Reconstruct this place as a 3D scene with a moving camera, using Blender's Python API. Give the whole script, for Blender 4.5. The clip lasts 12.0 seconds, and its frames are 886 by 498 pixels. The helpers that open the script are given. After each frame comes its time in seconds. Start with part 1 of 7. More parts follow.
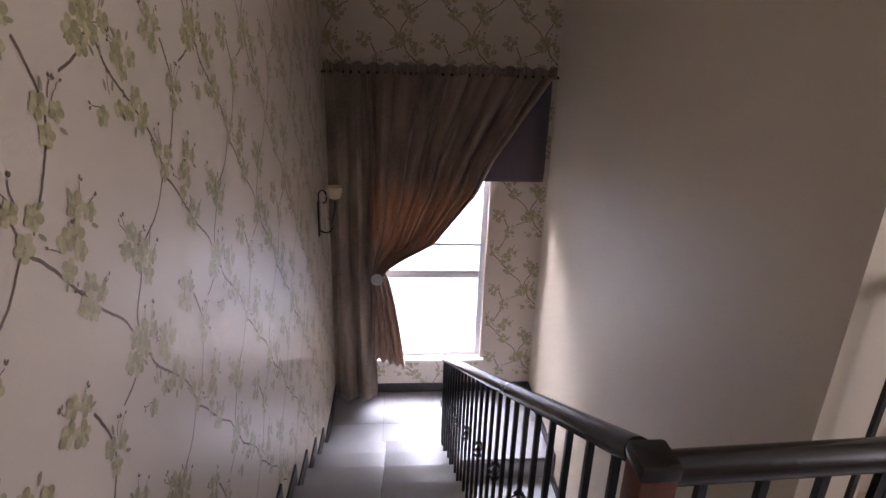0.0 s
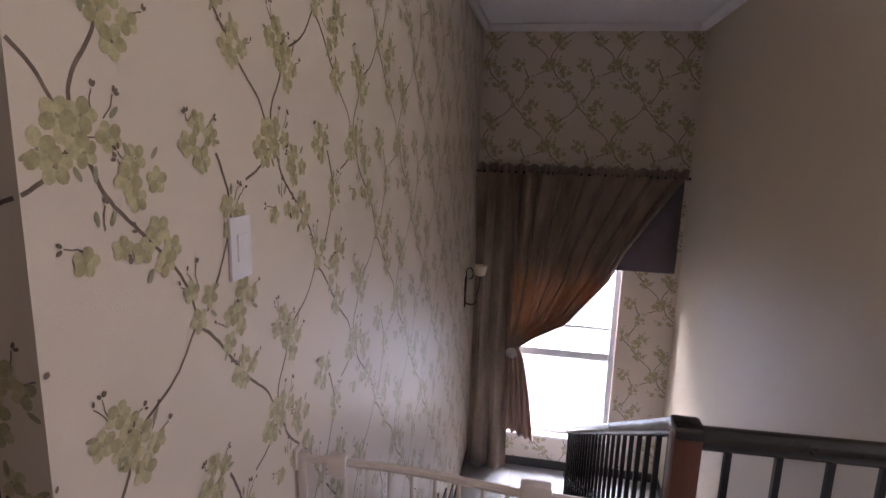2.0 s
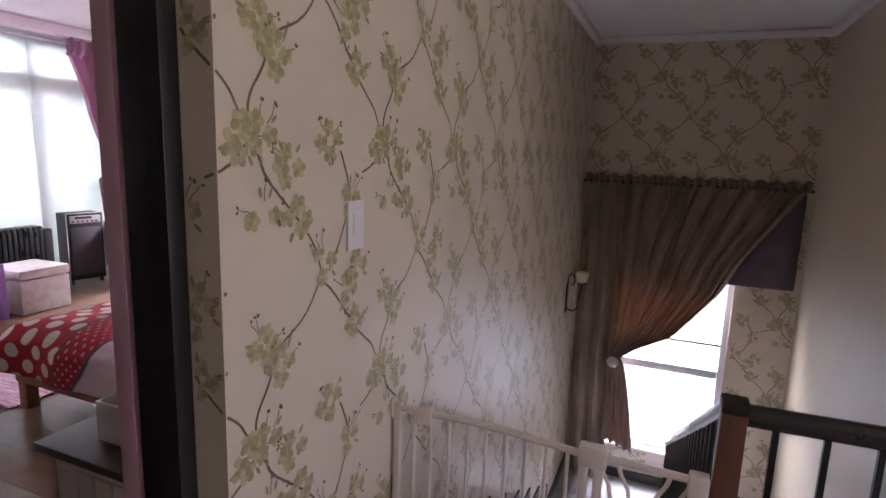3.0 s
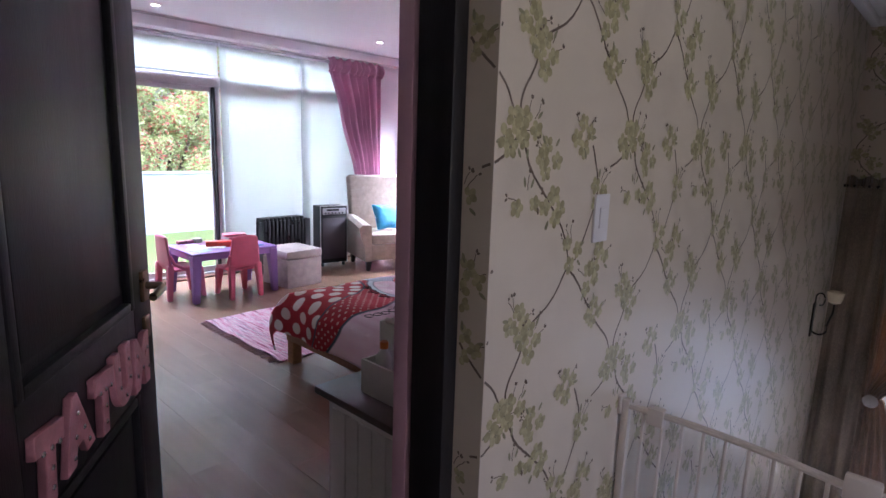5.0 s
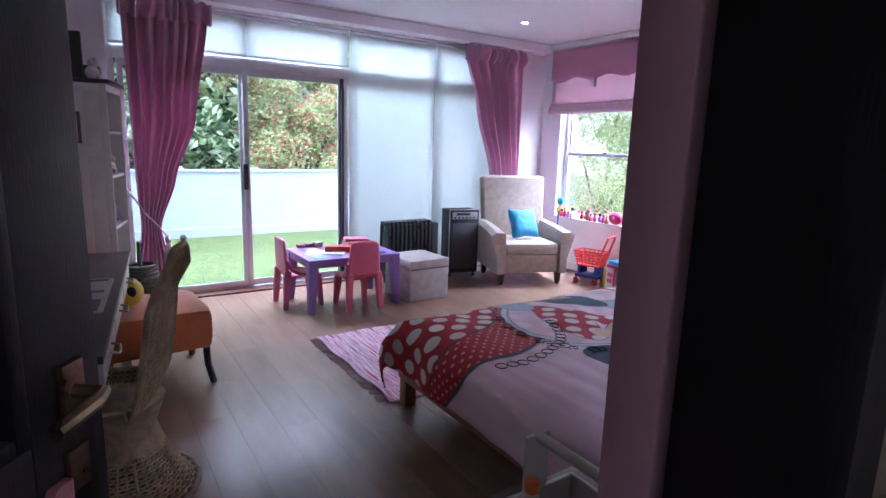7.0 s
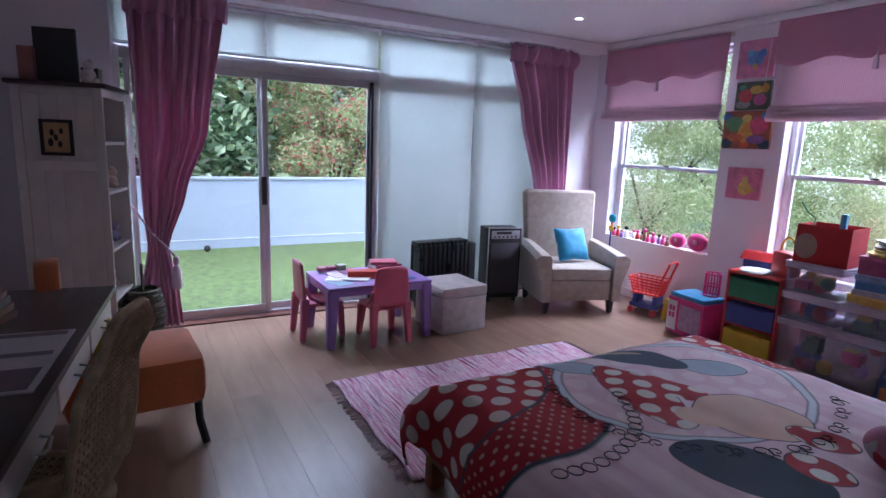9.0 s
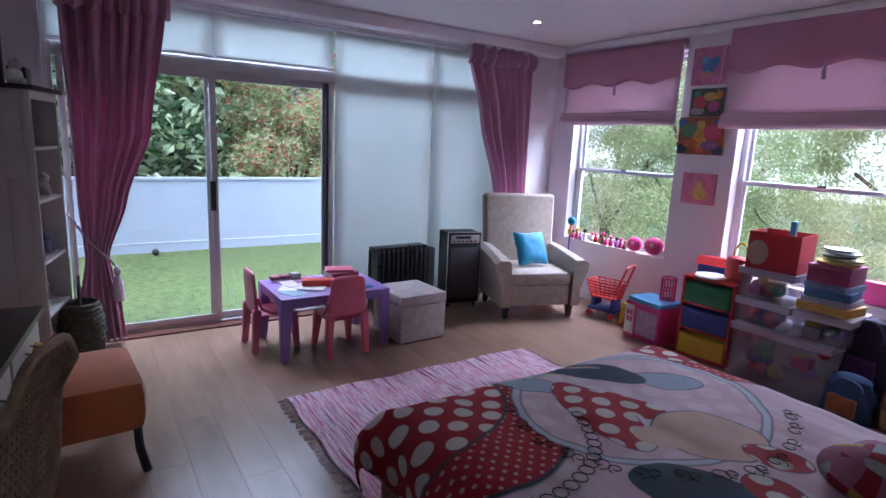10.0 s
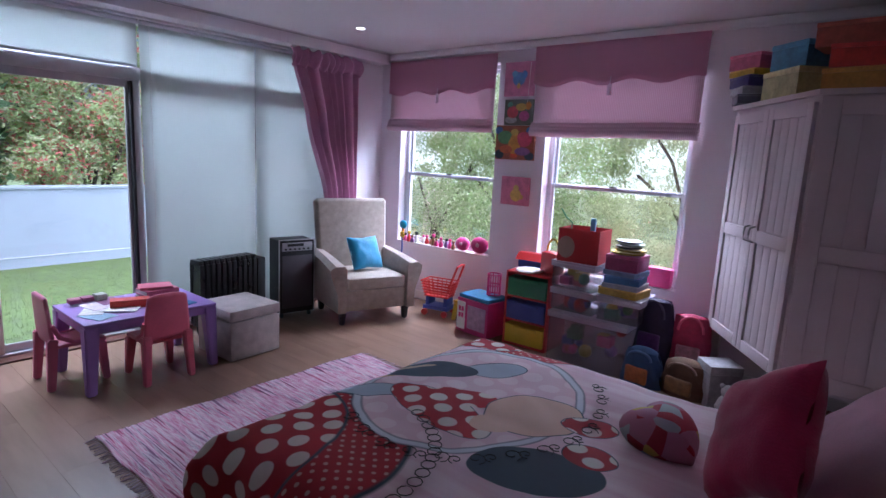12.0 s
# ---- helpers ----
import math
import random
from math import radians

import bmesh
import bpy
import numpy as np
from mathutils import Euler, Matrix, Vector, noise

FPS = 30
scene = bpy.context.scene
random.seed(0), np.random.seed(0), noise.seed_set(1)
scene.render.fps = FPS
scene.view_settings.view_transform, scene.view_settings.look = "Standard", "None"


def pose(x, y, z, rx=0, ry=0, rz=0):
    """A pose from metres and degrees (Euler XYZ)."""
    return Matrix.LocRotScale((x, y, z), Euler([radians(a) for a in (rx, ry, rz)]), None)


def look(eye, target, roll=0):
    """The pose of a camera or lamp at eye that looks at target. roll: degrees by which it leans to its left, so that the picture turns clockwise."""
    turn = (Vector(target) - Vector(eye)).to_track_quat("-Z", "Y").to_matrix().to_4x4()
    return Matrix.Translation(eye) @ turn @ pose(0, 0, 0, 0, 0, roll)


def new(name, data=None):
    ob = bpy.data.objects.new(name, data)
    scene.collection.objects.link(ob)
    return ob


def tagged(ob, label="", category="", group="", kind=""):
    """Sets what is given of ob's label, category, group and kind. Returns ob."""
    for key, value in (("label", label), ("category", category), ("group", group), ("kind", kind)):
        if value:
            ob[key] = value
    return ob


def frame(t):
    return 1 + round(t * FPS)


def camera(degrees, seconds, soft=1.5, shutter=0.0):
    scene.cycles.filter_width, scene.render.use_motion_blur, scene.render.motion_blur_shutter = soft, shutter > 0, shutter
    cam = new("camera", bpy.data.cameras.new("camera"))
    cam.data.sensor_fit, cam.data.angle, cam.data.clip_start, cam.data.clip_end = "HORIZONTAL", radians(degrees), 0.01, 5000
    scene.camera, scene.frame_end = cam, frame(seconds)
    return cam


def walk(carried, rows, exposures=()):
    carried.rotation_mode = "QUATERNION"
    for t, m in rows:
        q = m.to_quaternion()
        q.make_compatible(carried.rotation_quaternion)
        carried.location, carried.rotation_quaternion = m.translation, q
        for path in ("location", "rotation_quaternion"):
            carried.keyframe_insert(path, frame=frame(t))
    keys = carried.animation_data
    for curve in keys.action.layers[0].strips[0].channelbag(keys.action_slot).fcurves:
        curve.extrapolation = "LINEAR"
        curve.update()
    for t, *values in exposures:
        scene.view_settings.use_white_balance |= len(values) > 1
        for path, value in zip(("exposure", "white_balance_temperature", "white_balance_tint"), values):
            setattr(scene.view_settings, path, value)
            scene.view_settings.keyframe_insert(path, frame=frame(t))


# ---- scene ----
cam = camera(77.0, 12.0)
PATH = [
    (0, (0.042, 0.516, 1.532), (0.198, 2.387, 0.841), 1.9),
    (0.5, (0.05, 0.391, 1.535), (0.208, 2.294, 0.941), 1.7),
    (1, (0.083, 0.218, 1.562), (0.148, 2.155, 1.067), 1.7),
    (1.5, (0.081, 0.06, 1.556), (-0.045, 2.013, 1.143), 1.9),
    (2, (0.089, -0.059, 1.559), (-0.268, 1.872, 1.18), 1.8),
    (2.5, (0.127, -0.148, 1.554), (-0.436, 1.736, 1.193), 1.9),
    (3, (0.249, -0.286, 1.533), (-0.507, 1.533, 1.187), 2.0),
    (3.5, (0.32, -0.41, 1.526), (-0.628, 1.317, 1.181), 2.1),
    (3.7, (0.324, -0.45, 1.522), (-0.691, 1.239, 1.181), 1.9),
    (5.5, (0.074, -0.35, 1.505), (-1.372, 0.981, 1.137), 1.8),
    (6, (-0.1, -0.222, 1.503), (-1.627, 1.014, 1.131), 1.7),
    (6.5, (-0.328, -0.047, 1.496), (-1.912, 1.115, 1.12), 2.0),
    (7, (-0.492, 0.108, 1.465), (-2.138, 1.181, 1.095), 1.8),
    (9, (-1.039, 0.437, 1.545), (-2.753, 1.399, 1.178), 2.2),
    (9.5, (-1.098, 0.471, 1.584), (-2.793, 1.464, 1.21), 2.4),
    (10, (-1.12, 0.514, 1.623), (-2.762, 1.593, 1.244), 2.6),
    (10.5, (-1.12, 0.52, 1.627), (-2.683, 1.714, 1.259), 2.7),
    (11, (-1.114, 0.518, 1.641), (-2.584, 1.825, 1.279), 2.8),
    (11.5, (-1.114, 0.517, 1.647), (-2.481, 1.935, 1.296), 2.8),
    (12, (-1.109, 0.509, 1.633), (-2.365, 2.029, 1.296), 2.9),
]
walk(cam, [(t, look(eye, target, roll)) for t, eye, target, roll in PATH],
     [(0, 1.4, 6350, 25), (2.5, 1.4, 6350, 25), (3.7, 1.3, 6000, 22), (5.5, 1.03, 5550, 18), (7.0, 0.74, 5250, 17), (8.6, 0.04, 5250, 17), (12, -0.20, 5350, 17)])

# ---- world and light ----
world = bpy.data.worlds.new("world")
scene.world = world
world.use_nodes = True
wn = world.node_tree
sky = wn.nodes.new("ShaderNodeTexSky")
sky.sky_type = "NISHITA"
sky.sun_disc = False
sky.sun_elevation, sky.sun_rotation = radians(60), radians(157)
sky.air_density, sky.dust_density = 1.0, 4.0
wn.links.new(sky.outputs[0], wn.nodes["Background"].inputs[0])
wn.nodes["Background"].inputs[1].default_value = 0.15

sun = new("sun", bpy.data.lights.new("sun", "SUN"))
sun.data.energy, sun.data.angle, sun.data.color = 4.7, radians(20), (1.0, 0.96, 0.9)
sun.matrix_world = look((3, -7, 13), (0, 0, 0))


def area_lamp(name, eye, target, sx, sy, watts, colour):
    lamp = new(name, bpy.data.lights.new(name, "AREA"))
    lamp.data.shape, lamp.data.size, lamp.data.size_y = "RECTANGLE", sx, sy
    lamp.data.energy, lamp.data.color = watts, colour
    lamp.matrix_world = look(eye, target)
    return lamp


# skylight at the openings
area_lamp("skylight_hall", (2.66, 0.3, 1.7), (-0.5, 0.6, 1.0), 1.5, 1.3, 7.3, (1.0, 0.95, 0.9))
area_lamp("skylight_terrace", (-7.2, 2.2, 3.6), (-4.2, 2.2, 0.2), 3.6, 1.6, 570, (0.86, 0.92, 1.0))
area_lamp("skylight_garden", (-4.1, 6.4, 3.6), (-4.0, 3.6, 0.3), 3.2, 1.4, 980, (0.88, 0.94, 1.0))
area_lamp("skylight_garden_low", (-3.5, 7.6, 3.0), (-2.5, 2.4, 0.4), 3.8, 1.2, 210, (0.92, 0.95, 1.0))
area_lamp("skylight_stair", (0.3, 6.2, 2.4), (0.3, 3.6, -1.3), 2.6, 2.2, 700, (0.86, 0.92, 1.0))


# ---- materials ----
def nodes_of(name, rough=0.6, metal=0.0):
    m = bpy.data.materials.new(name)
    m.use_nodes = True
    t = m.node_tree
    b = t.nodes["Principled BSDF"]
    b.inputs["Roughness"].default_value, b.inputs["Metallic"].default_value = rough, metal
    return m, t, b


def mat(name, col, rough=0.6, metal=0.0, var=0.12, scale=8.0, fine=90.0, bump=0.15, stretch=(1, 1, 1), rand=0.0, col2=None, worn=0.1):
    """Two scales of noise over a base colour, fine relief, and a shift from piece to piece."""
    m, t, b = nodes_of(name, rough, metal)
    L = t.links.new
    co = t.nodes.new("ShaderNodeTexCoord")
    mp = t.nodes.new("ShaderNodeMapping")
    mp.inputs["Scale"].default_value = stretch
    info = t.nodes.new("ShaderNodeObjectInfo")
    off = t.nodes.new("ShaderNodeVectorMath")
    off.operation = "MULTIPLY_ADD"
    L(info.outputs["Random"], off.inputs[0])
    off.inputs[1].default_value = (17, 23, 31)
    L(co.outputs["Object"], off.inputs[2])
    L(off.outputs[0], mp.inputs[0])
    n1 = t.nodes.new("ShaderNodeTexNoise")
    n1.inputs["Scale"].default_value, n1.inputs["Detail"].default_value = scale, 4
    n2 = t.nodes.new("ShaderNodeTexNoise")
    n2.inputs["Scale"].default_value, n2.inputs["Detail"].default_value = fine, 3
    L(mp.outputs[0], n1.inputs[0]), L(mp.outputs[0], n2.inputs[0])
    add = t.nodes.new("ShaderNodeMath")
    add.operation = "MULTIPLY_ADD"
    L(n2.outputs[0], add.inputs[0])
    add.inputs[1].default_value = 0.5
    L(n1.outputs[0], add.inputs[2])
    add2 = t.nodes.new("ShaderNodeMath")
    add2.operation = "MULTIPLY_ADD"
    L(info.outputs["Random"], add2.inputs[0])
    add2.inputs[1].default_value = rand
    L(add.outputs[0], add2.inputs[2])
    r = t.nodes.new("ShaderNodeValToRGB")
    r.color_ramp.elements[0].position, r.color_ramp.elements[1].position = 0.45 + rand * 0.2, 1.05 + rand * 0.6
    lo = col2 or tuple(c * (1 - var) for c in col)
    hi = tuple(min(1, c * (1 + var)) for c in col)
    r.color_ramp.elements[0].color, r.color_ramp.elements[1].color = (*lo, 1), (*hi, 1)
    L(add2.outputs[0], r.inputs[0])
    L(r.outputs[0], b.inputs["Base Color"])
    rr = t.nodes.new("ShaderNodeMapRange")
    rr.inputs[3].default_value, rr.inputs[4].default_value = max(0.02, rough - worn), min(1, rough + worn)
    L(n1.outputs[0], rr.inputs[0]), L(rr.outputs[0], b.inputs["Roughness"])
    if bump:
        bp = t.nodes.new("ShaderNodeBump")
        bp.inputs["Strength"].default_value, bp.inputs["Distance"].default_value = bump, 0.004
        L(n2.outputs[0], bp.inputs["Height"]), L(bp.outputs[0], b.inputs["Normal"])
    return m


def translucent(name, col, through_col, amount=0.5, rough=0.8, fine=400.0):
    m, t, b = nodes_of(name, rough)
    L = t.links.new
    co = t.nodes.new("ShaderNodeTexCoord")
    n = t.nodes.new("ShaderNodeTexNoise")
    n.inputs["Scale"].default_value = fine
    L(co.outputs["Object"], n.inputs[0])
    big = t.nodes.new("ShaderNodeTexNoise")
    big.inputs["Scale"].default_value = 3
    L(co.outputs["Object"], big.inputs[0])
    r = t.nodes.new("ShaderNodeValToRGB")
    r.color_ramp.elements[0].color = (*(c * 0.88 for c in col), 1)
    r.color_ramp.elements[1].color = (*col, 1)
    L(big.outputs[0], r.inputs[0]), L(r.outputs[0], b.inputs["Base Color"])
    bp = t.nodes.new("ShaderNodeBump")
    bp.inputs["Strength"].default_value, bp.inputs["Distance"].default_value = 0.15, 0.002
    L(n.outputs[0], bp.inputs["Height"]), L(bp.outputs[0], b.inputs["Normal"])
    tr = t.nodes.new("ShaderNodeBsdfTranslucent")
    tr.inputs[0].default_value = (*through_col, 1)
    mix = t.nodes.new("ShaderNodeMixShader")
    mix.inputs[0].default_value = amount
    L(b.outputs[0], mix.inputs[1]), L(tr.outputs[0], mix.inputs[2])
    L(mix.outputs[0], t.nodes["Material Output"].inputs[0])
    return m


def glass(name, tint=(1, 1, 1), gloss=0.06):
    m = bpy.data.materials.new(name)
    m.use_nodes = True
    t = m.node_tree
    t.nodes.remove(t.nodes["Principled BSDF"])
    a, g, mix, f = (t.nodes.new(k) for k in ("ShaderNodeBsdfTransparent", "ShaderNodeBsdfGlossy", "ShaderNodeMixShader", "ShaderNodeFresnel"))
    a.inputs[0].default_value = (*tint, 1)
    g.inputs["Roughness"].default_value = 0.02
    f.inputs[0].default_value = 1.0 + gloss * 6
    t.links.new(f.outputs[0], mix.inputs[0])
    t.links.new(a.outputs[0], mix.inputs[1])
    t.links.new(g.outputs[0], mix.inputs[2])
    t.links.new(mix.outputs[0], t.nodes["Material Output"].inputs[0])
    return m


def glow(name, col, strength):
    m, t, b = nodes_of(name)
    b.inputs["Base Color"].default_value = (*col, 1)
    b.inputs["Emission Color"].default_value = (*col, 1)
    b.inputs["Emission Strength"].default_value = strength
    return m


def velvet(name, col, var=0.35, rough=0.75, amount=0.0, through_col=(0.5, 0.3, 0.1)):
    m = mat(name, col, rough, var=var, scale=5, fine=160, bump=0.25, stretch=(1, 1, 0.35))
    b = m.node_tree.nodes["Principled BSDF"]
    b.inputs["Sheen Weight"].default_value = 0.4
    b.inputs["Sheen Roughness"].default_value = 0.4
    if amount:
        t = m.node_tree
        tr, mix = t.nodes.new("ShaderNodeBsdfTranslucent"), t.nodes.new("ShaderNodeMixShader")
        tr.inputs[0].default_value = (*through_col, 1)
        mix.inputs[0].default_value = amount
        t.links.new(b.outputs[0], mix.inputs[1]), t.links.new(tr.outputs[0], mix.inputs[2])
        t.links.new(mix.outputs[0], t.nodes["Material Output"].inputs[0])
    return m


M_PAPER = mat("wallpaper_ground", (0.66, 0.565, 0.485), 0.36, var=0.05, scale=2.5, fine=350, bump=0.12)
M_TWIG = mat("print_twig", (0.16, 0.115, 0.095), 0.5, var=0.3, scale=30, bump=0)
M_PETAL = mat("print_petal", (0.37, 0.32, 0.19), 0.34, var=0.25, scale=60, fine=200, bump=0)
M_PETAL_PALE = mat("print_petal_pale", (0.46, 0.41, 0.25), 0.32, var=0.25, scale=60, fine=200, bump=0)
M_BUD = mat("print_bud", (0.17, 0.125, 0.10), 0.5, var=0.2, bump=0)
M_LEAF = mat("print_leaf", (0.30, 0.275, 0.18), 0.45, var=0.2, scale=40, bump=0)
M_CREAM = mat("cream_paint", (0.61, 0.525, 0.415), 0.5, var=0.04, scale=1.5, fine=140, bump=0.08)
M_WHITE = mat("white_paint", (0.80, 0.75, 0.79), 0.55, var=0.03, scale=1.6, fine=160, bump=0.06)
M_CEIL = mat("ceiling_paint", (0.80, 0.78, 0.80), 0.7, var=0.02, scale=1.2, fine=120, bump=0.05)
M_PINKWALL = mat("pink_paint", (0.62, 0.36, 0.46), 0.5, var=0.05, scale=3, bump=0.06)
M_GLOSSWHITE = mat("white_enamel", (0.78, 0.76, 0.74), 0.3, var=0.04, scale=5, bump=0.04)
M_GATE = mat("gate_enamel", (0.66, 0.58, 0.54), 0.35, var=0.06, scale=9, bump=0.03)
M_DARKWOOD = mat("dark_stained_wood", (0.011, 0.009, 0.011), 0.42, var=0.5, scale=4, fine=60, bump=0.15, stretch=(6, 6, 0.6))
M_RAILWOOD = mat("handrail_wood", (0.013, 0.010, 0.010), 0.24, var=0.6, scale=9, fine=80, bump=0.08)
M_NEWEL = mat("newel_wood", (0.10, 0.035, 0.022), 0.35, var=0.35, scale=6, fine=70, bump=0.1, stretch=(5, 5, 0.5))
M_IRON = mat("wrought_iron", (0.015, 0.014, 0.016), 0.4, 0.3, var=0.3, scale=20, fine=120, bump=0.15)
M_TILE = mat("stair_tile", (0.40, 0.40, 0.42), 0.32, var=0.08, scale=3, fine=60, bump=0.04, rand=0.1)
M_GROUT = mat("grout", (0.18, 0.17, 0.17), 0.8, bump=0.1)
M_SKIRT = mat("dark_skirting", (0.05, 0.045, 0.048), 0.4, var=0.3, bump=0.05)
M_BROWNVELVET = velvet("brown_velvet", (0.25, 0.178, 0.142), 0.65, 0.8, 0.12, (0.55, 0.29, 0.12))
M_BROWNPANEL = velvet("brown_panel", (0.23, 0.172, 0.132), 0.6, 0.8)
M_MAUVE = velvet("mauve_blind", (0.11, 0.085, 0.105), 0.2)
M_ALU = mat("aluminium", (0.62, 0.60, 0.60), 0.35, 0.7, var=0.06, scale=14, bump=0.03)
M_ALUWHITE = mat("white_aluminium", (0.74, 0.75, 0.80), 0.35, var=0.04, scale=10, bump=0.02)
M_RUBBER = mat("black_rubber", (0.012, 0.012, 0.013), 0.6, var=0.2, bump=0.05)
M_GLASS = glass("window_glass")
M_SWITCH = mat("switch_plastic", (0.74, 0.70, 0.74), 0.3, var=0.03, bump=0)
M_PLANK = mat("laminate_plank", (0.225, 0.135, 0.094), 0.26, var=0.14, scale=2.0, fine=5, bump=0, stretch=(0.7, 4, 4), rand=0.2, worn=0.0)
M_GAP = mat("plank_gap", (0.05, 0.03, 0.022), 0.8, bump=0)
M_BLINDFAB = translucent("roller_blind_fabric", (0.80, 0.81, 0.79), (0.74, 0.79, 0.77), 0.38)
M_PINKCURT = velvet("pink_curtain", (0.60, 0.31, 0.45), 0.2, 0.75, 0.16, (0.75, 0.32, 0.5))
M_PINKBLIND = translucent("rose_blind", (0.68, 0.35, 0.48), (0.75, 0.35, 0.5), 0.25)
M_TASSEL = mat("tassel_yarn", (0.70, 0.55, 0.66), 0.9, var=0.15, fine=300, bump=0.4)
M_TURF = mat("artificial_turf", (0.078, 0.112, 0.033), 0.9, var=0.5, scale=12, fine=120, bump=0.3)
# white render with the bluish tone of shade put into its colour
M_PARAPET = mat("shaded_render", (0.325, 0.37, 0.44), 0.8, var=0.04, scale=2, fine=120, bump=0.2)
M_STRIPEPAINT = mat("parapet_line", (0.8, 0.82, 0.86), 0.8, bump=0)
# lit and shaded copies of one leaf: highlights and dark gaps as colour
M_LEAFLIT = translucent("lit_glossy_leaf", (0.50, 0.63, 0.40), (0.40, 0.55, 0.2), 0.22, 0.25, 20.0)
M_LEAFSHADE = translucent("shaded_leaf", (0.05, 0.10, 0.04), (0.05, 0.10, 0.03), 0.2, 0.4, 20.0)
M_LEAFMID = translucent("shrub_leaf", (0.40, 0.52, 0.25), (0.46, 0.58, 0.22), 0.35, 0.4, 20.0)
M_LEAFPALE = translucent("pale_leaf", (0.66, 0.68, 0.45), (0.68, 0.72, 0.44), 0.5, 0.55, 14.0)
M_REDFLOWER = translucent("red_blossom", (0.66, 0.20, 0.19), (0.7, 0.2, 0.18), 0.3)
M_BARK = mat("bark", (0.09, 0.065, 0.05), 0.9, var=0.4, scale=12, bump=0.6)
M_SOIL = mat("ground_soil", (0.16, 0.19, 0.09), 0.95, var=0.4, scale=0.6, fine=8, bump=0.4)


# ---- building helpers ----
def box(bm, x0, x1, y0, y1, z0, z1, bev=0.0, seg=2, turn=None):
    m = Matrix.LocRotScale(((x0 + x1) / 2, (y0 + y1) / 2, (z0 + z1) / 2), None, (abs(x1 - x0), abs(y1 - y0), abs(z1 - z0)))
    r = bmesh.ops.create_cube(bm, size=1, matrix=(turn @ m) if turn else m)
    if bev:
        es = list({e for v in r["verts"] for e in v.link_edges})
        bmesh.ops.bevel(bm, geom=es, offset=bev, segments=seg, affect="EDGES", profile=0.6)
    return r["verts"]


def rod(bm, a, b, r, r2=None, n=10):
    a, b = Vector(a), Vector(b)
    d = b - a
    m = Matrix.Translation((a + b) / 2) @ d.to_track_quat("Z", "Y").to_matrix().to_4x4()
    return bmesh.ops.create_cone(bm, cap_ends=True, segments=n, radius1=r, radius2=r if r2 is None else r2, depth=d.length, matrix=m)["verts"]


def ball(bm, c, r, sx=1, sy=1, sz=1, u=14, v=9):
    return bmesh.ops.create_uvsphere(bm, u_segments=u, v_segments=v, radius=1, matrix=Matrix.LocRotScale(c, None, (r * sx, r * sy, r * sz)))["verts"]


def lathe(bm, prof, cx=0, cy=0, n=20):
    """A turned solid from (radius, height) rows."""
    rings = []
    for r, z in prof:
        rings.append([bm.verts.new((cx + r * math.cos(2 * math.pi * k / n), cy + r * math.sin(2 * math.pi * k / n), z)) for k in range(n)])
    for a, b in zip(rings, rings[1:]):
        for k in range(n):
            bm.faces.new((a[k], a[(k + 1) % n], b[(k + 1) % n], b[k]))
    bm.faces.new(rings[0][::-1])
    bm.faces.new(rings[-1])


def prism(bm, pts, z0, z1):
    lo = [bm.verts.new((x, y, z0)) for x, y in pts]
    hi = [bm.verts.new((x, y, z1)) for x, y in pts]
    n = len(pts)
    bm.faces.new(lo[::-1]), bm.faces.new(hi)
    for k in range(n):
        bm.faces.new((lo[k], lo[(k + 1) % n], hi[(k + 1) % n], hi[k]))


def sheet(bm, fn, nu, nv):
    g = [[bm.verts.new(fn(i / nu, j / nv)) for i in range(nu + 1)] for j in range(nv + 1)]
    for j in range(nv):
        for i in range(nu):
            bm.faces.new((g[j][i], g[j][i + 1], g[j + 1][i + 1], g[j + 1][i]))


def tube(bm, pts, r, n=6):
    pts = [Vector(p) for p in pts]
    rings = []
    for k, p in enumerate(pts):
        d = (pts[min(k + 1, len(pts) - 1)] - pts[max(k - 1, 0)]).normalized()
        q = d.to_track_quat("Z", "Y")
        rings.append([bm.verts.new(p + q @ Vector((r * math.cos(2 * math.pi * i / n), r * math.sin(2 * math.pi * i / n), 0))) for i in range(n)])
    for a, b in zip(rings, rings[1:]):
        for i in range(n):
            bm.faces.new((a[i], a[(i + 1) % n], b[(i + 1) % n], b[i]))
    bm.faces.new(rings[0][::-1]), bm.faces.new(rings[-1])


def mesh_of(bm, name, material, smooth=True):
    bmesh.ops.recalc_face_normals(bm, faces=bm.faces)
    me = bpy.data.meshes.new(name)
    bm.to_mesh(me)
    bm.free()
    for mm in (material if isinstance(material, (list, tuple)) else [material]):
        me.materials.append(mm)
    if smooth:
        me.shade_smooth()
        me.set_sharp_from_angle(angle=radians(38))
    return me


def part(name, bm, material, parent=None, label="", thick=0.0, smooth=True):
    ob = new(name, mesh_of(bm, name, material, smooth))
    ob.parent = parent
    if label:
        ob["label"] = label
    if thick:
        s = ob.modifiers.new("solid", "SOLIDIFY")
        s.thickness, s.offset = thick, 0
    return ob


def thing(name, label="", category="", x=0, y=0, z=0, rz=0, group="", kind=""):
    ob = new(name)
    ob.matrix_world = pose(x, y, z, 0, 0, rz)
    ob.empty_display_size = 0.1
    return tagged(ob, label, category, group, kind)


def B(*args, **kw):
    bm = bmesh.new()
    box(bm, *args, **kw)
    return bm


def boxes(*rows, bev=0.0):
    bm = bmesh.new()
    for r in rows:
        box(bm, *r, bev=bev)
    return bm


def structure(name, bm, material, label=""):
    ob = part(name, bm, material, None, label, smooth=False)
    ob["kind"] = "structure"
    return ob


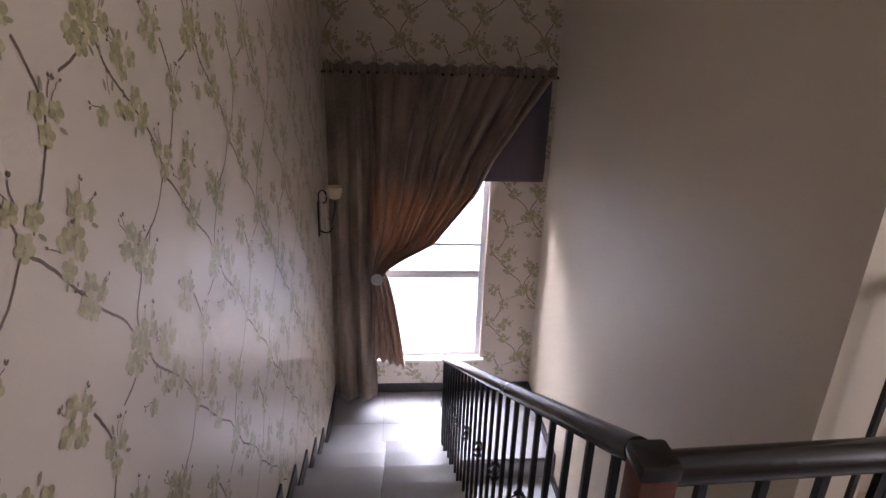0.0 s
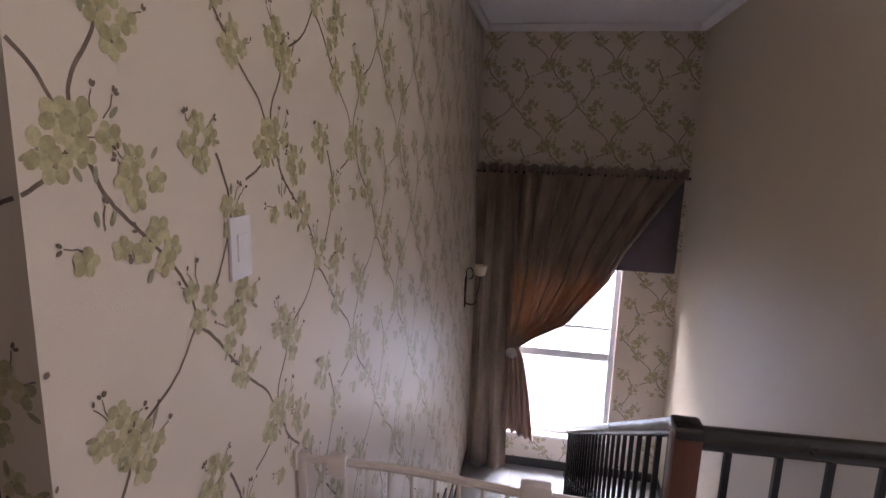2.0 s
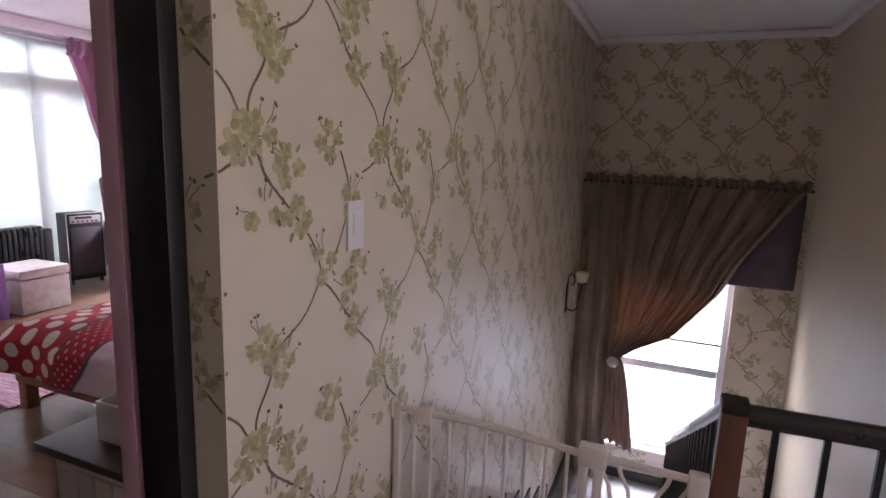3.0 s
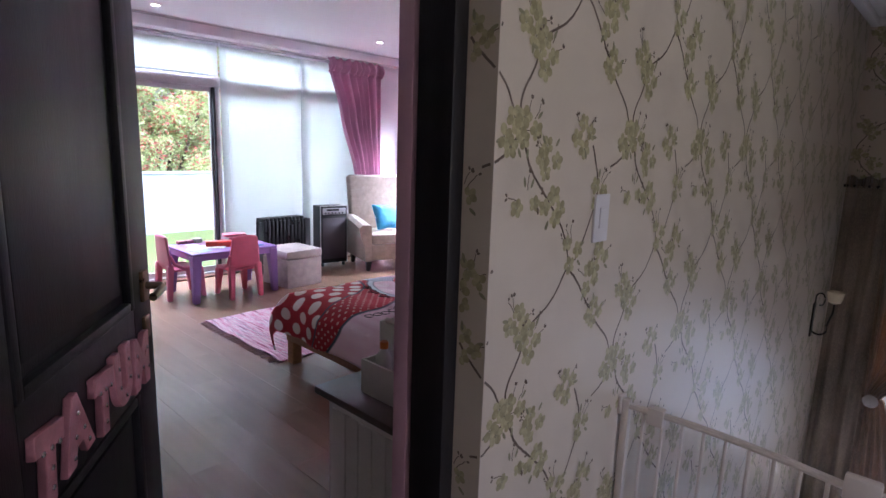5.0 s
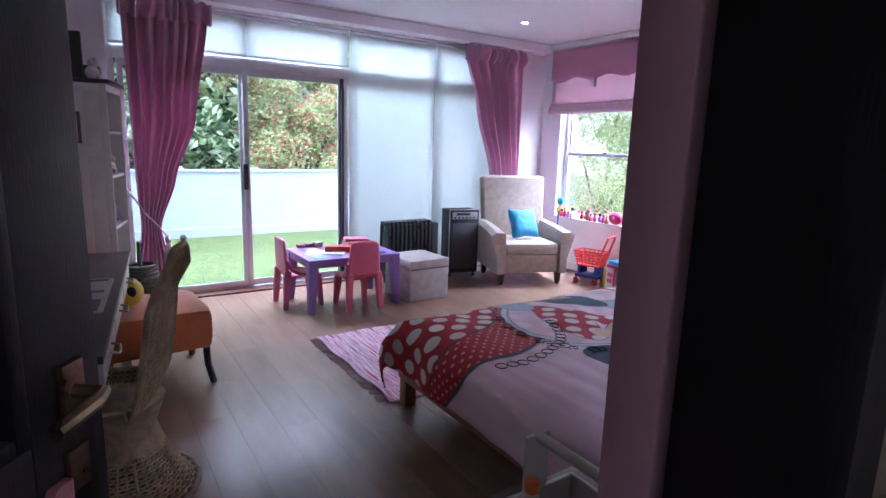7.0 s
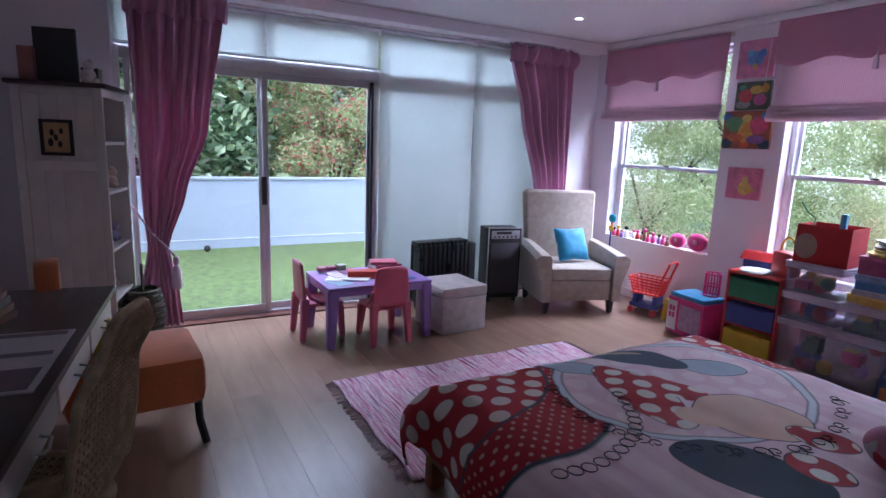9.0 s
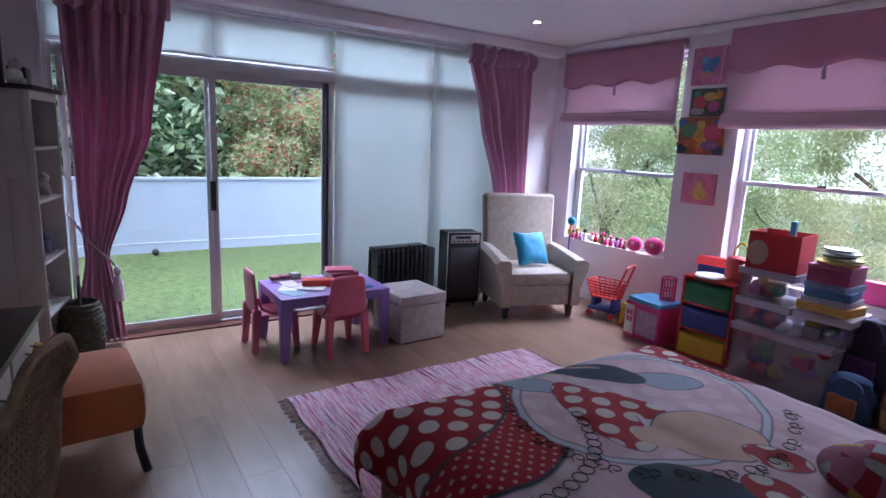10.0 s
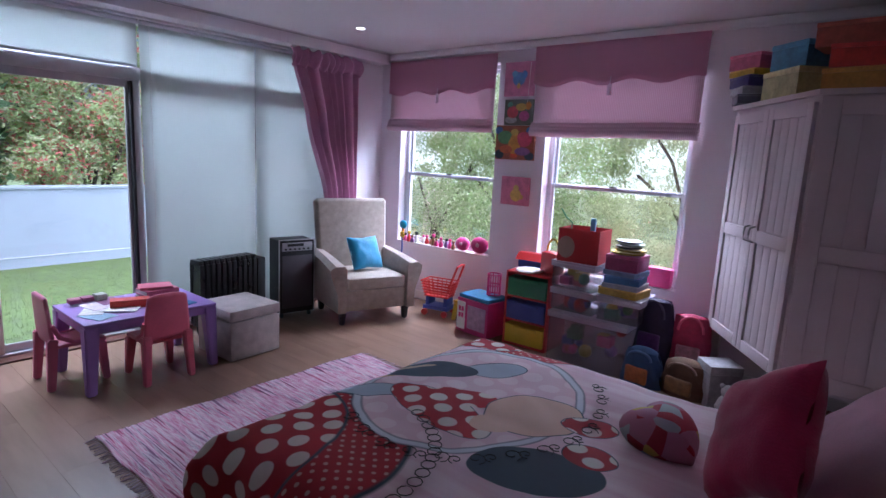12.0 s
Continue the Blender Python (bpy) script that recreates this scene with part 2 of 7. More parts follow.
# ---- the rooms ----
XH, XB = -0.52, -0.75          # hall face and bedroom face of the wall with the door
YD0, YD1 = -0.42, 0.49         # door opening in that wall
ZB, ZH = 2.69, 2.52            # ceilings
YW, XS = 5.10, -5.92           # bedroom window wall, sliding door wall
YL = -0.46                     # bedroom wall behind the desk
YF, XR = 4.80, 1.22            # stair window wall, stair right wall
ZL = -1.42                     # stair landing

wall_hall = structure("wall_hall", boxes((XB, XH, YD1, YF + 0.25, -3.0, ZH + 0.2), (XB, XH, -1.75, YD0, -0.2, ZH + 0.2), (XB, XH, YD0, YD1, 2.08, ZH + 0.2)), M_PAPER, "cream wallpaper with olive blossom branches on the hall wall")
structure("wall_hall_bedroom_side", boxes((XB - 0.012, XB - 0.002, YD1, YW, 0, ZB), (XB - 0.012, XB - 0.002, YL, YD0, 0, ZB), (XB - 0.012, XB - 0.002, YD0, YD1, 2.08, ZB)), M_WHITE)
# stair window wall with its opening
WX0, WX1, WZ0, WZ1 = -0.22, 0.76, -1.08, 1.16
wall_stair = structure("wall_stair_window", boxes((XH, WX0, YF, YF + 0.25, -3.0, ZH + 0.2), (WX1, XR + 0.2, YF, YF + 0.25, -3.0, ZH + 0.2), (WX0, WX1, YF, YF + 0.25, -3.0, WZ0), (WX0, WX1, YF, YF + 0.25, WZ1, ZH + 0.2)), M_PAPER, "cream blossom wallpaper round the stair window")
structure("wall_stair_side", boxes((XR, XR + 0.2, 1.74, YF, -3.0, ZH + 0.2)), M_CREAM, "plain cream painted wall beside the stair")
structure("wall_hall_far", boxes((2.7, 2.9, -1.75, -0.6, -0.2, ZH + 0.2), (2.7, 2.9, 1.2, 2.7, -3.0, ZH + 0.2), (2.7, 2.9, -0.6, 1.2, -0.2, 0.9), (2.7, 2.9, -0.6, 1.2, 2.2, ZH + 0.2)), M_CREAM)
structure("wall_hall_back", boxes((XH, 2.7, -1.95, -1.75, -0.2, ZH + 0.2)), M_CREAM)
structure("wall_void", boxes((XR + 0.2, 2.7, 2.5, 2.7, -3.0, ZH + 0.2)), mat("pale_wall_paint", (0.66, 0.58, 0.55), 0.55, var=0.04, scale=2, bump=0.06))
structure("floor_hall", boxes((XH, 0.45, -1.75, 1.59, -0.2, 0), (0.45, XR + 0.1, -1.75, 1.24, -0.2, 0), (XR + 0.1, 2.7, -1.75, 1.24, -0.2, 0)), M_TILE)
structure("floor_lower", boxes((XH, 2.7, 0.9, YF, -3.1, -2.96)), M_TILE)
structure("wall_lower", boxes((XH, 2.7, 0.7, 0.9, -3.0, -0.2)), M_CREAM)
structure("ceiling_hall", boxes((XH, 2.7, -1.75, YF, ZH, ZH + 0.15)), M_CEIL)
bm = bmesh.new()
for x0, x1, y0, y1 in ((XH, XH + 0.06, -1.75, YF), (XR - 0.06, XR, 1.74, YF), (XH, XR, YF - 0.06, YF)):
    box(bm, x0 + 0.001, x1 - 0.001, y0, y1 - 0.001, ZH - 0.06, ZH - 0.002, bev=0.02)
structure("cornice_hall", bm, M_CEIL)

# bedroom shell
SY0, SY1, SZ1 = 0.35, 4.72, 2.56      # glazed opening in the terrace wall
structure("wall_terrace", boxes((XS - 0.2, XS, YL - 0.2, SY0, -0.2, ZB + 0.2), (XS - 0.2, XS, SY1, YW + 0.2, -0.2, ZB + 0.2), (XS - 0.2, XS, SY0, SY1, SZ1, ZB + 0.2), (XS - 0.2, XS, SY0, SY1, -0.2, 0.0)), M_WHITE)
W1 = (-5.60, -4.30, 0.62, 2.52)
W2 = (-3.75, -2.45, 0.62, 2.52)
rows = [(XS, W1[0], YW, YW + 0.22, 0, ZB + 0.2), (W1[1], W2[0], YW, YW + 0.22, 0, ZB + 0.2), (W2[1], XH, YW, YW + 0.22, 0, ZB + 0.2)]
for w in (W1, W2):
    rows += [(w[0], w[1], YW, YW + 0.22, 0, w[2]), (w[0], w[1], YW, YW + 0.22, w[3], ZB + 0.2)]
structure("wall_windows", boxes(*rows), M_WHITE, "white painted bedroom wall with two windows")
structure("wall_desk", boxes((XS, XB, YL - 0.2, YL, -0.2, ZB + 0.2)), M_WHITE)
structure("ceiling_bedroom", boxes((XS, XB, YL, YW, ZB, ZB + 0.15)), M_CEIL)
bm = bmesh.new()
for x0, x1, y0, y1 in ((XS, XB - 0.02, YW - 0.07, YW - 0.001), (XB - 0.08, XB - 0.013, YL, YW - 0.07), (XS, XB - 0.02, YL + 0.001, YL + 0.07)):
    box(bm, x0, x1, y0, y1, ZB - 0.07, ZB - 0.002, bev=0.025)
structure("cornice_bedroom", bm, M_CEIL)
floor_bed = structure("floor_bedroom", boxes((XS, XB - 0.0, YL, YW, -0.2, -0.012), (XB, XH, YD0, YD1, -0.2, -0.004)), M_GAP, "warm brown laminate plank floor")
structure("baseboard", boxes((W2[1] - 0.0, XB - 0.02, YW - 0.016, YW - 0.002, 0, 0.09), (XS + 0.002, W2[1], YW - 0.016, YW - 0.002, 0, 0.09), (XS + 0.002, XS + 0.016, SY1, YW - 0.02, 0, 0.09), (XS + 0.002, XB - 0.02, YL + 0.002, YL + 0.016, 0, 0.09)), M_GLOSSWHITE)
# ---- hall: door and its frame ----
door_frame = thing("door_1_frame", kind="structure")
part("jamb", boxes((-0.705, -0.60, 0.447, YD1 - 0.001, 0, 2.04), (-0.72, -0.70, 0.462, YD1 - 0.001, 0, 2.04), bev=0.004), M_DARKWOOD, door_frame)
part("jamb", boxes((-0.705, -0.60, YD0 + 0.001, -0.378, 0, 2.04), bev=0.004), M_DARKWOOD, door_frame)
part("head", boxes((-0.705, -0.60, YD0 + 0.002, YD1 - 0.002, 2.041, 2.078), bev=0.004), M_DARKWOOD, door_frame)
part("lining", boxes((XB - 0.02, -0.7215, 0.449, YD1 - 0.002, 0, 2.04), bev=0.003), M_PINKWALL, door_frame, "pink painted door lining")
part("threshold", boxes((-0.70, -0.58, -0.377, 0.446, -0.003, 0.006), bev=0.002), M_DARKWOOD, door_frame)

door = thing("bedroom_door", "open dark-stained panelled door with glittering pink letters", "door", -0.712, -0.365, 0.008, math.degrees(math.atan2(0.477, -0.673)))
LW, LH = 0.82, 2.03
bm = boxes((0, 0.15, 0, 0.04, 0, LH), (LW - 0.13, LW, 0, 0.04, 0, LH), (0.15, LW - 0.13, 0, 0.04, 0, 0.2), (0.15, LW - 0.13, 0, 0.04, 0.86, 1.08), (0.15, LW - 0.13, 0, 0.04, 1.9, LH), bev=0.003)
part("stiles", bm, M_DARKWOOD, door)
for z0, z1 in ((0.2, 0.86), (1.08, 1.9)):
    bm = bmesh.new()
    box(bm, 0.151, LW - 0.131, 0.016, 0.03, z0 + 0.001, z1 - 0.001)
    box(bm, 0.20, LW - 0.18, 0.009, 0.018, z0 + 0.05, z1 - 0.05, bev=0.006)
    part("panel", bm, M_DARKWOOD, door)
    bm = bmesh.new()
    for a in ((0.151, 0.175, z0 + 0.001, z1 - 0.001), (LW - 0.155, LW - 0.131, z0 + 0.001, z1 - 0.001), (0.175, LW - 0.155, z0 + 0.001, z0 + 0.025), (0.175, LW - 0.155, z1 - 0.025, z1 - 0.001)):
        box(bm, a[0], a[1], -0.004, 0.017, a[2], a[3], bev=0.006)
    part("moulding", bm, M_DARKWOOD, door)
M_BRASS = mat("tarnished_brass", (0.22, 0.15, 0.09), 0.3, 0.9, var=0.4, scale=20, bump=0.05)
handle = part("door_handle", boxes((0.735, 0.775, -0.012, -0.001, 1.085, 1.165), (0.735, 0.775, -0.010, -0.001, 0.985, 1.045), bev=0.004), M_BRASS, door, "tarnished brass lever handle")
bm = bmesh.new()
tube(bm, [(0.755, -0.005, 1.125), (0.755, -0.05, 1.125), (0.73, -0.058, 1.125), (0.66, -0.055, 1.118)], 0.010, 8)
tube(bm, [(0.755, 0.042, 1.125), (0.755, 0.09, 1.125), (0.73, 0.098, 1.125), (0.66, 0.095, 1.118)], 0.010, 8)
part("lever", bm, M_BRASS, handle)
part("latch_plate", boxes((LW + 0.0005, LW + 0.003, 0.01, 0.03, 1.02, 1.18)), M_BRASS, door)
M_GLITTER = mat("pink_glitter_card", (0.52, 0.21, 0.25), 0.4, 0.15, var=0.25, scale=30, fine=500, bump=0.4)
M_STONE = mat("rhinestone", (0.8, 0.75, 0.78), 0.08, 0.9, var=0.1, bump=0)
for k, ch in enumerate("TATUM"):
    cu = bpy.data.curves.new("letter", "FONT")
    cu.body, cu.size, cu.extrude, cu.bevel_depth, cu.offset = ch, 0.160, 0.005, 0.003, 0.0095
    cu.align_x = "CENTER"
    tmp = new("letter", cu)
    me = bpy.data.meshes.new_from_object(tmp.evaluated_get(bpy.context.evaluated_depsgraph_get()))
    bpy.data.objects.remove(tmp)
    me.transform(Matrix.Diagonal((0.86, 1, 1, 1)))
    me.materials.clear()
    me.materials.append(M_GLITTER)
    lt = new("letter", me)
    lt.parent = door
    lt.matrix_basis = pose(0.20 + 0.118 * k, -0.009, 0.895 + 0.012 * (k % 2), 90, (6, -5, 4, -3, 2)[k], 0)
    lt["label"] = "pink glitter letter set with clear stones"
    strokes = {"T": ((0, 0.085), (-0.028, 0.085), (0.028, 0.085), (0, 0.05), (0, 0.015)), "A": ((0, 0.085), (-0.018, 0.045), (0.018, 0.045), (-0.032, 0.01), (0.032, 0.01)), "U": ((-0.03, 0.085), (0.03, 0.085), (-0.03, 0.04), (0.03, 0.04), (0, 0.008)), "M": ((-0.038, 0.08), (0.038, 0.08), (-0.04, 0.03), (0.04, 0.03), (0, 0.04))}[ch]
    bm = bmesh.new()
    for sx, sz in strokes:
        ball(bm, (sx, sz, 0.009), 0.0058, sz=0.6, u=8, v=5)
    part("stone", bm, M_STONE, lt, "clear faceted stones", smooth=False)

# ---- hall: stair flights ----
def tile_steps(name, x0, x1, y_first, dy, z_first, dz, count, mt):
    flight = thing(name, kind="structure")
    for k in range(count):
        z = z_first - dz * k
        ya, yb = y_first + dy * k, y_first + dy * (k + 1)
        lo, hi = min(ya, yb), max(ya, yb)
        part("riser", boxes((x0, x1, lo + 0.004, hi - 0.004, z - dz - 0.25, z - dz - 0.022)), M_GROUT, flight)
        n = 2
        w = (x1 - x0) / n
        for i in range(n):
            part("tile", boxes((x0 + w * i + 0.002, x0 + w * (i + 1) - 0.002, lo - (0.012 if dy < 0 else 0), hi + (0.012 if dy > 0 else 0), z - dz - 0.022, z - dz), bev=0.004), mt, flight)
        rx = ya + (0.001 if dy > 0 else -0.012)
        for i in range(n):
            part("tile", boxes((x0 + w * i + 0.002, x0 + w * (i + 1) - 0.002, rx, rx + 0.011, z - dz + 0.001, z - 0.023)), mt, flight)
    return flight


tile_steps("stair_upper", XH + 0.001, 0.42, 1.59, 0.33, 0.0, 0.1775, 7, M_TILE)
tile_steps("stair_lower", 0.45, XR - 0.001, 3.90, -0.33, ZL, 0.1775, 8, M_TILE)
landing = structure("landing", boxes((XH + 0.001, XR - 0.001, 3.90, YF - 0.001, ZL - 0.2, ZL - 0.014)), M_GROUT)
part("tile", boxes((XH + 0.003, 0.42, 3.889, 3.899, ZL + 0.001, ZL + 0.154)), M_TILE, landing)
for i in range(4):
    for j in range(2):
        a, b = XH + 0.003 + 0.434 * i, XH + 0.434 * (i + 1)
        part("tile", boxes((a, min(b, XR - 0.003), 3.902 + 0.447 * j, 3.899 + 0.447 * (j + 1), ZL - 0.014, ZL), bev=0.002), M_TILE, landing)
structure("stair_edge", boxes((0.42, 0.45, 1.59, 3.90, -1.62, -1.42 + 0.0)), M_CREAM)
bm = bmesh.new()
for k in range(7):
    z = -0.1775 * (k + 1)
    y0 = 1.59 + 0.33 * k
    box(bm, 0.421, 0.449, y0, y0 + 0.33, z - 0.35, z - 0.002)
structure("stair_string", bm, M_CREAM)
# stepped skirting
bm = bmesh.new()
for k in range(8):
    z = -0.1775 * k
    y0 = 1.59 + 0.33 * (k - 1)
    if k:
        box(bm, XH + 0.001, XH + 0.012, y0, y0 + 0.33, z, z + 0.085)
    box(bm, XH + 0.001, XH + 0.0125, y0 + 0.33 - 0.001, y0 + 0.33 + 0.075, z - 0.1775 + 0.085, z + 0.085)
box(bm, XH + 0.001, XH + 0.012, 3.9, YF - 0.001, ZL, ZL + 0.085)
box(bm, XH + 0.013, XR - 0.014, YF - 0.013, YF - 0.001, ZL, ZL + 0.085)
box(bm, XR - 0.013, XR - 0.001, 3.9, YF - 0.001, ZL, ZL + 0.085)
for k in range(5):
    z = ZL - 0.1775 * (k + 1)
    y1 = 3.90 - 0.33 * k
    box(bm, XR - 0.013, XR - 0.001, y1 - 0.33, y1, z, z + 0.085)
    box(bm, XR - 0.0135, XR - 0.001, y1 - 0.075, y1 + 0.001, z + 0.085, z + 0.1775 + 0.085)
box(bm, XH + 0.001, XH + 0.012, 0.50, 1.59, 0.001, 0.085)
structure("baseboard_stair", bm, M_SKIRT)

# ---- hall: railings ----
def basket(bm, x, y, z):
    for k in range(6):
        a = k * math.pi / 3
        tube(bm, [(x + 0.026 * math.sin(math.pi * s / 6) * math.cos(a + s * 0.5), y + 0.026 * math.sin(math.pi * s / 6) * math.sin(a + s * 0.5), z - 0.05 + s / 60) for s in range(7)], 0.0035, 5)


def railing(name, label, a, b, foot, count, knots, r=0.025):
    """A handrail from a to b on square bars that stand on foot(t)."""
    rail = thing(name, label, "railing")
    bm = bmesh.new()
    a, b = Vector(a), Vector(b)
    tube(bm, [a.lerp(b, k / 10) for k in range(11)], r, 14)
    part("handrail", bm, M_RAILWOOD, rail, "polished black-brown round handrail")
    for k in range(count):
        t = (k + 0.6) / count
        p = a.lerp(b, t)
        z0 = foot(p)
        bm = B(p.x - 0.007, p.x + 0.007, p.y - 0.007, p.y + 0.007, z0, p.z - 0.012)
        if k in knots:
            basket(bm, p.x, p.y, (z0 + p.z) / 2)
        part("baluster", bm, M_IRON, rail)
    return rail


def tread(p):
    return -0.1775 * max(0, math.floor((p.y - 1.59) / 0.33) + 1)


NX, NY = 0.43, 1.175
r1 = railing("stair_railing", "black iron stair railing with dark round handrail", (NX - 0.002, NY + 0.045, 0.925), (0.362, 3.90, -0.535), tread, 24, {5, 8, 11, 14, 17, 20, 23})
part("end_post", boxes((0.352, 0.372, 3.875, 3.895, -1.2425, -0.53), bev=0.003), M_IRON, r1)
railing("guard_railing", "black iron guard railing beside the stairwell", (NX + 0.03, NY + 0.01, 0.922), (XR + 0.10, 1.225, 0.922), lambda p: 0.0, 8, {1, 4, 7}, 0.028)
railing("void_railing", "black iron railing with round handrail at an opening", (1.325, 1.82, 1.0), (1.30, 1.26, 1.0), lambda p: -0.2 if p.y > 1.24 else 0, 6, {4}, 0.028)
structure("void_ledge", boxes((1.221, 1.42, 1.241, 1.739, -0.35, -0.2), (1.421, 2.69, 1.241, 2.49, -0.6, -0.45)), M_CREAM)
newel = thing("newel_post", "reddish brown square wooden newel post", "post")
part("shaft", boxes((NX - 0.03, NX + 0.028, NY - 0.03, NY + 0.03, 0, 0.93), bev=0.004), M_NEWEL, newel)
part("cap", boxes((NX - 0.033, NX + 0.031, NY - 0.033, NY + 0.033, 0.931, 0.962), bev=0.008), M_RAILWOOD, newel, "black-brown cap")

# ---- hall: safety gate ----
gate = thing("safety_gate", "white metal baby safety gate across the stair head", "gate")
GY = 1.19


def gate_y(x):
    return GY - 0.035 * (x + 0.5) / 0.89


bm = bmesh.new()
tube(bm, [(-0.495 + 0.057 * k, gate_y(-0.495 + 0.057 * k), 0.73 + 0.012 * math.sin(k * 0.31)) for k in range(11)], 0.011, 8)
part("top_rail", bm, M_GATE, gate)
bm = bmesh.new()
tube(bm, [(-0.495 + 0.0885 * k, gate_y(-0.495 + 0.0885 * k), 0.06) for k in range(11)], 0.011, 8)
part("bottom_rail", bm, M_GATE, gate)
for k in range(9):
    x = -0.44 + 0.06 * k
    bm = bmesh.new()
    rod(bm, (x, gate_y(x), 0.065), (x, gate_y(x), 0.735), 0.0055, n=8)
    part("bar", bm, M_GATE, gate)
for x in (-0.497, 0.085, 0.125, 0.375):
    bm = bmesh.new()
    y = gate_y(x)
    box(bm, x - 0.012, x + 0.012, y - 0.012, y + 0.012, 0.0 if x in (-0.497, 0.375) else 0.05, 0.75, bev=0.004)
    part("post", bm, M_GATE, gate)
bm = bmesh.new()
tube(bm, [(0.125 + 0.025 * k, gate_y(0.125 + 0.025 * k), 0.735) for k in range(11)], 0.011, 8)
part("top_rail", bm, M_GATE, gate)
for k in range(4):
    x = 0.165 + 0.05 * k
    bm = bmesh.new()
    s = 0.02 * (1 if k < 2 else -1)
    tube(bm, [(x, gate_y(x), 0.07), (x, gate_y(x), 0.60), (x - s * 0.5, gate_y(x), 0.66), (x - s * 1.6, gate_y(x), 0.70), (x - s * 2, gate_y(x), 0.728)], 0.006, 8)
    part("bar", bm, M_GATE, gate)
part("latch", boxes((0.07, 0.145, gate_y(0.1) - 0.017, gate_y(0.1) + 0.017, 0.70, 0.765), bev=0.008), M_GATE, gate, "white plastic hinge latch")
part("latch", boxes((0.345, 0.394, gate_y(0.37) - 0.02, gate_y(0.37) + 0.02, 0.69, 0.755), bev=0.008), M_GATE, gate, "white plastic catch")
part("wall_cup", boxes((XH + 0.001, XH + 0.012, GY - 0.02, GY + 0.02, 0.70, 0.76), bev=0.004), M_GATE, gate)
part("wall_cup", boxes((-0.425, -0.375, gate_y(-0.4) - 0.016, gate_y(-0.4) + 0.016, 0.70, 0.755), bev=0.006), M_GATE, gate)

sw = thing("light_switch", "white plastic light switch plate on wallpaper", "light switch")
part("plate", boxes((XH + 0.001, XH + 0.009, 0.915, 0.99, 1.272, 1.40), bev=0.003), M_SWITCH, sw)
part("rocker", boxes((XH + 0.009, XH + 0.013, 0.935, 0.97, 1.31, 1.365), bev=0.0015), M_SWITCH, sw)

# ---- stair window ----
win = thing("window_1", kind="structure")
bm = bmesh.new()
for a in ((WX0, WX0 + 0.04, WZ0, WZ1), (WX1 - 0.045, WX1, WZ0, WZ1), (WX0 + 0.04, WX1 - 0.045, WZ0, WZ0 + 0.04), (WX0 + 0.04, WX1 - 0.045, WZ1 - 0.04, WZ1), (WX0 + 0.04, WX1 - 0.045, -0.335, -0.265), (WX0 + 0.04, WX1 - 0.045, -0.045, -0.02)):
    box(bm, a[0] + 0.0005, a[1] - 0.0005, YF + 0.06, YF + 0.11, a[2], a[3], bev=0.004)
part("window_frame", bm, M_ALUWHITE, win)
part("pane", boxes((WX0 + 0.04, WX1 - 0.045, YF + 0.08, YF + 0.086, WZ0 + 0.04, WZ1 - 0.04)), M_GLASS, win).visible_shadow = False
part("window_sill", boxes((WX0 - 0.03, WX1 + 0.03, YF - 0.03, YF + 0.058, WZ0 - 0.025, WZ0 - 0.001), bev=0.005), M_GLOSSWHITE, win)

blind = thing("roman_blind_stair", "dark mauve fabric blind half lowered behind curtain", "blind")
bm = bmesh.new()
sheet(bm, lambda u, v: (-0.45 + 1.62 * u, YF - 0.035 - 0.012 * abs(math.sin(v * 9.4)), 1.30 - 0.77 * v), 12, 30)
part("fabric", bm, M_MAUVE, blind, thick=0.004)

curtain = thing("stair_curtain", "brown crushed velvet curtain tied back over a window", "curtain")


def edge_x(z):
    pts = ((-0.25, -0.09), (-0.20, -0.06), (-0.12, 0.04), (0.03, 0.32), (0.44, 0.64), (0.70, 0.76), (1.33, 1.17))
    for (z0, x0), (z1, x1) in zip(pts, pts[1:]):
        if z <= z1:
            return x0 + (x1 - x0) * max(0, (z - z0) / (z1 - z0))
    return 1.17


def sweep(u, v):
    z = 1.33 - 1.56 * v
    xl, xr = -0.24 + 0.06 * v, edge_x(z)
    k = 1 - 0.75 * v
    y = YF - 0.115 + 0.024 * (0.35 + k) * math.sin(u * 82 + 0.7 * math.sin(u * 13)) + 0.010 * math.sin(u * 31 + v * 3) - 0.02 * v
    return (xl + (xr - xl) * (u + 0.012 * math.sin(u * 50)), y, z - 0.05 * u * (1 - v) * 0)


def tail(u, v):
    w = 0.13 + 0.16 * v ** 0.7
    return (-0.19 + w * u, YF - 0.13 + (0.014 + 0.016 * v) * math.sin(u * 30 + v), -0.23 - (0.86 - 0.10 * (1 - u)) * v)


def straight(u, v):
    return (-0.50 + 0.31 * u + 0.05 * v * u, YF - 0.10 + (0.020 + 0.016 * v) * math.sin(u * 15 + 1.1 * math.sin(v * 3)) + 0.005 * math.sin(u * 41 + v * 5) - 0.02 * v, 1.33 - 2.74 * v)


for fn, nu, nv, mt, nm in ((sweep, 150, 50, M_BROWNVELVET, "swept_panel"), (tail, 50, 26, M_BROWNVELVET, "tail"), (straight, 60, 50, M_BROWNPANEL, "side_panel")):
    bm = bmesh.new()
    sheet(bm, fn, nu, nv)
    part(nm, bm, mt, curtain, thick=0.003)
bm = bmesh.new()
sheet(bm, lambda u, v: (-0.50 + 1.68 * u, YF - 0.115 + (0.012 + 0.022 * v) * math.sin(u * 210 + 3 * math.sin(u * 17)), 1.315 + 0.075 * v + 0.012 * v * math.sin(u * 97)), 260, 4)
part("heading", bm, M_BROWNPANEL, curtain, "gathered heading frill", thick=0.002)
bm = bmesh.new()
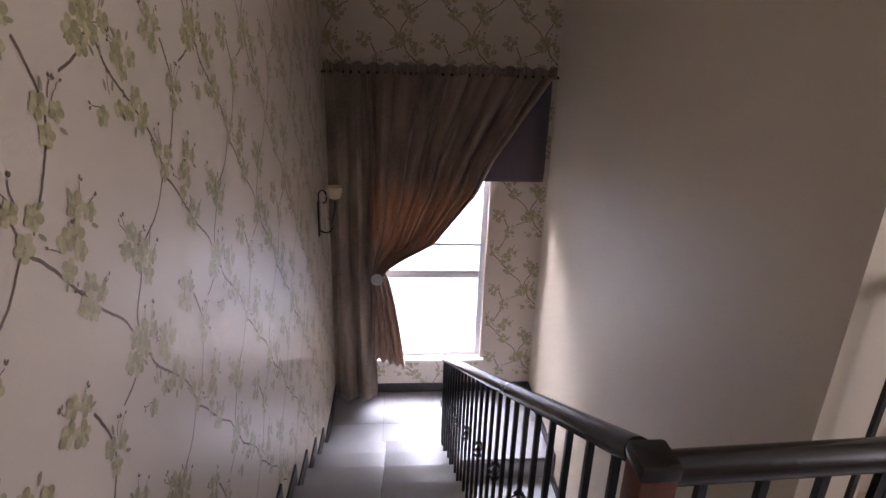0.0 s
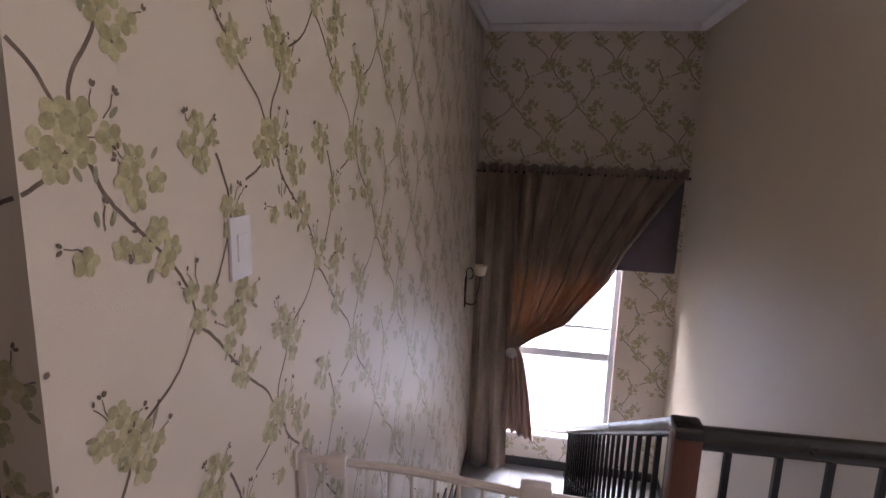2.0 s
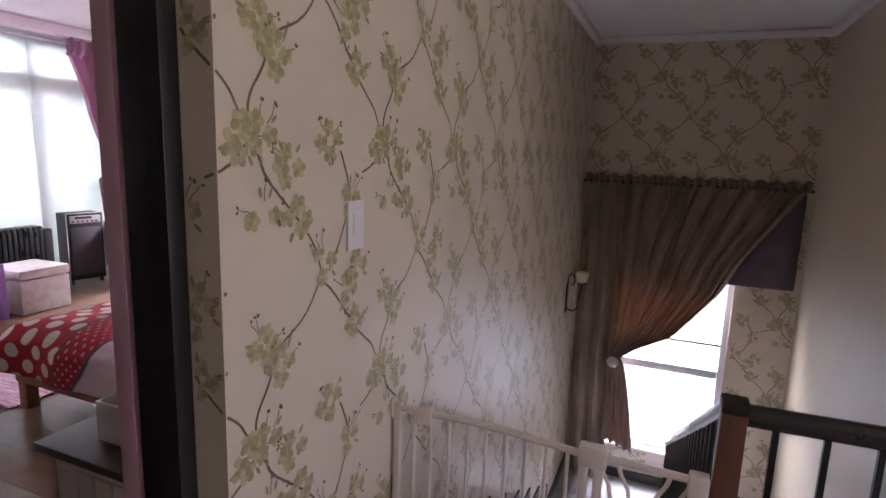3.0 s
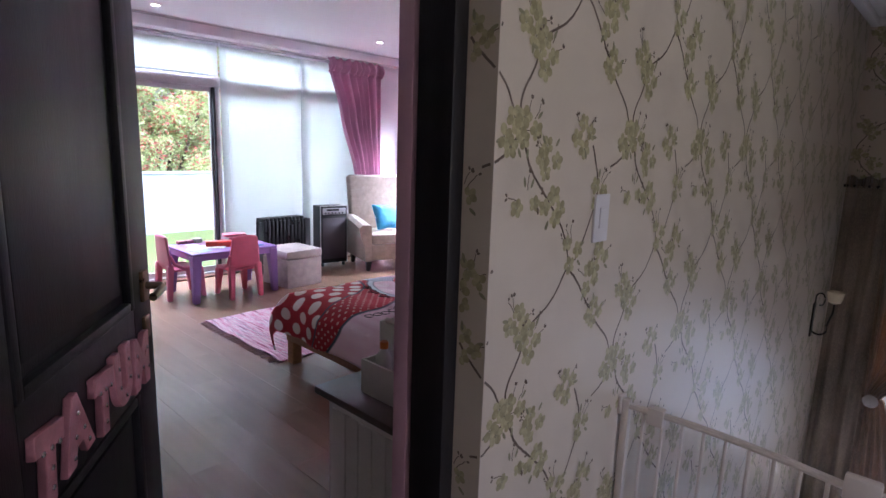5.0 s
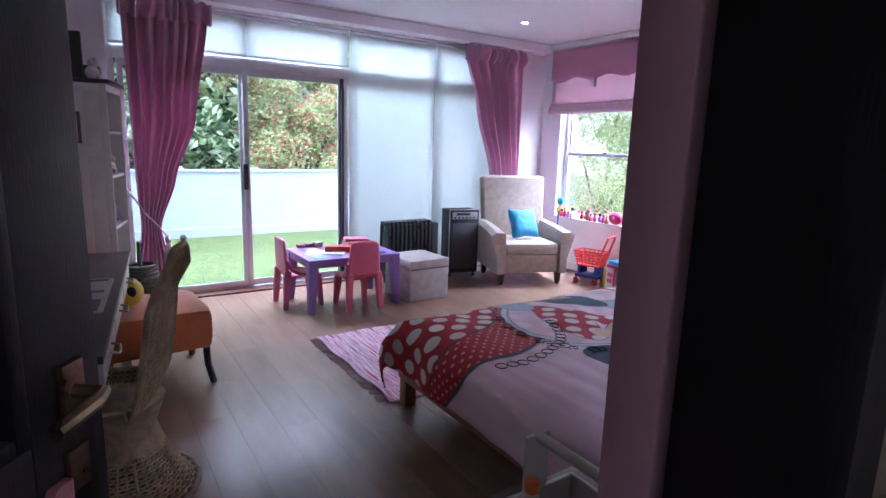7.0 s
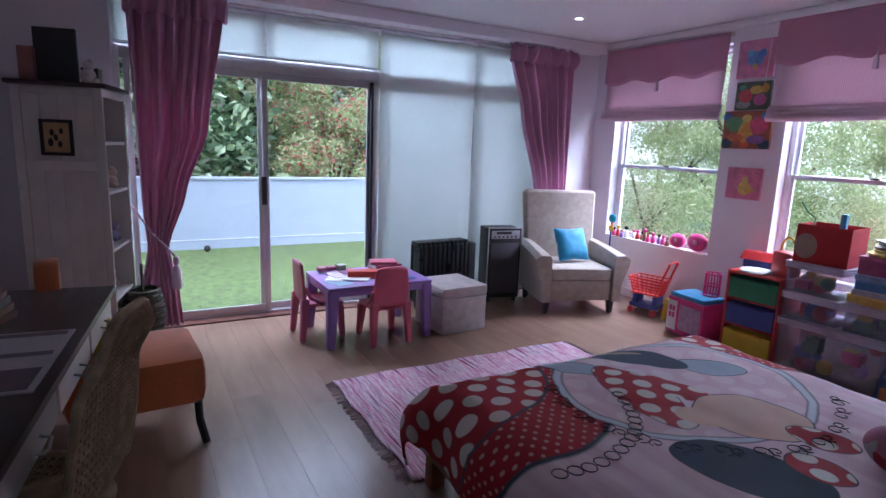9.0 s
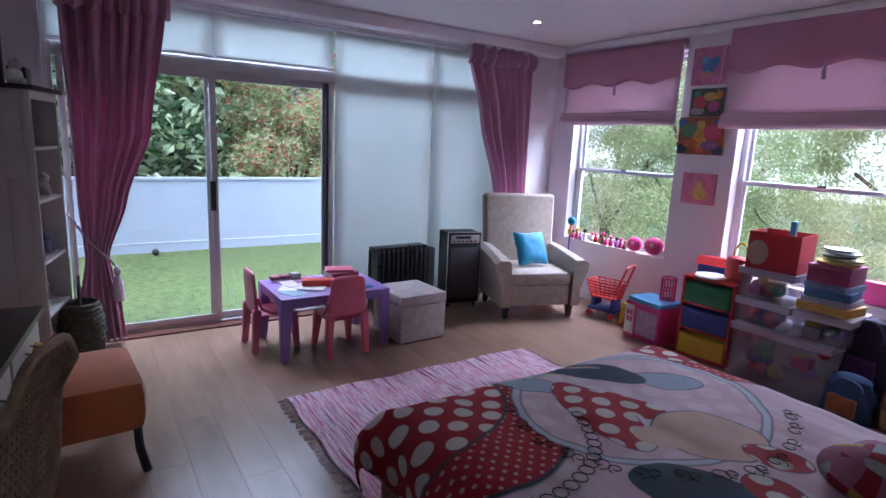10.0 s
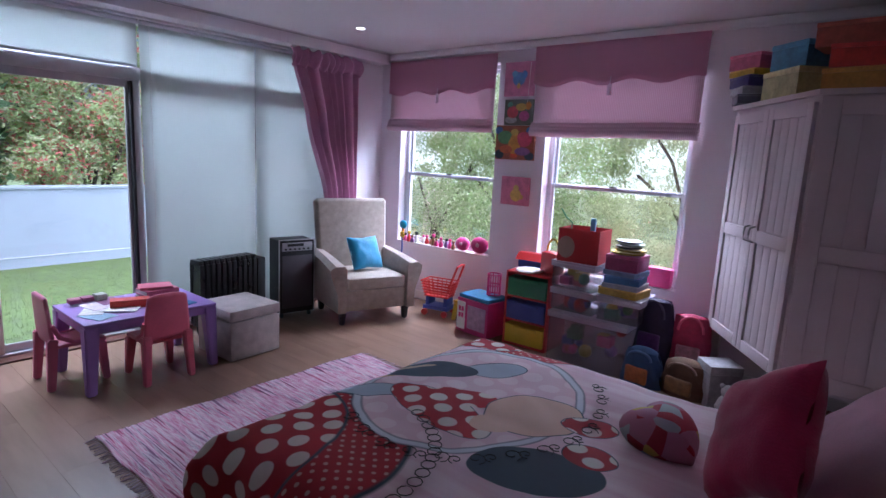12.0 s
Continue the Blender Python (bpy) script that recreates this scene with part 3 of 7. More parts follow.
rod(bm, (-0.515, YF - 0.10, 1.325), (1.20, YF - 0.10, 1.325), 0.011)
part("rod", bm, M_IRON, curtain)
hold = part("holdback", B(-0.15, -0.13, YF - 0.14, YF - 0.001, -0.265, -0.245), M_IRON, curtain)
bm = bmesh.new()
lathe(bm, [(0.012, 0), (0.045, 0.004), (0.05, 0.014), (0.03, 0.024), (0.012, 0.028)])
bmesh.ops.transform(bm, matrix=pose(-0.135, YF - 0.165, -0.25, 90), verts=bm.verts)
part("rosette", bm, mat("pewter", (0.45, 0.42, 0.40), 0.35, 0.7, bump=0.1), hold, "round pewter holdback rosette")

# ---- sconce ----
sconce = thing("wall_sconce", "black scrolled iron wall sconce with cream glass cup", "wall light")
SY = 4.25
part("backplate", boxes((XH + 0.001, XH + 0.012, SY - 0.03, SY + 0.03, 0.25, 0.50), bev=0.005), M_IRON, sconce)
bm = bmesh.new()
tube(bm, [(XH + 0.01, SY, 0.32)] + [(XH + 0.05 + 0.05 * math.cos(a), SY, 0.32 + 0.05 * math.sin(a)) for a in [math.pi + 0.4 * k for k in range(10)]] + [(XH + 0.12, SY, 0.45), (XH + 0.12, SY, 0.51)], 0.006, 8)
tube(bm, [(XH + 0.01, SY, 0.46)] + [(XH + 0.04 + (0.035 - 0.002 * k) * math.cos(2.6 - 0.5 * k), SY, 0.52 + (0.06 - 0.003 * k) * math.sin(2.6 - 0.5 * k)) for k in range(10)], 0.005, 8)
part("scroll", bm, M_IRON, sconce)
bm = bmesh.new()
lathe(bm, [(0.014, 0.51), (0.04, 0.525), (0.05, 0.56), (0.055, 0.60), (0.05, 0.598), (0.036, 0.53)], XH + 0.12, SY)
part("glass_cup", bm, mat("cream_glass", (0.72, 0.62, 0.45), 0.25, var=0.08, bump=0), sconce, "cream glass cup shade")


# ---- wallpaper print ----
UW, VH = 0.53, 0.655           # one repeat of the paper
# branches of the repeat, as fractions of a metre from its corner
BRANCHES = (((0.09, 0.325), (0.085, 0.395), (0.13, 0.465), (0.14, 0.515), (0.25, 0.575), (0.31, 0.645)),
            ((0.31, 0.655), (0.37, 0.605), (0.44, 0.525), (0.49, 0.47), (0.565, 0.405), (0.60, 0.335)),
            ((0.09, 0.325), (0.13, 0.245), (0.19, 0.185), (0.28, 0.095), (0.32, 0.01)),
            ((0.40, 0.30), (0.43, 0.235), (0.44, 0.175), (0.40, 0.085), (0.35, 0.01)),
            ((0.08, 0.315), (0.03, 0.27), (-0.03, 0.245)))
# blossom sprays: place and number of blossoms
SPRAYS = ((0.06, 0.32, 4), (0.12, 0.325, 3), (0.115, 0.545, 4), (0.17, 0.49, 4), (0.47, 0.50, 4), (0.43, 0.60, 3),
          (0.20, 0.265, 4), (0.12, 0.165, 2), (0.23, 0.155, 4), (0.35, 0.325, 4), (0.44, 0.18, 3), (0.475, 0.0, 3), (0.33, 0.035, 3))


def motif(seed):
    """Branches and blossoms over one repeat of the paper, as polygons with a tint index."""
    rnd = random.Random(seed)
    polys = []

    def strip(pts, w0, w1, tint):
        n = len(pts) - 1
        for k in range(n):
            (x0, y0), (x1, y1) = pts[k], pts[k + 1]
            l = math.hypot(x1 - x0, y1 - y0) or 1
            nx, ny = -(y1 - y0) / l, (x1 - x0) / l
            a, b = w0 + (w1 - w0) * k / n, w0 + (w1 - w0) * (k + 1) / n
            polys.append((tint, 0, [(x0 - nx * a, y0 - ny * a), (x1 - nx * b, y1 - ny * b), (x1 + nx * b, y1 + ny * b), (x0 + nx * a, y0 + ny * a)]))

    def blob(x, y, a, b, t, tint, level):
        polys.append((tint, level, [(x + a * math.cos(s) * math.cos(t) - b * math.sin(s) * math.sin(t), y + a * math.cos(s) * math.sin(t) + b * math.sin(s) * math.cos(t)) for s in [2 * math.pi * k / 9 for k in range(9)]]))

    def curve(pts, steps=7):
        """A smooth line through the points."""
        p = [pts[0], *pts, pts[-1]]
        out = []
        for k in range(1, len(p) - 2):
            for j in range(steps):
                t = j / steps
                out.append(tuple(0.5 * (2 * p[k][c] + (p[k + 1][c] - p[k - 1][c]) * t + (2 * p[k - 1][c] - 5 * p[k][c] + 4 * p[k + 1][c] - p[k + 2][c]) * t * t + (3 * p[k][c] - p[k - 1][c] - 3 * p[k + 1][c] + p[k + 2][c]) * t ** 3) + rnd.uniform(-0.001, 0.001) for c in (0, 1)))
        return out + [pts[-1]]

    def blossom(x, y, r):
        t0, squash = rnd.uniform(0, 6.3), rnd.uniform(0.75, 1.0)
        for k in range(5):
            t = t0 + k * 2 * math.pi / 5
            blob(x + 0.60 * r * math.cos(t), y + 0.60 * r * math.sin(t) * squash, r * 0.47, r * 0.41, t, 1 if k in (1, 3) else 2, 1 + (k % 2))
        for k in range(5):
            t = t0 + k * 2 * math.pi / 5 + 0.3
            strip([(x, y), (x + 0.36 * r * math.cos(t), y + 0.36 * r * math.sin(t) * squash)], 0.0006, 0.0004, 3)
        blob(x, y, r * 0.10, r * 0.10, 0, 3, 3)

    def budded(x, y, a, q):
        bx, by = x + q * math.cos(a), y + q * math.sin(a)
        strip(curve([(x, y), ((x + bx) / 2 + rnd.uniform(-0.006, 0.006), (y + by) / 2), (bx, by)], 3), 0.0013, 0.0010, 0)
        for k in range(rnd.randint(1, 3)):
            t = a + rnd.uniform(-1.1, 1.1)
            blob(bx + 0.008 * math.cos(t), by + 0.008 * math.sin(t), 0.0050, 0.0030, t, 4, 2)

    for pts in BRANCHES:
        strip(curve(pts), 0.0036, 0.0028, 0)
    for x, y, n in SPRAYS:
        for k in range(n):
            t = 2 * math.pi * k / n + rnd.uniform(-0.4, 0.4)
            d = rnd.uniform(0.022, 0.036)
            blossom(x + d * math.cos(t), y + d * math.sin(t), rnd.uniform(0.021, 0.028))
        for k in range(rnd.randint(2, 3)):
            t = math.pi / 2 + rnd.uniform(-1.7, 1.7)
            budded(x + 0.03 * math.cos(t), y + 0.03 * math.sin(t), t, rnd.uniform(0.022, 0.042))
        for k in range(2):
            t = rnd.uniform(0, 6.3)
            blob(x + 0.05 * math.cos(t), y + 0.05 * math.sin(t), 0.012, 0.0045, t, 3, 1)
    return polys


PRINT = motif(11)


def print_on(name, parent, place, u0, u1, v0, v1, keep):
    """Lays the repeat over a wall: place(u, v, lift) gives the point."""
    vs, fs, ts = [], [], []
    for i in range(int(u0 / UW) - 2, int(u1 / UW) + 2):
        for j in range(int(v0 / VH) - 3, int(v1 / VH) + 3):
            for n_, (tint, level, pts) in enumerate(PRINT):
                q = [(x + YD1 + UW * i, y + 1.225 + VH * (j - 2)) for x, y in pts]
                if all(u0 < x < u1 and v0 < y < v1 and keep(x, y) for x, y in q):
                    n = len(vs)
                    vs += [place(x, y, 0.0004 + 0.00025 * level + 0.000002 * n_) for x, y in q]
                    fs.append(range(n, n + len(q)))
                    ts.append(tint)
    me = bpy.data.meshes.new(name)
    me.from_pydata(vs, [], [list(f) for f in fs])
    for mm in (M_TWIG, M_PETAL, M_PETAL_PALE, M_LEAF, M_BUD):
        me.materials.append(mm)
    me.polygons.foreach_set("material_index", ts)
    me.update()
    ob = new(name, me)
    ob.parent = parent
    tagged(ob, "printed olive blossoms and brown twigs", kind="stuff")


print_on("wallpaper_print", wall_hall, lambda u, v, h: (XH + h, u, v), YD1, YF, -1.42, ZH, lambda u, v: v > 0.09 - 0.538 * max(0, u - 1.59) or u < 1.59)
print_on("wallpaper_print", wall_hall, lambda u, v, h: (u - YD1 + XH, YD1 - h, v), YD1 - 0.08, YD1, 0.0, 2.05, lambda u, v: True)
print_on("wallpaper_print", wall_stair, lambda u, v, h: (u, YF - h, v), XH, XR, ZL + 0.08, ZH, lambda u, v: not (WX0 - 0.02 < u < WX1 + 0.02 and WZ0 - 0.03 < v < WZ1))
# ---- bedroom: terrace glazing ----
slider = thing("window_2", kind="structure")
bm = bmesh.new()
X0, X1 = XS - 0.14, XS - 0.06
for a in ((SY0, SY0 + 0.05, 0, SZ1), (SY1 - 0.05, SY1, 0, SZ1), (SY0 + 0.05, SY1 - 0.05, SZ1 - 0.04, SZ1), (SY0 + 0.05, SY1 - 0.05, 2.09, 2.19), (SY0 + 0.05, SY1 - 0.05, 0.001, 0.03)):
    box(bm, X0, X1, a[0], a[1], a[2], a[3], bev=0.004)
part("outer_frame", bm, M_ALU, slider)
for y in (1.46, 2.445, 3.49):
    part("mullion", boxes((X0 + 0.005, X1 - 0.005, y - 0.02, y + 0.02, 2.19, SZ1 - 0.04), bev=0.003), M_ALU, slider)
part("jamb", boxes((X0, X1, 2.42, 2.475, 0.03, 2.09), bev=0.004), M_ALU, slider)
part("jamb", boxes((X0 + 0.005, X1 - 0.005, 3.47, 3.51, 0.03, 2.09), bev=0.004), M_ALU, slider)
for y0, y1, dx in ((0.42, 1.47, 0.02), (1.39, 2.42, -0.015)):
    leaf = thing("sliding_sash")
    leaf.parent = slider
    bm = bmesh.new()
    xa, xb = XS - 0.10 + dx - 0.012, XS - 0.10 + dx + 0.012
    for a in ((y0, y0 + 0.045, 0.032, 2.088), (y1 - 0.045, y1, 0.032, 2.088), (y0 + 0.045, y1 - 0.045, 0.032, 0.09), (y0 + 0.045, y1 - 0.045, 2.03, 2.088)):
        box(bm, xa, xb, a[0], a[1], a[2], a[3], bev=0.003)
    part("sash_frame", bm, M_ALU, leaf)
    part("pane", boxes((xa + 0.010, xa + 0.014, y0 + 0.045, y1 - 0.045, 0.09, 2.03)), M_GLASS, leaf).visible_shadow = False
part("pull_handle", boxes((XS - 0.067, XS - 0.035, 1.405, 1.445, 0.98, 1.22), bev=0.006), M_RUBBER, slider, "black moulded door pull")
part("weather_strip", boxes((X0 + 0.02, X1 + 0.004, 2.396, 2.418, 0.04, 2.08), bev=0.003), M_RUBBER, slider)
for y0, y1, z0, z1 in ((SY0 + 0.05, 1.44, 2.19, SZ1 - 0.04), (1.48, 2.425, 2.19, SZ1 - 0.04), (2.475, 3.47, 0.03, SZ1 - 0.04), (3.51, SY1 - 0.05, 0.03, SZ1 - 0.04)):
    part("pane", boxes((XS - 0.102, XS - 0.098, y0, y1, z0, z1)), M_GLASS, slider).visible_shadow = False
part("floor_track", boxes((XS - 0.05, XS + 0.055, SY0, SY1, -0.011, 0.014), bev=0.004), M_NEWEL, slider, "brown wooden threshold strip")


def roller(y0, y1, z0, z1):
    b = thing("roller_blind", "white translucent roller blind drawn down over glass", "blind", group="roller blinds")
    bm = bmesh.new()
    sheet(bm, lambda u, v: (XS - 0.035 + 0.003 * math.sin(v * 5 + u * 2), y0 + (y1 - y0) * u, z1 - (z1 - z0) * v), 8, 16)
    part("fabric", bm, M_BLINDFAB, b, thick=0.0012)
    part("bottom_bar", boxes((XS - 0.042, XS - 0.030, y0, y1, z0 - 0.012, z0 + 0.006), bev=0.003), M_ALUWHITE, b)
    bm = bmesh.new()
    rod(bm, (XS - 0.03, y0, z1 + 0.005), (XS - 0.03, y1, z1 + 0.005), 0.018)
    part("roller", bm, M_ALUWHITE, b)


for q in ((SY0 + 0.02, 1.455, 2.20, 2.53), (1.465, 2.45, 2.20, 2.53), (2.47, 3.485, 0.05, 2.53), (3.495, SY1 - 0.02, 0.05, 2.53)):
    roller(*q)
pelmet = thing("curtain_track", "white boxed curtain track under the ceiling", "curtain rail")
part("board", boxes((XS + 0.002, XS + 0.19, YL + 0.08, 5.02, 2.575, 2.672), bev=0.004), M_WHITE, pelmet)
part("top_strip", boxes((XS + 0.002, XS + 0.186, YL + 0.08, 5.02, 2.677, 2.6885)), M_WHITE, pelmet)
# recessed grey strip: shade of the gap under the ceiling, as colour
part("rail", boxes((XS + 0.002, XS + 0.181, YL + 0.08, 5.02, 2.6722, 2.6768)), mat("gap_shade_grey", (0.25, 0.24, 0.26), 0.4, bump=0), pelmet, "thin grey strip for the shaded gap above the board")
bm = bmesh.new()
tube(bm, [(XS + 0.01, 2.53, 2.52)] + [(XS + 0.012 + 0.004 * math.sin(k), 2.53, 2.5 - 0.16 * k) for k in range(12)], 0.003, 5)
part("cord", bm, M_GLOSSWHITE, pelmet, "thin blind cord")


def lerp_rows(rows, z):
    for (z0, *a), (z1, *b) in zip(rows, rows[1:]):
        if z >= z1:
            t = (z0 - z) / (z0 - z1)
            t = t * t * (3 - 2 * t) * 0.5 + t * 0.5
            return [p + (q - p) * t for p, q in zip(a, b)]
    return rows[-1][1:]


def pink_curtain(label, rows, folds, ph):
    c = thing("pink_curtain", label, "curtain", group="pink curtains")
    xc = XS + 0.10

    def fn(u, v):
        z = 2.50 - 2.46 * v
        a, b = lerp_rows(rows, z)
        amp = 0.018 + 0.065 * min(0.5, b - a)
        return (xc + amp * math.sin(u * folds * 6.283 + ph + 0.9 * math.sin(u * 9 + ph)) + 0.008 * math.sin(u * 40 + v * 5), a + (b - a) * (u + 0.008 * math.sin(u * 60)), z)

    bm = bmesh.new()
    sheet(bm, fn, 120, 60)
    part("drape", bm, M_PINKCURT, c, thick=0.003)
    a, b = rows[0][1:]
    bm = bmesh.new()
    sheet(bm, lambda u, v: (xc + 0.02 + (0.016 + 0.03 * math.sin(v * 3.1)) * (1.1 + math.sin(u * 62 + 2.5 * math.sin(u * 11) + v)), a - 0.02 + (b - a + 0.04) * u, 2.565 - 0.17 * v - 0.016 * math.sin(u * 47)), 160, 10)
    part("heading", bm, M_PINKCURT, c, "puffed gathered heading", thick=0.003)
    return c


cl = pink_curtain("long pink curtain tied back with a cord and tassel", [(2.52, 0.46, 1.12), (1.6, 0.48, 0.98), (1.1, 0.49, 0.80), (0.68, 0.51, 0.66), (0.3, 0.44, 0.72), (0.0, 0.43, 0.74)], 7, 0.3)
bm = bmesh.new()
tube(bm, [(XS + 0.02, 0.36, 1.12), (XS + 0.14, 0.43, 1.0), (XS + 0.2, 0.55, 0.8), (XS + 0.19, 0.66, 0.67), (XS + 0.16, 0.69, 0.62)], 0.008, 8)
tie = part("tieback", bm, M_TASSEL, cl, "pale twisted tieback cord")
bm = bmesh.new()
lathe(bm, [(0.006, 0.62), (0.022, 0.60), (0.024, 0.57), (0.016, 0.55), (0.034, 0.50), (0.040, 0.40), (0.036, 0.36)], XS + 0.17, 0.70, 14)
part("tassel", bm, M_TASSEL, tie, "pale lilac tassel")
cr = pink_curtain("long pink curtain swept behind an armchair", [(2.52, 3.78, 4.62), (1.9, 3.98, 4.63), (1.14, 4.22, 4.64), (0.75, 4.36, 4.62), (0.3, 4.28, 4.64), (0.0, 4.25, 4.66)], 7, 1.1)


# ---- bedroom: sash windows, blinds, pictures ----
def sash_window(name, w):
    o = thing(name, kind="structure")
    ya, yb = YW + 0.10, YW + 0.16
    x0, x1, z0, z1 = w
    bm = bmesh.new()
    for a in ((x0 + 0.001, x0 + 0.045, z0, z1), (x1 - 0.045, x1 - 0.001, z0, z1), (x0 + 0.045, x1 - 0.045, z1 - 0.04, z1), (x0 + 0.045, x1 - 0.045, z0, z0 + 0.03)):
        box(bm, a[0], a[1], ya, yb, a[2], a[3], bev=0.005)
    part("window_frame", bm, M_ALUWHITE, o)
    for s, (za, zb, dy) in enumerate(((z0 + 0.03, 1.41, 0.0), (1.38, z1 - 0.04, 0.03))):
        bm = bmesh.new()
        for a in ((x0 + 0.046, x0 + 0.075, za, zb), (x1 - 0.075, x1 - 0.046, za, zb), (x0 + 0.075, x1 - 0.075, za, za + 0.035), (x0 + 0.075, x1 - 0.075, zb - 0.035, zb)):
            box(bm, a[0], a[1], ya + 0.004 + dy, ya + 0.028 + dy, a[2], a[3], bev=0.003)
        sash = part("sash", bm, M_ALUWHITE, o)
        part("pane", boxes((x0 + 0.075, x1 - 0.075, ya + 0.014 + dy, ya + 0.018 + dy, za + 0.035, zb - 0.035)), M_GLASS, sash).visible_shadow = False
    xm = (x0 + x1) / 2
    part("latch", boxes((xm - 0.03, xm + 0.03, ya - 0.012, ya + 0.004, 1.408, 1.422), bev=0.003), M_RUBBER, o)
    part("window_sill", boxes((x0 + 0.001, x1 - 0.001, YW - 0.012, ya - 0.001, z0 - 0.0, z0 + 0.008), bev=0.003), M_GLOSSWHITE, o)


sash_window("window_3", W1)
sash_window("window_4", W2)
M_STRIPE, t, b = nodes_of("rose_striped_fabric", 0.85)
co, sp, wv, rp = (t.nodes.new(k) for k in ("ShaderNodeTexCoord", "ShaderNodeSeparateXYZ", "ShaderNodeMath", "ShaderNodeValToRGB"))
t.links.new(co.outputs["Object"], sp.inputs[0])
wv.operation = "SINE"
sc = t.nodes.new("ShaderNodeMath")
sc.operation = "MULTIPLY"
sc.inputs[1].default_value = 420
t.links.new(sp.outputs[0], sc.inputs[0]), t.links.new(sc.outputs[0], wv.inputs[0]), t.links.new(wv.outputs[0], rp.inputs[0])
rp.color_ramp.elements[0].color, rp.color_ramp.elements[1].color = (0.67, 0.47, 0.54, 1), (0.76, 0.61, 0.66, 1)
tl, mx = t.nodes.new("ShaderNodeBsdfTranslucent"), t.nodes.new("ShaderNodeMixShader")
mx.inputs[0].default_value = 0.18
t.links.new(rp.outputs[0], b.inputs["Base Color"]), t.links.new(rp.outputs[0], tl.inputs[0])
t.links.new(b.outputs[0], mx.inputs[1]), t.links.new(tl.outputs[0], mx.inputs[2]), t.links.new(mx.outputs[0], t.nodes["Material Output"].inputs[0])


def roman_blind(x0, x1, z0, z1, label):
    b = thing("roman_blind", label, "blind", group="rose roman blinds")
    bm = bmesh.new()
    sheet(bm, lambda u, v: (x0 + 0.015 + (x1 - x0 - 0.03) * u, YW - 0.03 - 0.02 * v - 0.004 * math.sin(u * 7), z1 - 0.02 - (z1 - 0.02 - z0 - 0.11) * v), 20, 12)
    part("panel", bm, M_STRIPE, b, "pale rose striped panel", thick=0.003)
    for k in range(3):
        bm = bmesh.new()
        sheet(bm, lambda u, v: (x0 + (x1 - x0) * u, YW - 0.045 - 0.012 * k - 0.022 * math.sin(math.pi * v), z0 + 0.13 - 0.03 * k - 0.07 * v + 0.003 * math.sin(u * 9 + k)), 20, 8)
        part("fold", bm, M_STRIPE, b, thick=0.003)
    bm = bmesh.new()
    sheet(bm, lambda u, v: (x0 + (x1 - x0) * u, YW - 0.055 - 0.012 * v * (1 + 0.3 * math.sin(u * 23)), z1 - (0.345 + 0.022 * math.sin(u * 18.8 - 0.6)) * v), 60, 8)
    part("valance", bm, M_PINKBLIND, b, "deep rose scalloped valance", thick=0.004)
    part("headrail", boxes((x0, x1, YW - 0.05, YW - 0.004, z1 - 0.03, z1 + 0.005), bev=0.004), M_GLOSSWHITE, b)
    xm = x0 + (x1 - x0) * 0.5
    bm = bmesh.new()
    rod(bm, (xm, YW - 0.085, z1 - 0.36), (xm, YW - 0.085, z1 - 0.45), 0.014, 0.02)
    rod(bm, (xm, YW - 0.075, z1 - 0.30), (xm, YW - 0.085, z1 - 0.36), 0.004)
    part("bow_tag", bm, M_TASSEL, b, "pale fabric tag")


roman_blind(-5.74, -4.30, 1.86, 2.60, "rose roman blind with scalloped valance half raised")
roman_blind(-3.88, -2.40, 1.83, 2.63, "wide rose roman blind with scalloped valance half raised")
bm = bmesh.new()
tube(bm, [(-3.93, YW - 0.03, 2.55)] + [(-3.93 + 0.003 * k, YW - 0.025, 2.55 - 0.08 * k) for k in range(1, 15)] + [(-3.93, YW - 0.025, 1.33), (-3.98, YW - 0.025, 1.30), (-4.02, YW - 0.025, 1.36), (-3.97, YW - 0.025, 1.62), (-3.94, YW - 0.03, 2.5)], 0.003, 5)
cord = part("blind_cord", bm, M_GLOSSWHITE)
tagged(cord, "thin white looped blind cord on the wall", "cord")


def canvas(x0, x1, z0, z1, ground, blobs, label):
    c = thing("canvas_picture", label, "picture", group="small canvas pictures")
    part("canvas", boxes((x0, x1, YW - 0.03, YW - 0.002, z0, z1), bev=0.003), mat("canvas_ground", ground, 0.7, var=0.3, scale=14, fine=90, bump=0.2), c)
    for k, (u, v, a, b2, col) in enumerate(blobs):
        bm = bmesh.new()
        ball(bm, (x0 + (x1 - x0) * u, YW - 0.0305 - 0.0004 * k, z0 + (z1 - z0) * v), 1, a * (x1 - x0), 0.002, b2 * (z1 - z0), 16, 8)
        part("painted_shape", bm, mat("canvas_paint", col, 0.6, var=0.3, scale=25, bump=0.2), c)


canvas(-4.22, -3.90, 2.20, 2.51, (0.55, 0.20, 0.32), [(0.5, 0.5, 0.22, 0.2, (0.10, 0.25, 0.5)), (0.35, 0.65, 0.1, 0.1, (0.15, 0.4, 0.6)), (0.68, 0.62, 0.1, 0.12, (0.08, 0.22, 0.5)), (0.5, 0.3, 0.06, 0.08, (0.6, 0.4, 0.1))], "small pink canvas with a blue painted shape")
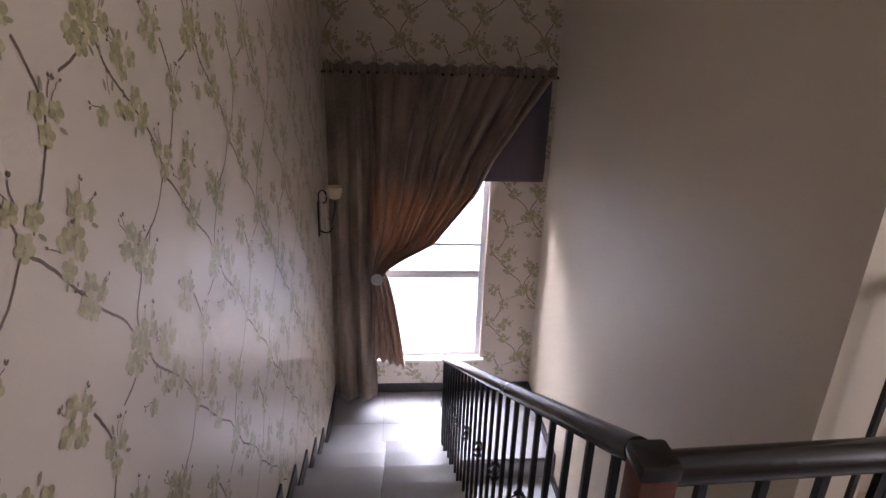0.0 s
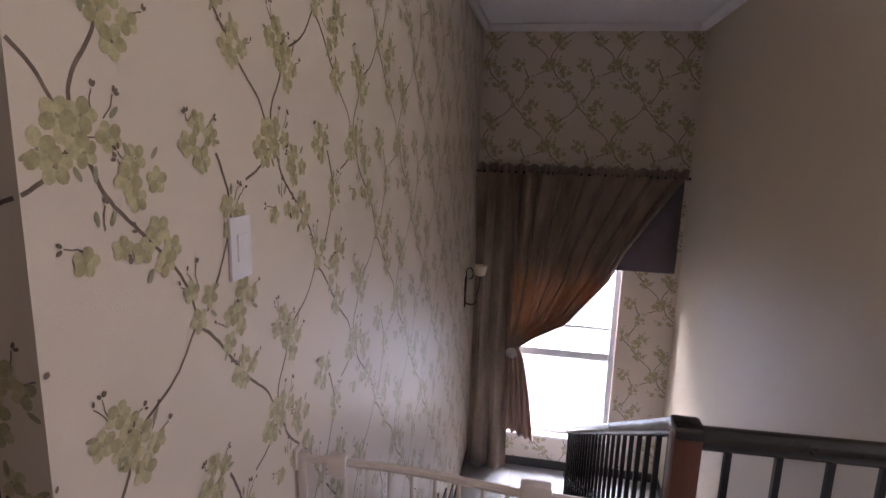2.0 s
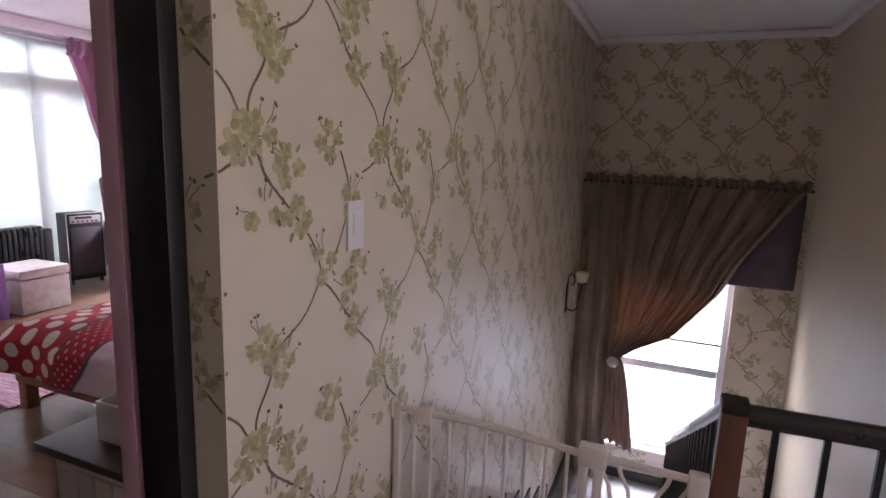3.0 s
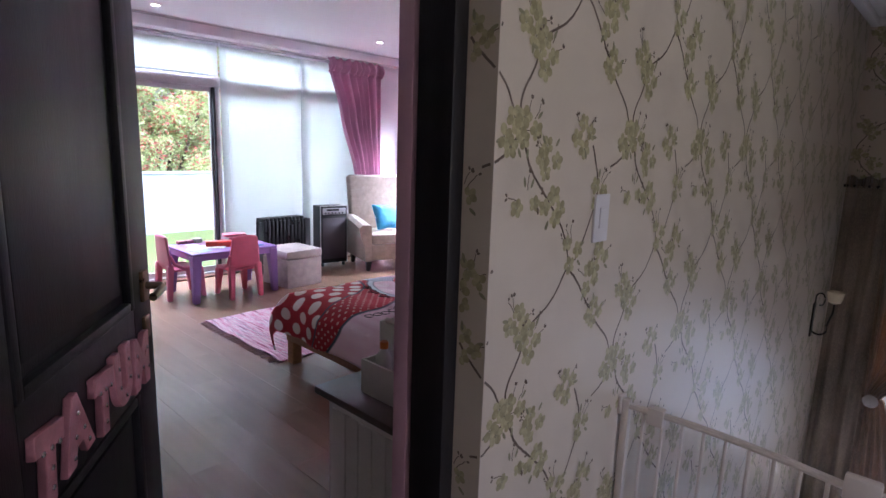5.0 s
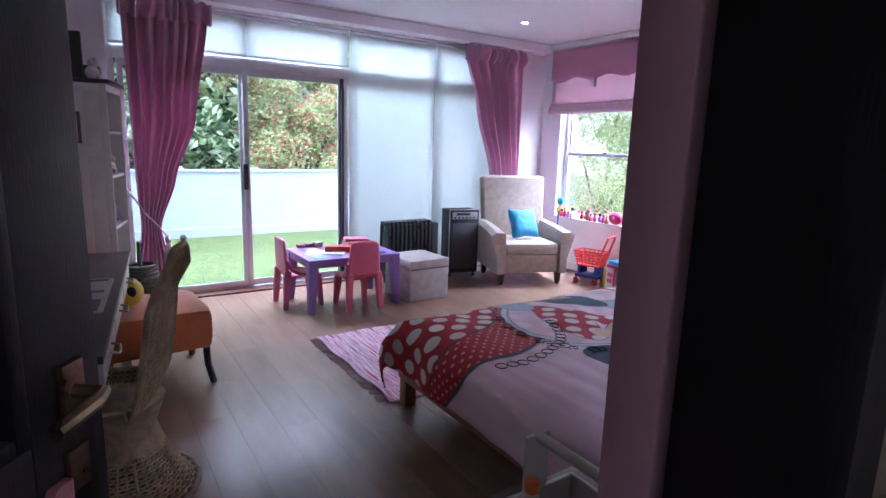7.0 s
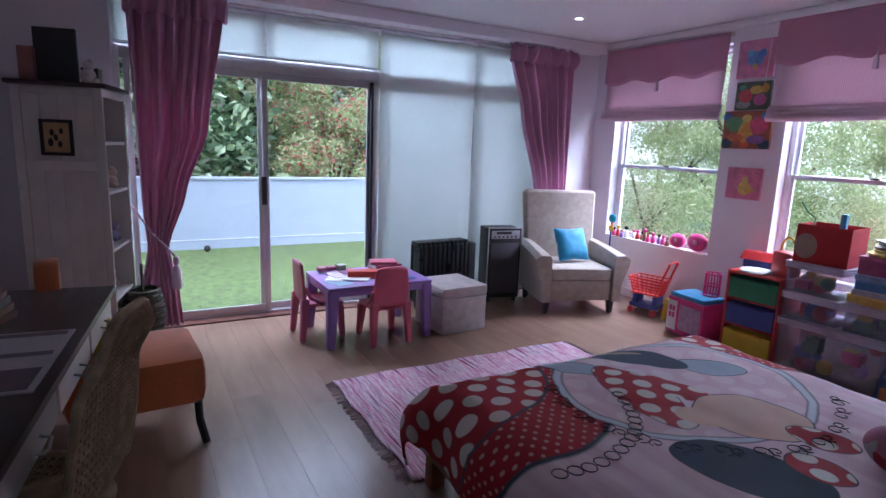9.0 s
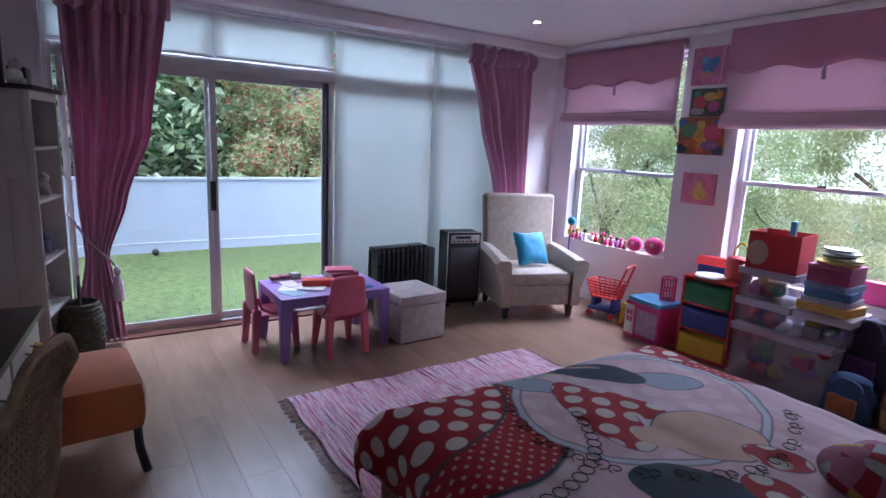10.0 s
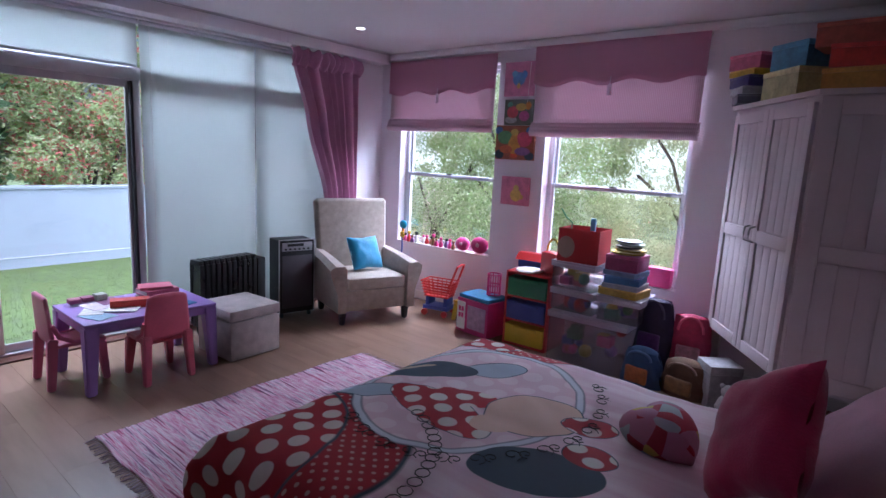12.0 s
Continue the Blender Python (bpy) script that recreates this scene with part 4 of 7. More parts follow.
canvas(-4.20, -3.89, 1.935, 2.17, (0.10, 0.12, 0.09), [(0.25, 0.2, 0.22, 0.14, (0.30, 0.32, 0.30)), (0.85, 0.75, 0.10, 0.16, (0.55, 0.25, 0.04)), (0.3, 0.5, 0.2, 0.25, (0.5, 0.08, 0.1)), (0.6, 0.7, 0.2, 0.15, (0.55, 0.38, 0.08)), (0.72, 0.35, 0.18, 0.2, (0.45, 0.1, 0.25)), (0.2, 0.8, 0.1, 0.1, (0.1, 0.3, 0.2))], "small dark canvas with bright painted flowers")
canvas(-4.28, -3.85, 1.61, 1.93, (0.30, 0.10, 0.05), [(0.08, 0.85, 0.10, 0.12, (0.08, 0.16, 0.40)), (0.9, 0.85, 0.12, 0.12, (0.06, 0.20, 0.45)), (0.12, 0.15, 0.12, 0.14, (0.03, 0.06, 0.08)), (0.9, 0.12, 0.12, 0.12, (0.03, 0.08, 0.10)), (0.5, 0.12, 0.10, 0.08, (0.6, 0.10, 0.03)), (0.25, 0.65, 0.2, 0.2, (0.1, 0.25, 0.1)), (0.5, 0.45, 0.16, 0.3, (0.6, 0.3, 0.05)), (0.75, 0.6, 0.2, 0.22, (0.55, 0.08, 0.15)), (0.3, 0.3, 0.18, 0.12, (0.5, 0.12, 0.04)), (0.72, 0.25, 0.2, 0.12, (0.25, 0.12, 0.3)), (0.5, 0.8, 0.1, 0.1, (0.6, 0.45, 0.1))], "bright red and orange abstract canvas")
canvas(-4.18, -3.87, 1.18, 1.45, (0.60, 0.20, 0.30), [(0.55, 0.35, 0.2, 0.22, (0.65, 0.48, 0.1)), (0.55, 0.6, 0.1, 0.12, (0.65, 0.5, 0.15)), (0.75, 0.3, 0.08, 0.08, (0.6, 0.4, 0.1))], "small pink canvas with a yellow painted shape")

# ---- ceiling lights ----
M_BULB = glow("lamp_glow", (1.0, 0.95, 0.85), 9)
for lx, ly in ((-5.04, 3.97), (-5.35, 1.62), (-2.9, 3.97), (-2.9, 1.62)):
    d = thing("ceiling_downlight", "small round recessed downlight in the ceiling", "ceiling light", lx, ly, ZB, group="downlights")
    bm = bmesh.new()
    lathe(bm, [(0.034, -0.001), (0.034, -0.006), (0.046, -0.007), (0.05, -0.003), (0.05, -0.0005)], n=24)
    part("rim", bm, mat("chrome_rim", (0.5, 0.48, 0.46), 0.25, 0.9, bump=0), d)
    bm = bmesh.new()
    lathe(bm, [(0.030, -0.0025), (0.030, -0.008), (0.018, -0.0095)], n=24)
    part("bulb", bm, M_BULB, d)

# ---- bed ----
M_PINE = mat("honey_pine", (0.33, 0.15, 0.07), 0.42, var=0.3, scale=3, fine=50, bump=0.08, stretch=(1, 6, 6))
BX0, BX1, BY0, BY1 = -3.05, -0.85, 1.50, 3.28
bed = thing("double_bed", "low pine double bed frame on stout legs", "bed")
for x in (BX0 - 0.02, BX1 - 0.02):
    for y in (BY0 + 0.08, BY1 - 0.08):
        part("leg", boxes((x - 0.035, x + 0.035, y - 0.035, y + 0.035, 0, 0.30), bev=0.008), M_PINE, bed)
for y in (BY0 + 0.02, BY1 - 0.02):
    part("side_rail", boxes((BX0, BX1, y - 0.015, y + 0.015, 0.19, 0.30), bev=0.005), M_PINE, bed)
part("foot_rail", boxes((BX0 - 0.015, BX0 + 0.015, BY0 + 0.12, BY1 - 0.12, 0.19, 0.30), bev=0.005), M_PINE, bed)
part("headboard", boxes((BX1 + 0.0, BX1 + 0.04, BY0, BY1, 0.15, 0.95), bev=0.012), M_PINE, bed)
part("slat_base", boxes((BX0 + 0.02, BX1 - 0.01, BY0 + 0.04, BY1 - 0.04, 0.26, 0.29)), M_PINE, bed)
part("mattress", boxes((BX0 + 0.01, BX1 - 0.005, BY0 + 0.01, BY1 - 0.01, 0.301, 0.49), bev=0.05), M_GLOSSWHITE, bed)


def ellipse_mask(t, sx, sy, cx, cy, a, b2, deg, soft=0.02):
    L = t.links.new

    def mth(op, p, q=None):
        n = t.nodes.new("ShaderNodeMath")
        n.operation = op
        for k, s in enumerate((p, q)):
            if s is None:
                continue
            if isinstance(s, (int, float)):
                n.inputs[k].default_value = s
            else:
                L(s, n.inputs[k])
        return n.outputs[0]

    c, s = math.cos(radians(deg)), math.sin(radians(deg))
    dx, dy = mth("SUBTRACT", sx, cx), mth("SUBTRACT", sy, cy)
    u = mth("DIVIDE", mth("ADD", mth("MULTIPLY", dx, c), mth("MULTIPLY", dy, s)), a)
    v = mth("DIVIDE", mth("SUBTRACT", mth("MULTIPLY", dy, c), mth("MULTIPLY", dx, s)), b2)
    r = mth("ADD", mth("MULTIPLY", u, u), mth("MULTIPLY", v, v))
    n = t.nodes.new("ShaderNodeMapRange")
    n.inputs[1].default_value, n.inputs[2].default_value, n.inputs[3].default_value, n.inputs[4].default_value = 1 - soft, 1 + soft, 1, 0
    L(r, n.inputs[0])
    return n.outputs[0]


def cover_material():
    """Printed cotton: pale pink ground, dotted red patches, a pale medallion and plain navy and peach ovals."""
    m, t, b = nodes_of("printed_duvet_cotton", 0.8)
    L = t.links.new
    co, sp = t.nodes.new("ShaderNodeTexCoord"), t.nodes.new("ShaderNodeSeparateXYZ")
    wob, nz = t.nodes.new("ShaderNodeVectorMath"), t.nodes.new("ShaderNodeTexNoise")
    nz.inputs["Scale"].default_value = 3.5
    wob.operation = "MULTIPLY_ADD"
    wob.inputs[1].default_value = (0.05, 0.05, 0)
    L(co.outputs["UV"], nz.inputs[0]), L(nz.outputs["Color"], wob.inputs[0]), L(co.outputs["UV"], wob.inputs[2])
    L(wob.outputs[0], sp.inputs[0])
    sx, sy = sp.outputs[0], sp.outputs[1]

    def mixc(fac, a, b2):
        n = t.nodes.new("ShaderNodeMix")
        n.data_type = "RGBA"
        for s, k in ((fac, 0), (a, 6), (b2, 7)):
            if isinstance(s, tuple):
                n.inputs[k].default_value = (*s, 1)
            else:
                L(s, n.inputs[k])
        return n.outputs[2]

    def dots(scale, size, rot):
        mp, vo, lt = t.nodes.new("ShaderNodeMapping"), t.nodes.new("ShaderNodeTexVoronoi"), t.nodes.new("ShaderNodeMapRange")
        mp.inputs["Rotation"].default_value = (0, 0, radians(rot))
        L(co.outputs["UV"], mp.inputs[0]), L(mp.outputs[0], vo.inputs[0])
        vo.inputs["Scale"].default_value, vo.inputs["Randomness"].default_value = scale, 0.12
        vo.voronoi_dimensions = "2D"
        lt.inputs[1].default_value, lt.inputs[2].default_value, lt.inputs[3].default_value, lt.inputs[4].default_value = size - 0.02, size + 0.02, 1, 0
        L(vo.outputs["Distance"], lt.inputs[0])
        return lt.outputs[0]

    red, cream, navy, pink, peach = (0.42, 0.018, 0.035), (0.78, 0.70, 0.66), (0.045, 0.075, 0.115), (0.72, 0.50, 0.58), (0.74, 0.52, 0.42)
    reddot = mixc(dots(8.5, 0.34, 40), red, cream)
    redfine = mixc(dots(24, 0.20, 45), red, (0.66, 0.42, 0.38))
    stripe = t.nodes.new("ShaderNodeTexNoise")
    stripe.inputs["Scale"].default_value = 5
    smp = t.nodes.new("ShaderNodeMapping")
    smp.inputs["Scale"].default_value = (0.3, 3.2, 1)
    L(co.outputs["Object"], smp.inputs[0]), L(smp.outputs[0], stripe.inputs[0])
    ramp = t.nodes.new("ShaderNodeValToRGB")
    ramp.color_ramp.elements[0].position, ramp.color_ramp.elements[1].position = 0.35, 0.65
    ramp.color_ramp.elements[0].color, ramp.color_ramp.elements[1].color = (0.75, 0.53, 0.62, 1), (0.87, 0.72, 0.78, 1)
    L(stripe.outputs[0], ramp.inputs[0])
    col = ramp.outputs[0]
    E = lambda *a: ellipse_mask(t, sx, sy, *a)
    pale = mixc(dots(7, 0.36, 30), (0.76, 0.56, 0.63), (0.83, 0.68, 0.73))
    blue = (0.42, 0.50, 0.60)
    for cx, cy, a, b2, d, c in ((-2.95, 1.55, 0.72, 0.54, 35, navy), (-2.95, 1.55, 0.70, 0.52, 35, redfine), (-3.15, 1.55, 0.60, 0.58, 0, navy), (-3.15, 1.55, 0.585, 0.565, 0, reddot),
                                (-2.70, 3.34, 0.38, 0.26, 0, navy), (-2.70, 3.34, 0.37, 0.25, 0, redfine), (-3.02, 3.32, 0.36, 0.31, 0, navy), (-3.02, 3.32, 0.352, 0.302, 0, reddot),
                                (-2.53, 2.55, 0.50, 0.60, 0, navy), (-2.53, 2.55, 0.493, 0.593, 0, (0.66, 0.69, 0.76)), (-2.53, 2.55, 0.462, 0.562, 0, navy), (-2.53, 2.55, 0.456, 0.556, 0, pale),
                                (-2.87, 2.24, 0.17, 0.075, 39, navy), (-2.87, 2.24, 0.164, 0.069, 39, blue), (-2.60, 2.86, 0.17, 0.085, 50, navy), (-2.60, 2.86, 0.164, 0.079, 50, blue),
                                (-3.02, 2.50, 0.15, 0.11, 39, (0.50, 0.36, 0.18)), (-2.85, 2.61, 0.25, 0.105, 39, navy), (-2.96, 2.58, 0.14, 0.018, 39, (0.55, 0.42, 0.30)),
                                (-2.53, 2.30, 0.32, 0.125, -12, navy), (-2.53, 2.30, 0.315, 0.12, -12, reddot), (-2.50, 2.47, 0.16, 0.09, 20, reddot),
                                (-2.19, 2.54, 0.22, 0.19, 60, navy), (-2.19, 2.54, 0.214, 0.184, 60, peach), (-2.27, 2.36, 0.10, 0.085, 40, peach),
                                (-1.96, 2.17, 0.25, 0.145, 30, navy),
                                (-1.97, 2.62, 0.12, 0.08, 20, navy), (-1.97, 2.62, 0.115, 0.075, 20, reddot), (-1.86, 2.40, 0.11, 0.10, 10, navy), (-1.86, 2.40, 0.105, 0.095, 10, reddot)):
        col = mixc(E(cx, cy, a, b2, d), col, c)
    L(col, b.inputs["Base Color"])
    fi, bp = t.nodes.new("ShaderNodeTexNoise"), t.nodes.new("ShaderNodeBump")
    fi.inputs["Scale"].default_value = 260
    bp.inputs["Strength"].default_value, bp.inputs["Distance"].default_value = 0.2, 0.003
    L(co.outputs["Object"], fi.inputs[0]), L(fi.outputs[0], bp.inputs["Height"]), L(bp.outputs[0], b.inputs["Normal"])
    return m


M_COVER = cover_material()
duvet = thing("duvet", "rumpled pink duvet with red dotted printed patches", "bedding")


def cover(u, v):
    """u along the bed from the foot, v across; the edges hang over the sides."""
    lx, ly = BX1 - BX0 + 0.16, BY1 - BY0 + 0.46
    s, q = u * lx - 0.16, v * ly - 0.23
    over_f = max(0, -s)
    over_s = max(0, -q) + max(0, q - (BY1 - BY0))
    x = BX0 + max(s, -0.045 - 0.02 * math.sin(v * 30))
    y = BY0 + min(max(q, -0.035 - 0.015 * math.sin(u * 26)), BY1 - BY0 + 0.035)
    z = 0.535 - 1.0 * over_f - 0.95 * over_s
    rim = min(max(s, 0), max(0, min(q, BY1 - BY0 - q)))
    z -= 0.05 * math.exp(-rim / 0.05)
    z += 0.016 * noise.noise((x * 2.6, y * 2.6, 1)) + 0.007 * noise.noise((x * 8, y * 5, 4)) - 0.010 * max(0, 0.25 - abs(noise.noise((x * 1.7, y * 3.1 + x * 0.6, 9)))) * 2 + 0.012 * max(0, noise.noise((x * 1.2 + y * 3, y * 1.1 - x * 2.5, 7)))
    k = over_f + over_s
    x += -0.03 * min(1, over_f / 0.1) * (1 + math.sin(v * 38)) * 0.5
    y += (-1 if q < 0 else 1) * 0.02 * min(1, over_s / 0.1) * (1 + math.sin(u * 33)) * 0.5
    return (x, y, z)


bm = bmesh.new()
sheet(bm, cover, 140, 120)
uv = bm.loops.layers.uv.new("UVMap")
for n_, f in enumerate(bm.faces):
    i_, j_ = n_ % 140, n_ // 140
    for lp, (p_, q_) in zip(f.loops, ((0, 0), (1, 0), (1, 1), (0, 1))):
        lp[uv].uv = (BX0 - 0.16 + (BX1 - BX0 + 0.16) * (i_ + p_) / 140, BY0 - 0.23 + (BY1 - BY0 + 0.46) * (j_ + q_) / 120)
part("cover", bm, M_COVER, duvet, thick=0.012)
bm = bmesh.new()
for k in range(30):
    q1 = radians(-75 + 5.0 * k)
    ex, ey = 0.765 * math.cos(q1), 0.585 * math.sin(q1)
    cx, cy = -2.95 + ex * math.cos(radians(35)) - ey * math.sin(radians(35)), 1.55 + ex * math.sin(radians(35)) + ey * math.cos(radians(35))
    if cy < BY0 + 0.03 or cx < -2.62:
        continue
    tube(bm, [(cx + 0.027 * math.cos(q), cy + 0.027 * math.sin(q), cover((cx - BX0 + 0.16) / (BX1 - BX0 + 0.16), (cy - BY0 + 0.23) / (BY1 - BY0 + 0.46))[2] + 0.008) for q in [0.7 * j for j in range(10)]], 0.0022, 4)
M_BLACKPRINT = mat("black_print", (0.02, 0.02, 0.025), 0.8, bump=0)
part("scalloped_edging", bm, M_BLACKPRINT, duvet, "black looped lace print")["kind"] = "stuff"
for k in range(18):
    q0 = radians(-115 + 13.0 * k)
    cx, cy = -2.53 + 0.545 * math.cos(q0), 2.55 + 0.645 * math.sin(q0)
    if cx < -2.9 or cy > 3.05:
        continue
    bm = bmesh.new()
    for side, r0, off in ((1, 0.040, 0.0), (-1, 0.030, 0.055)):
        px, py = cx - off * math.sin(q0), cy + off * math.cos(q0)
        tube(bm, [(px + r0 * (1 - 0.06 * j) * math.cos(q0 + side * (0.2 + 0.58 * j)), py + r0 * (1 - 0.06 * j) * math.sin(q0 + side * (0.2 + 0.58 * j)), cover((px - BX0 + 0.16) / (BX1 - BX0 + 0.16), (py - BY0 + 0.23) / (BY1 - BY0 + 0.46))[2] + 0.009) for j in range(13)], 0.0020, 4)
    part("scroll_print", bm, M_BLACKPRINT, duvet, "black curled scroll print")


def pillow(name, label, x, y, z, sx, sy, sz, rx, ry, rz, mt, cat="pillow"):
    bm = bmesh.new()
    N = 20
    for s in (1, -1):
        def fn(u, v, s=s):
            a, b2 = 2 * u - 1, 2 * v - 1
            h = max(0, (1 - a ** 4) * (1 - b2 ** 4)) ** 0.55
            pin = 1 - 0.10 * (a * a * (1 - b2 * b2) * 0 + b2 * b2 * (1 - abs(a)) + a * a * (1 - abs(b2)))
            return (a * sx / 2 * pin, b2 * sy / 2 * pin, s * (0.004 + sz / 2 * h) + 0.006 * noise.noise((a * 3 + x, b2 * 3 + y, s)))
        sheet(bm, fn, N, N)
    bmesh.ops.remove_doubles(bm, verts=bm.verts, dist=0.009)
    ob = part(name, bm, mt)
    ob.matrix_world = pose(x, y, z, rx, ry, rz)
    return tagged(ob, label, cat)


M_MAGENTA = velvet("magenta_velvet", (0.42, 0.012, 0.085), 0.25)
M_PINKCOTTON = mat("pink_pillow_cotton", (0.58, 0.34, 0.42), 0.85, var=0.15, scale=5, fine=220, bump=0.25)
pillow("red_cushion", "plain crimson velvet cushion propped on the bed", -1.36, 2.46, 0.80, 0.44, 0.44, 0.17, 0, -66, 30, M_MAGENTA, "cushion").matrix_world @= pose(0, 0, 0, 0, 0, 38)
pl = pillow("pillow", "pink printed pillow with dark lettering marks", -1.08, 2.70, 0.74, 0.52, 0.72, 0.22, 4, -48, 0, M_PINKCOTTON)
pillow("pillow", "pink printed pillow lying at the bed head", -1.06, 1.95, 0.63, 0.44, 0.68, 0.18, 0, -22, 0, M_PINKCOTTON)
M_HEART, t, b = nodes_of("patched_heart_fabric", 0.7)
vo, rp, co = t.nodes.new("ShaderNodeTexVoronoi"), t.nodes.new("ShaderNodeValToRGB"), t.nodes.new("ShaderNodeTexCoord")
vo.inputs["Scale"].default_value = 14
t.links.new(co.outputs["Object"], vo.inputs[0])
sp = t.nodes.new("ShaderNodeSeparateColor")
t.links.new(vo.outputs["Color"], sp.inputs[0]), t.links.new(sp.outputs[0], rp.inputs[0]), t.links.new(rp.outputs[0], b.inputs["Base Color"])
for k, (p, c) in enumerate(((0.0, (0.40, 0.03, 0.06)), (0.35, (0.5, 0.2, 0.3)), (0.6, (0.45, 0.45, 0.5)), (0.8, (0.6, 0.42, 0.12)))):
    e = rp.color_ramp.elements[k] if k < 2 else rp.color_ramp.elements.new(p)
    e.position, e.color = p, (*c, 1)
rp.color_ramp.interpolation = "CONSTANT"
bm = bmesh.new()
ball(bm, (0, 0, 0), 0.15, 1, 1, 0.46, 40, 18)
for v in bm.verts:
    x_, y_ = v.co.x / 0.15, v.co.y / 0.15
    v.co.y = 0.15 * (y_ * 0.95 + 0.42 * abs(x_) ** 0.8 - 0.18)
    v.co.z *= 1 + 0.25 * (1 - abs(x_))
hc = part("heart_cushion", bm, M_HEART)
hc.matrix_world = pose(-1.72, 2.66, 0.60, 14, -10, 60)
tagged(hc, "small red heart-shaped cushion with printed patches", "cushion")
M_INK = mat("dark_print", (0.05, 0.03, 0.04), 0.8, bump=0)
for k in range(5):
    bm = bmesh.new()
    box(bm, -0.10 + 0.05 * k, -0.065 + 0.05 * k, -0.05, 0.05, 0.092, 0.096)
    part("print_mark", bm, M_INK, pl, "dark printed bar")

# ---- bedside cabinet and caddy ----
M_CABWHITE = mat("antique_white_paint", (0.56, 0.53, 0.50), 0.5, var=0.08, scale=6, bump=0.06)
M_CABTOP = mat("dark_brown_top", (0.045, 0.030, 0.028), 0.35, var=0.35, scale=5, fine=60, bump=0.08, stretch=(1, 6, 1))


def beadboard(bm, x0, x1, z0, z1, y, pitch=0.055, t=0.006, along="x"):
    n = max(1, round((x1 - x0) / pitch))
    w = (x1 - x0) / n
    for k in range(n):
        a, b2 = x0 + w * k + 0.002, x0 + w * (k + 1) - 0.002
        box(bm, *((a, b2, y, y + t) if along == "x" else (y, y + t, a, b2)), z0, z1, bev=0.0015, seg=1)


bs = thing("bedside_cabinet", "antique white beadboard bedside cabinet with dark top", "cabinet")
part("body", boxes((-1.35, -0.79, 0.665, 1.08, 0.0, 0.64), bev=0.004), M_CABWHITE, bs)
for k in range(7):
    bm = bmesh.new()
    beadboard(bm, -1.32 + 0.50 / 7 * k, -1.32 + 0.50 / 7 * (k + 1), 0.08, 0.60, 0.658)
    part("board", bm, M_CABWHITE, bs)
part("top", boxes((-1.39, -0.775, 0.63, 1.11, 0.641, 0.668), bev=0.006), M_CABTOP, bs, "dark brown wooden top")
caddy = thing("storage_caddy", "white wooden caddy box with handle holding bottles", "storage box", -1.09, 0.83, 0.669)
bm = boxes((-0.15, 0.15, -0.11, -0.10, 0, 0.12), (-0.15, 0.15, 0.10, 0.11, 0, 0.12), (-0.15, -0.14, -0.10, 0.10, 0, 0.12), (0.14, 0.15, -0.10, 0.10, 0, 0.12), (-0.14, 0.14, -0.10, 0.10, 0, 0.01), bev=0.003)
part("tray", bm, M_CABWHITE, caddy)
for x in (-0.15, 0.14):
    part("end_board", boxes((x, x + 0.01, -0.03, 0.03, 0.12, 0.24), bev=0.004), M_CABWHITE, caddy)
bm = bmesh.new()
rod(bm, (-0.145, 0, 0.235), (0.145, 0, 0.235), 0.011)
part("grip", bm, M_CABWHITE, caddy)


def bottle(x, y, z, r, h, col, cap, label):
    o = thing("bottle", label, "bottle", x, y, z)
    bm = bmesh.new()
    lathe(bm, [(r * 0.9, 0), (r, 0.006), (r, h * 0.68), (r * 0.45, h * 0.82), (r * 0.4, h * 0.86)], n=16)
    part("body", bm, mat("bottle_plastic", col, 0.25, var=0.08, bump=0), o)
    bm = bmesh.new()
    lathe(bm, [(r * 0.5, h * 0.861), (r * 0.5, h * 0.98), (r * 0.42, h)], n=14)
    part("cap", bm, mat("cap_plastic", cap, 0.3, bump=0), o)


for q in ((-1.13, 0.75, 0.030, 0.17, (0.62, 0.60, 0.58), (0.6, 0.16, 0.03), "white bottle with an orange cap"), (-1.06, 0.77, 0.028, 0.15, (0.55, 0.5, 0.5), (0.6, 0.55, 0.5), "pale lotion bottle in a caddy"), (-0.99, 0.75, 0.034, 0.18, (0.6, 0.42, 0.03), (0.05, 0.05, 0.06), "yellow bottle with a black cap"), (-0.93, 0.83, 0.03, 0.20, (0.25, 0.27, 0.12), (0.02, 0.02, 0.02), "olive bottle with a black cap")):
    bottle(q[0] - 0.06, q[1] + 0.03, 0.680, *q[2:])
# ---- play table and chairs ----
M_LILAC = mat("lilac_plastic", (0.30, 0.17, 0.46), 0.42, var=0.06, scale=9, fine=180, bump=0.08)
M_PINKPLASTIC = mat("pink_plastic", (0.60, 0.165, 0.275), 0.42, var=0.08, scale=9, fine=180, bump=0.08)
table = thing("play_table", "lilac plastic children's table with papers on it", "table", -5.20, 2.08, 0)


def taper_leg(bm, x0, y0, x1, y1, z0, z1, w0, w1):
    lo = [bm.verts.new((x0 + sx * w0, y0 + sy * w0, z0)) for sx, sy in ((-1, -1), (1, -1), (1, 1), (-1, 1))]
    hi = [bm.verts.new((x1 + sx * w1, y1 + sy * w1, z1)) for sx, sy in ((-1, -1), (1, -1), (1, 1), (-1, 1))]
    bm.faces.new(lo[::-1]), bm.faces.new(hi)
    for k in range(4):
        bm.faces.new((lo[k], lo[(k + 1) % 4], hi[(k + 1) % 4], hi[k]))
    bmesh.ops.bevel(bm, geom=[e for e in bm.edges], offset=0.008, segments=2, affect="EDGES")


part("tabletop", boxes((-0.31, 0.31, -0.43, 0.43, 0.45, 0.475), bev=0.01), M_LILAC, table)
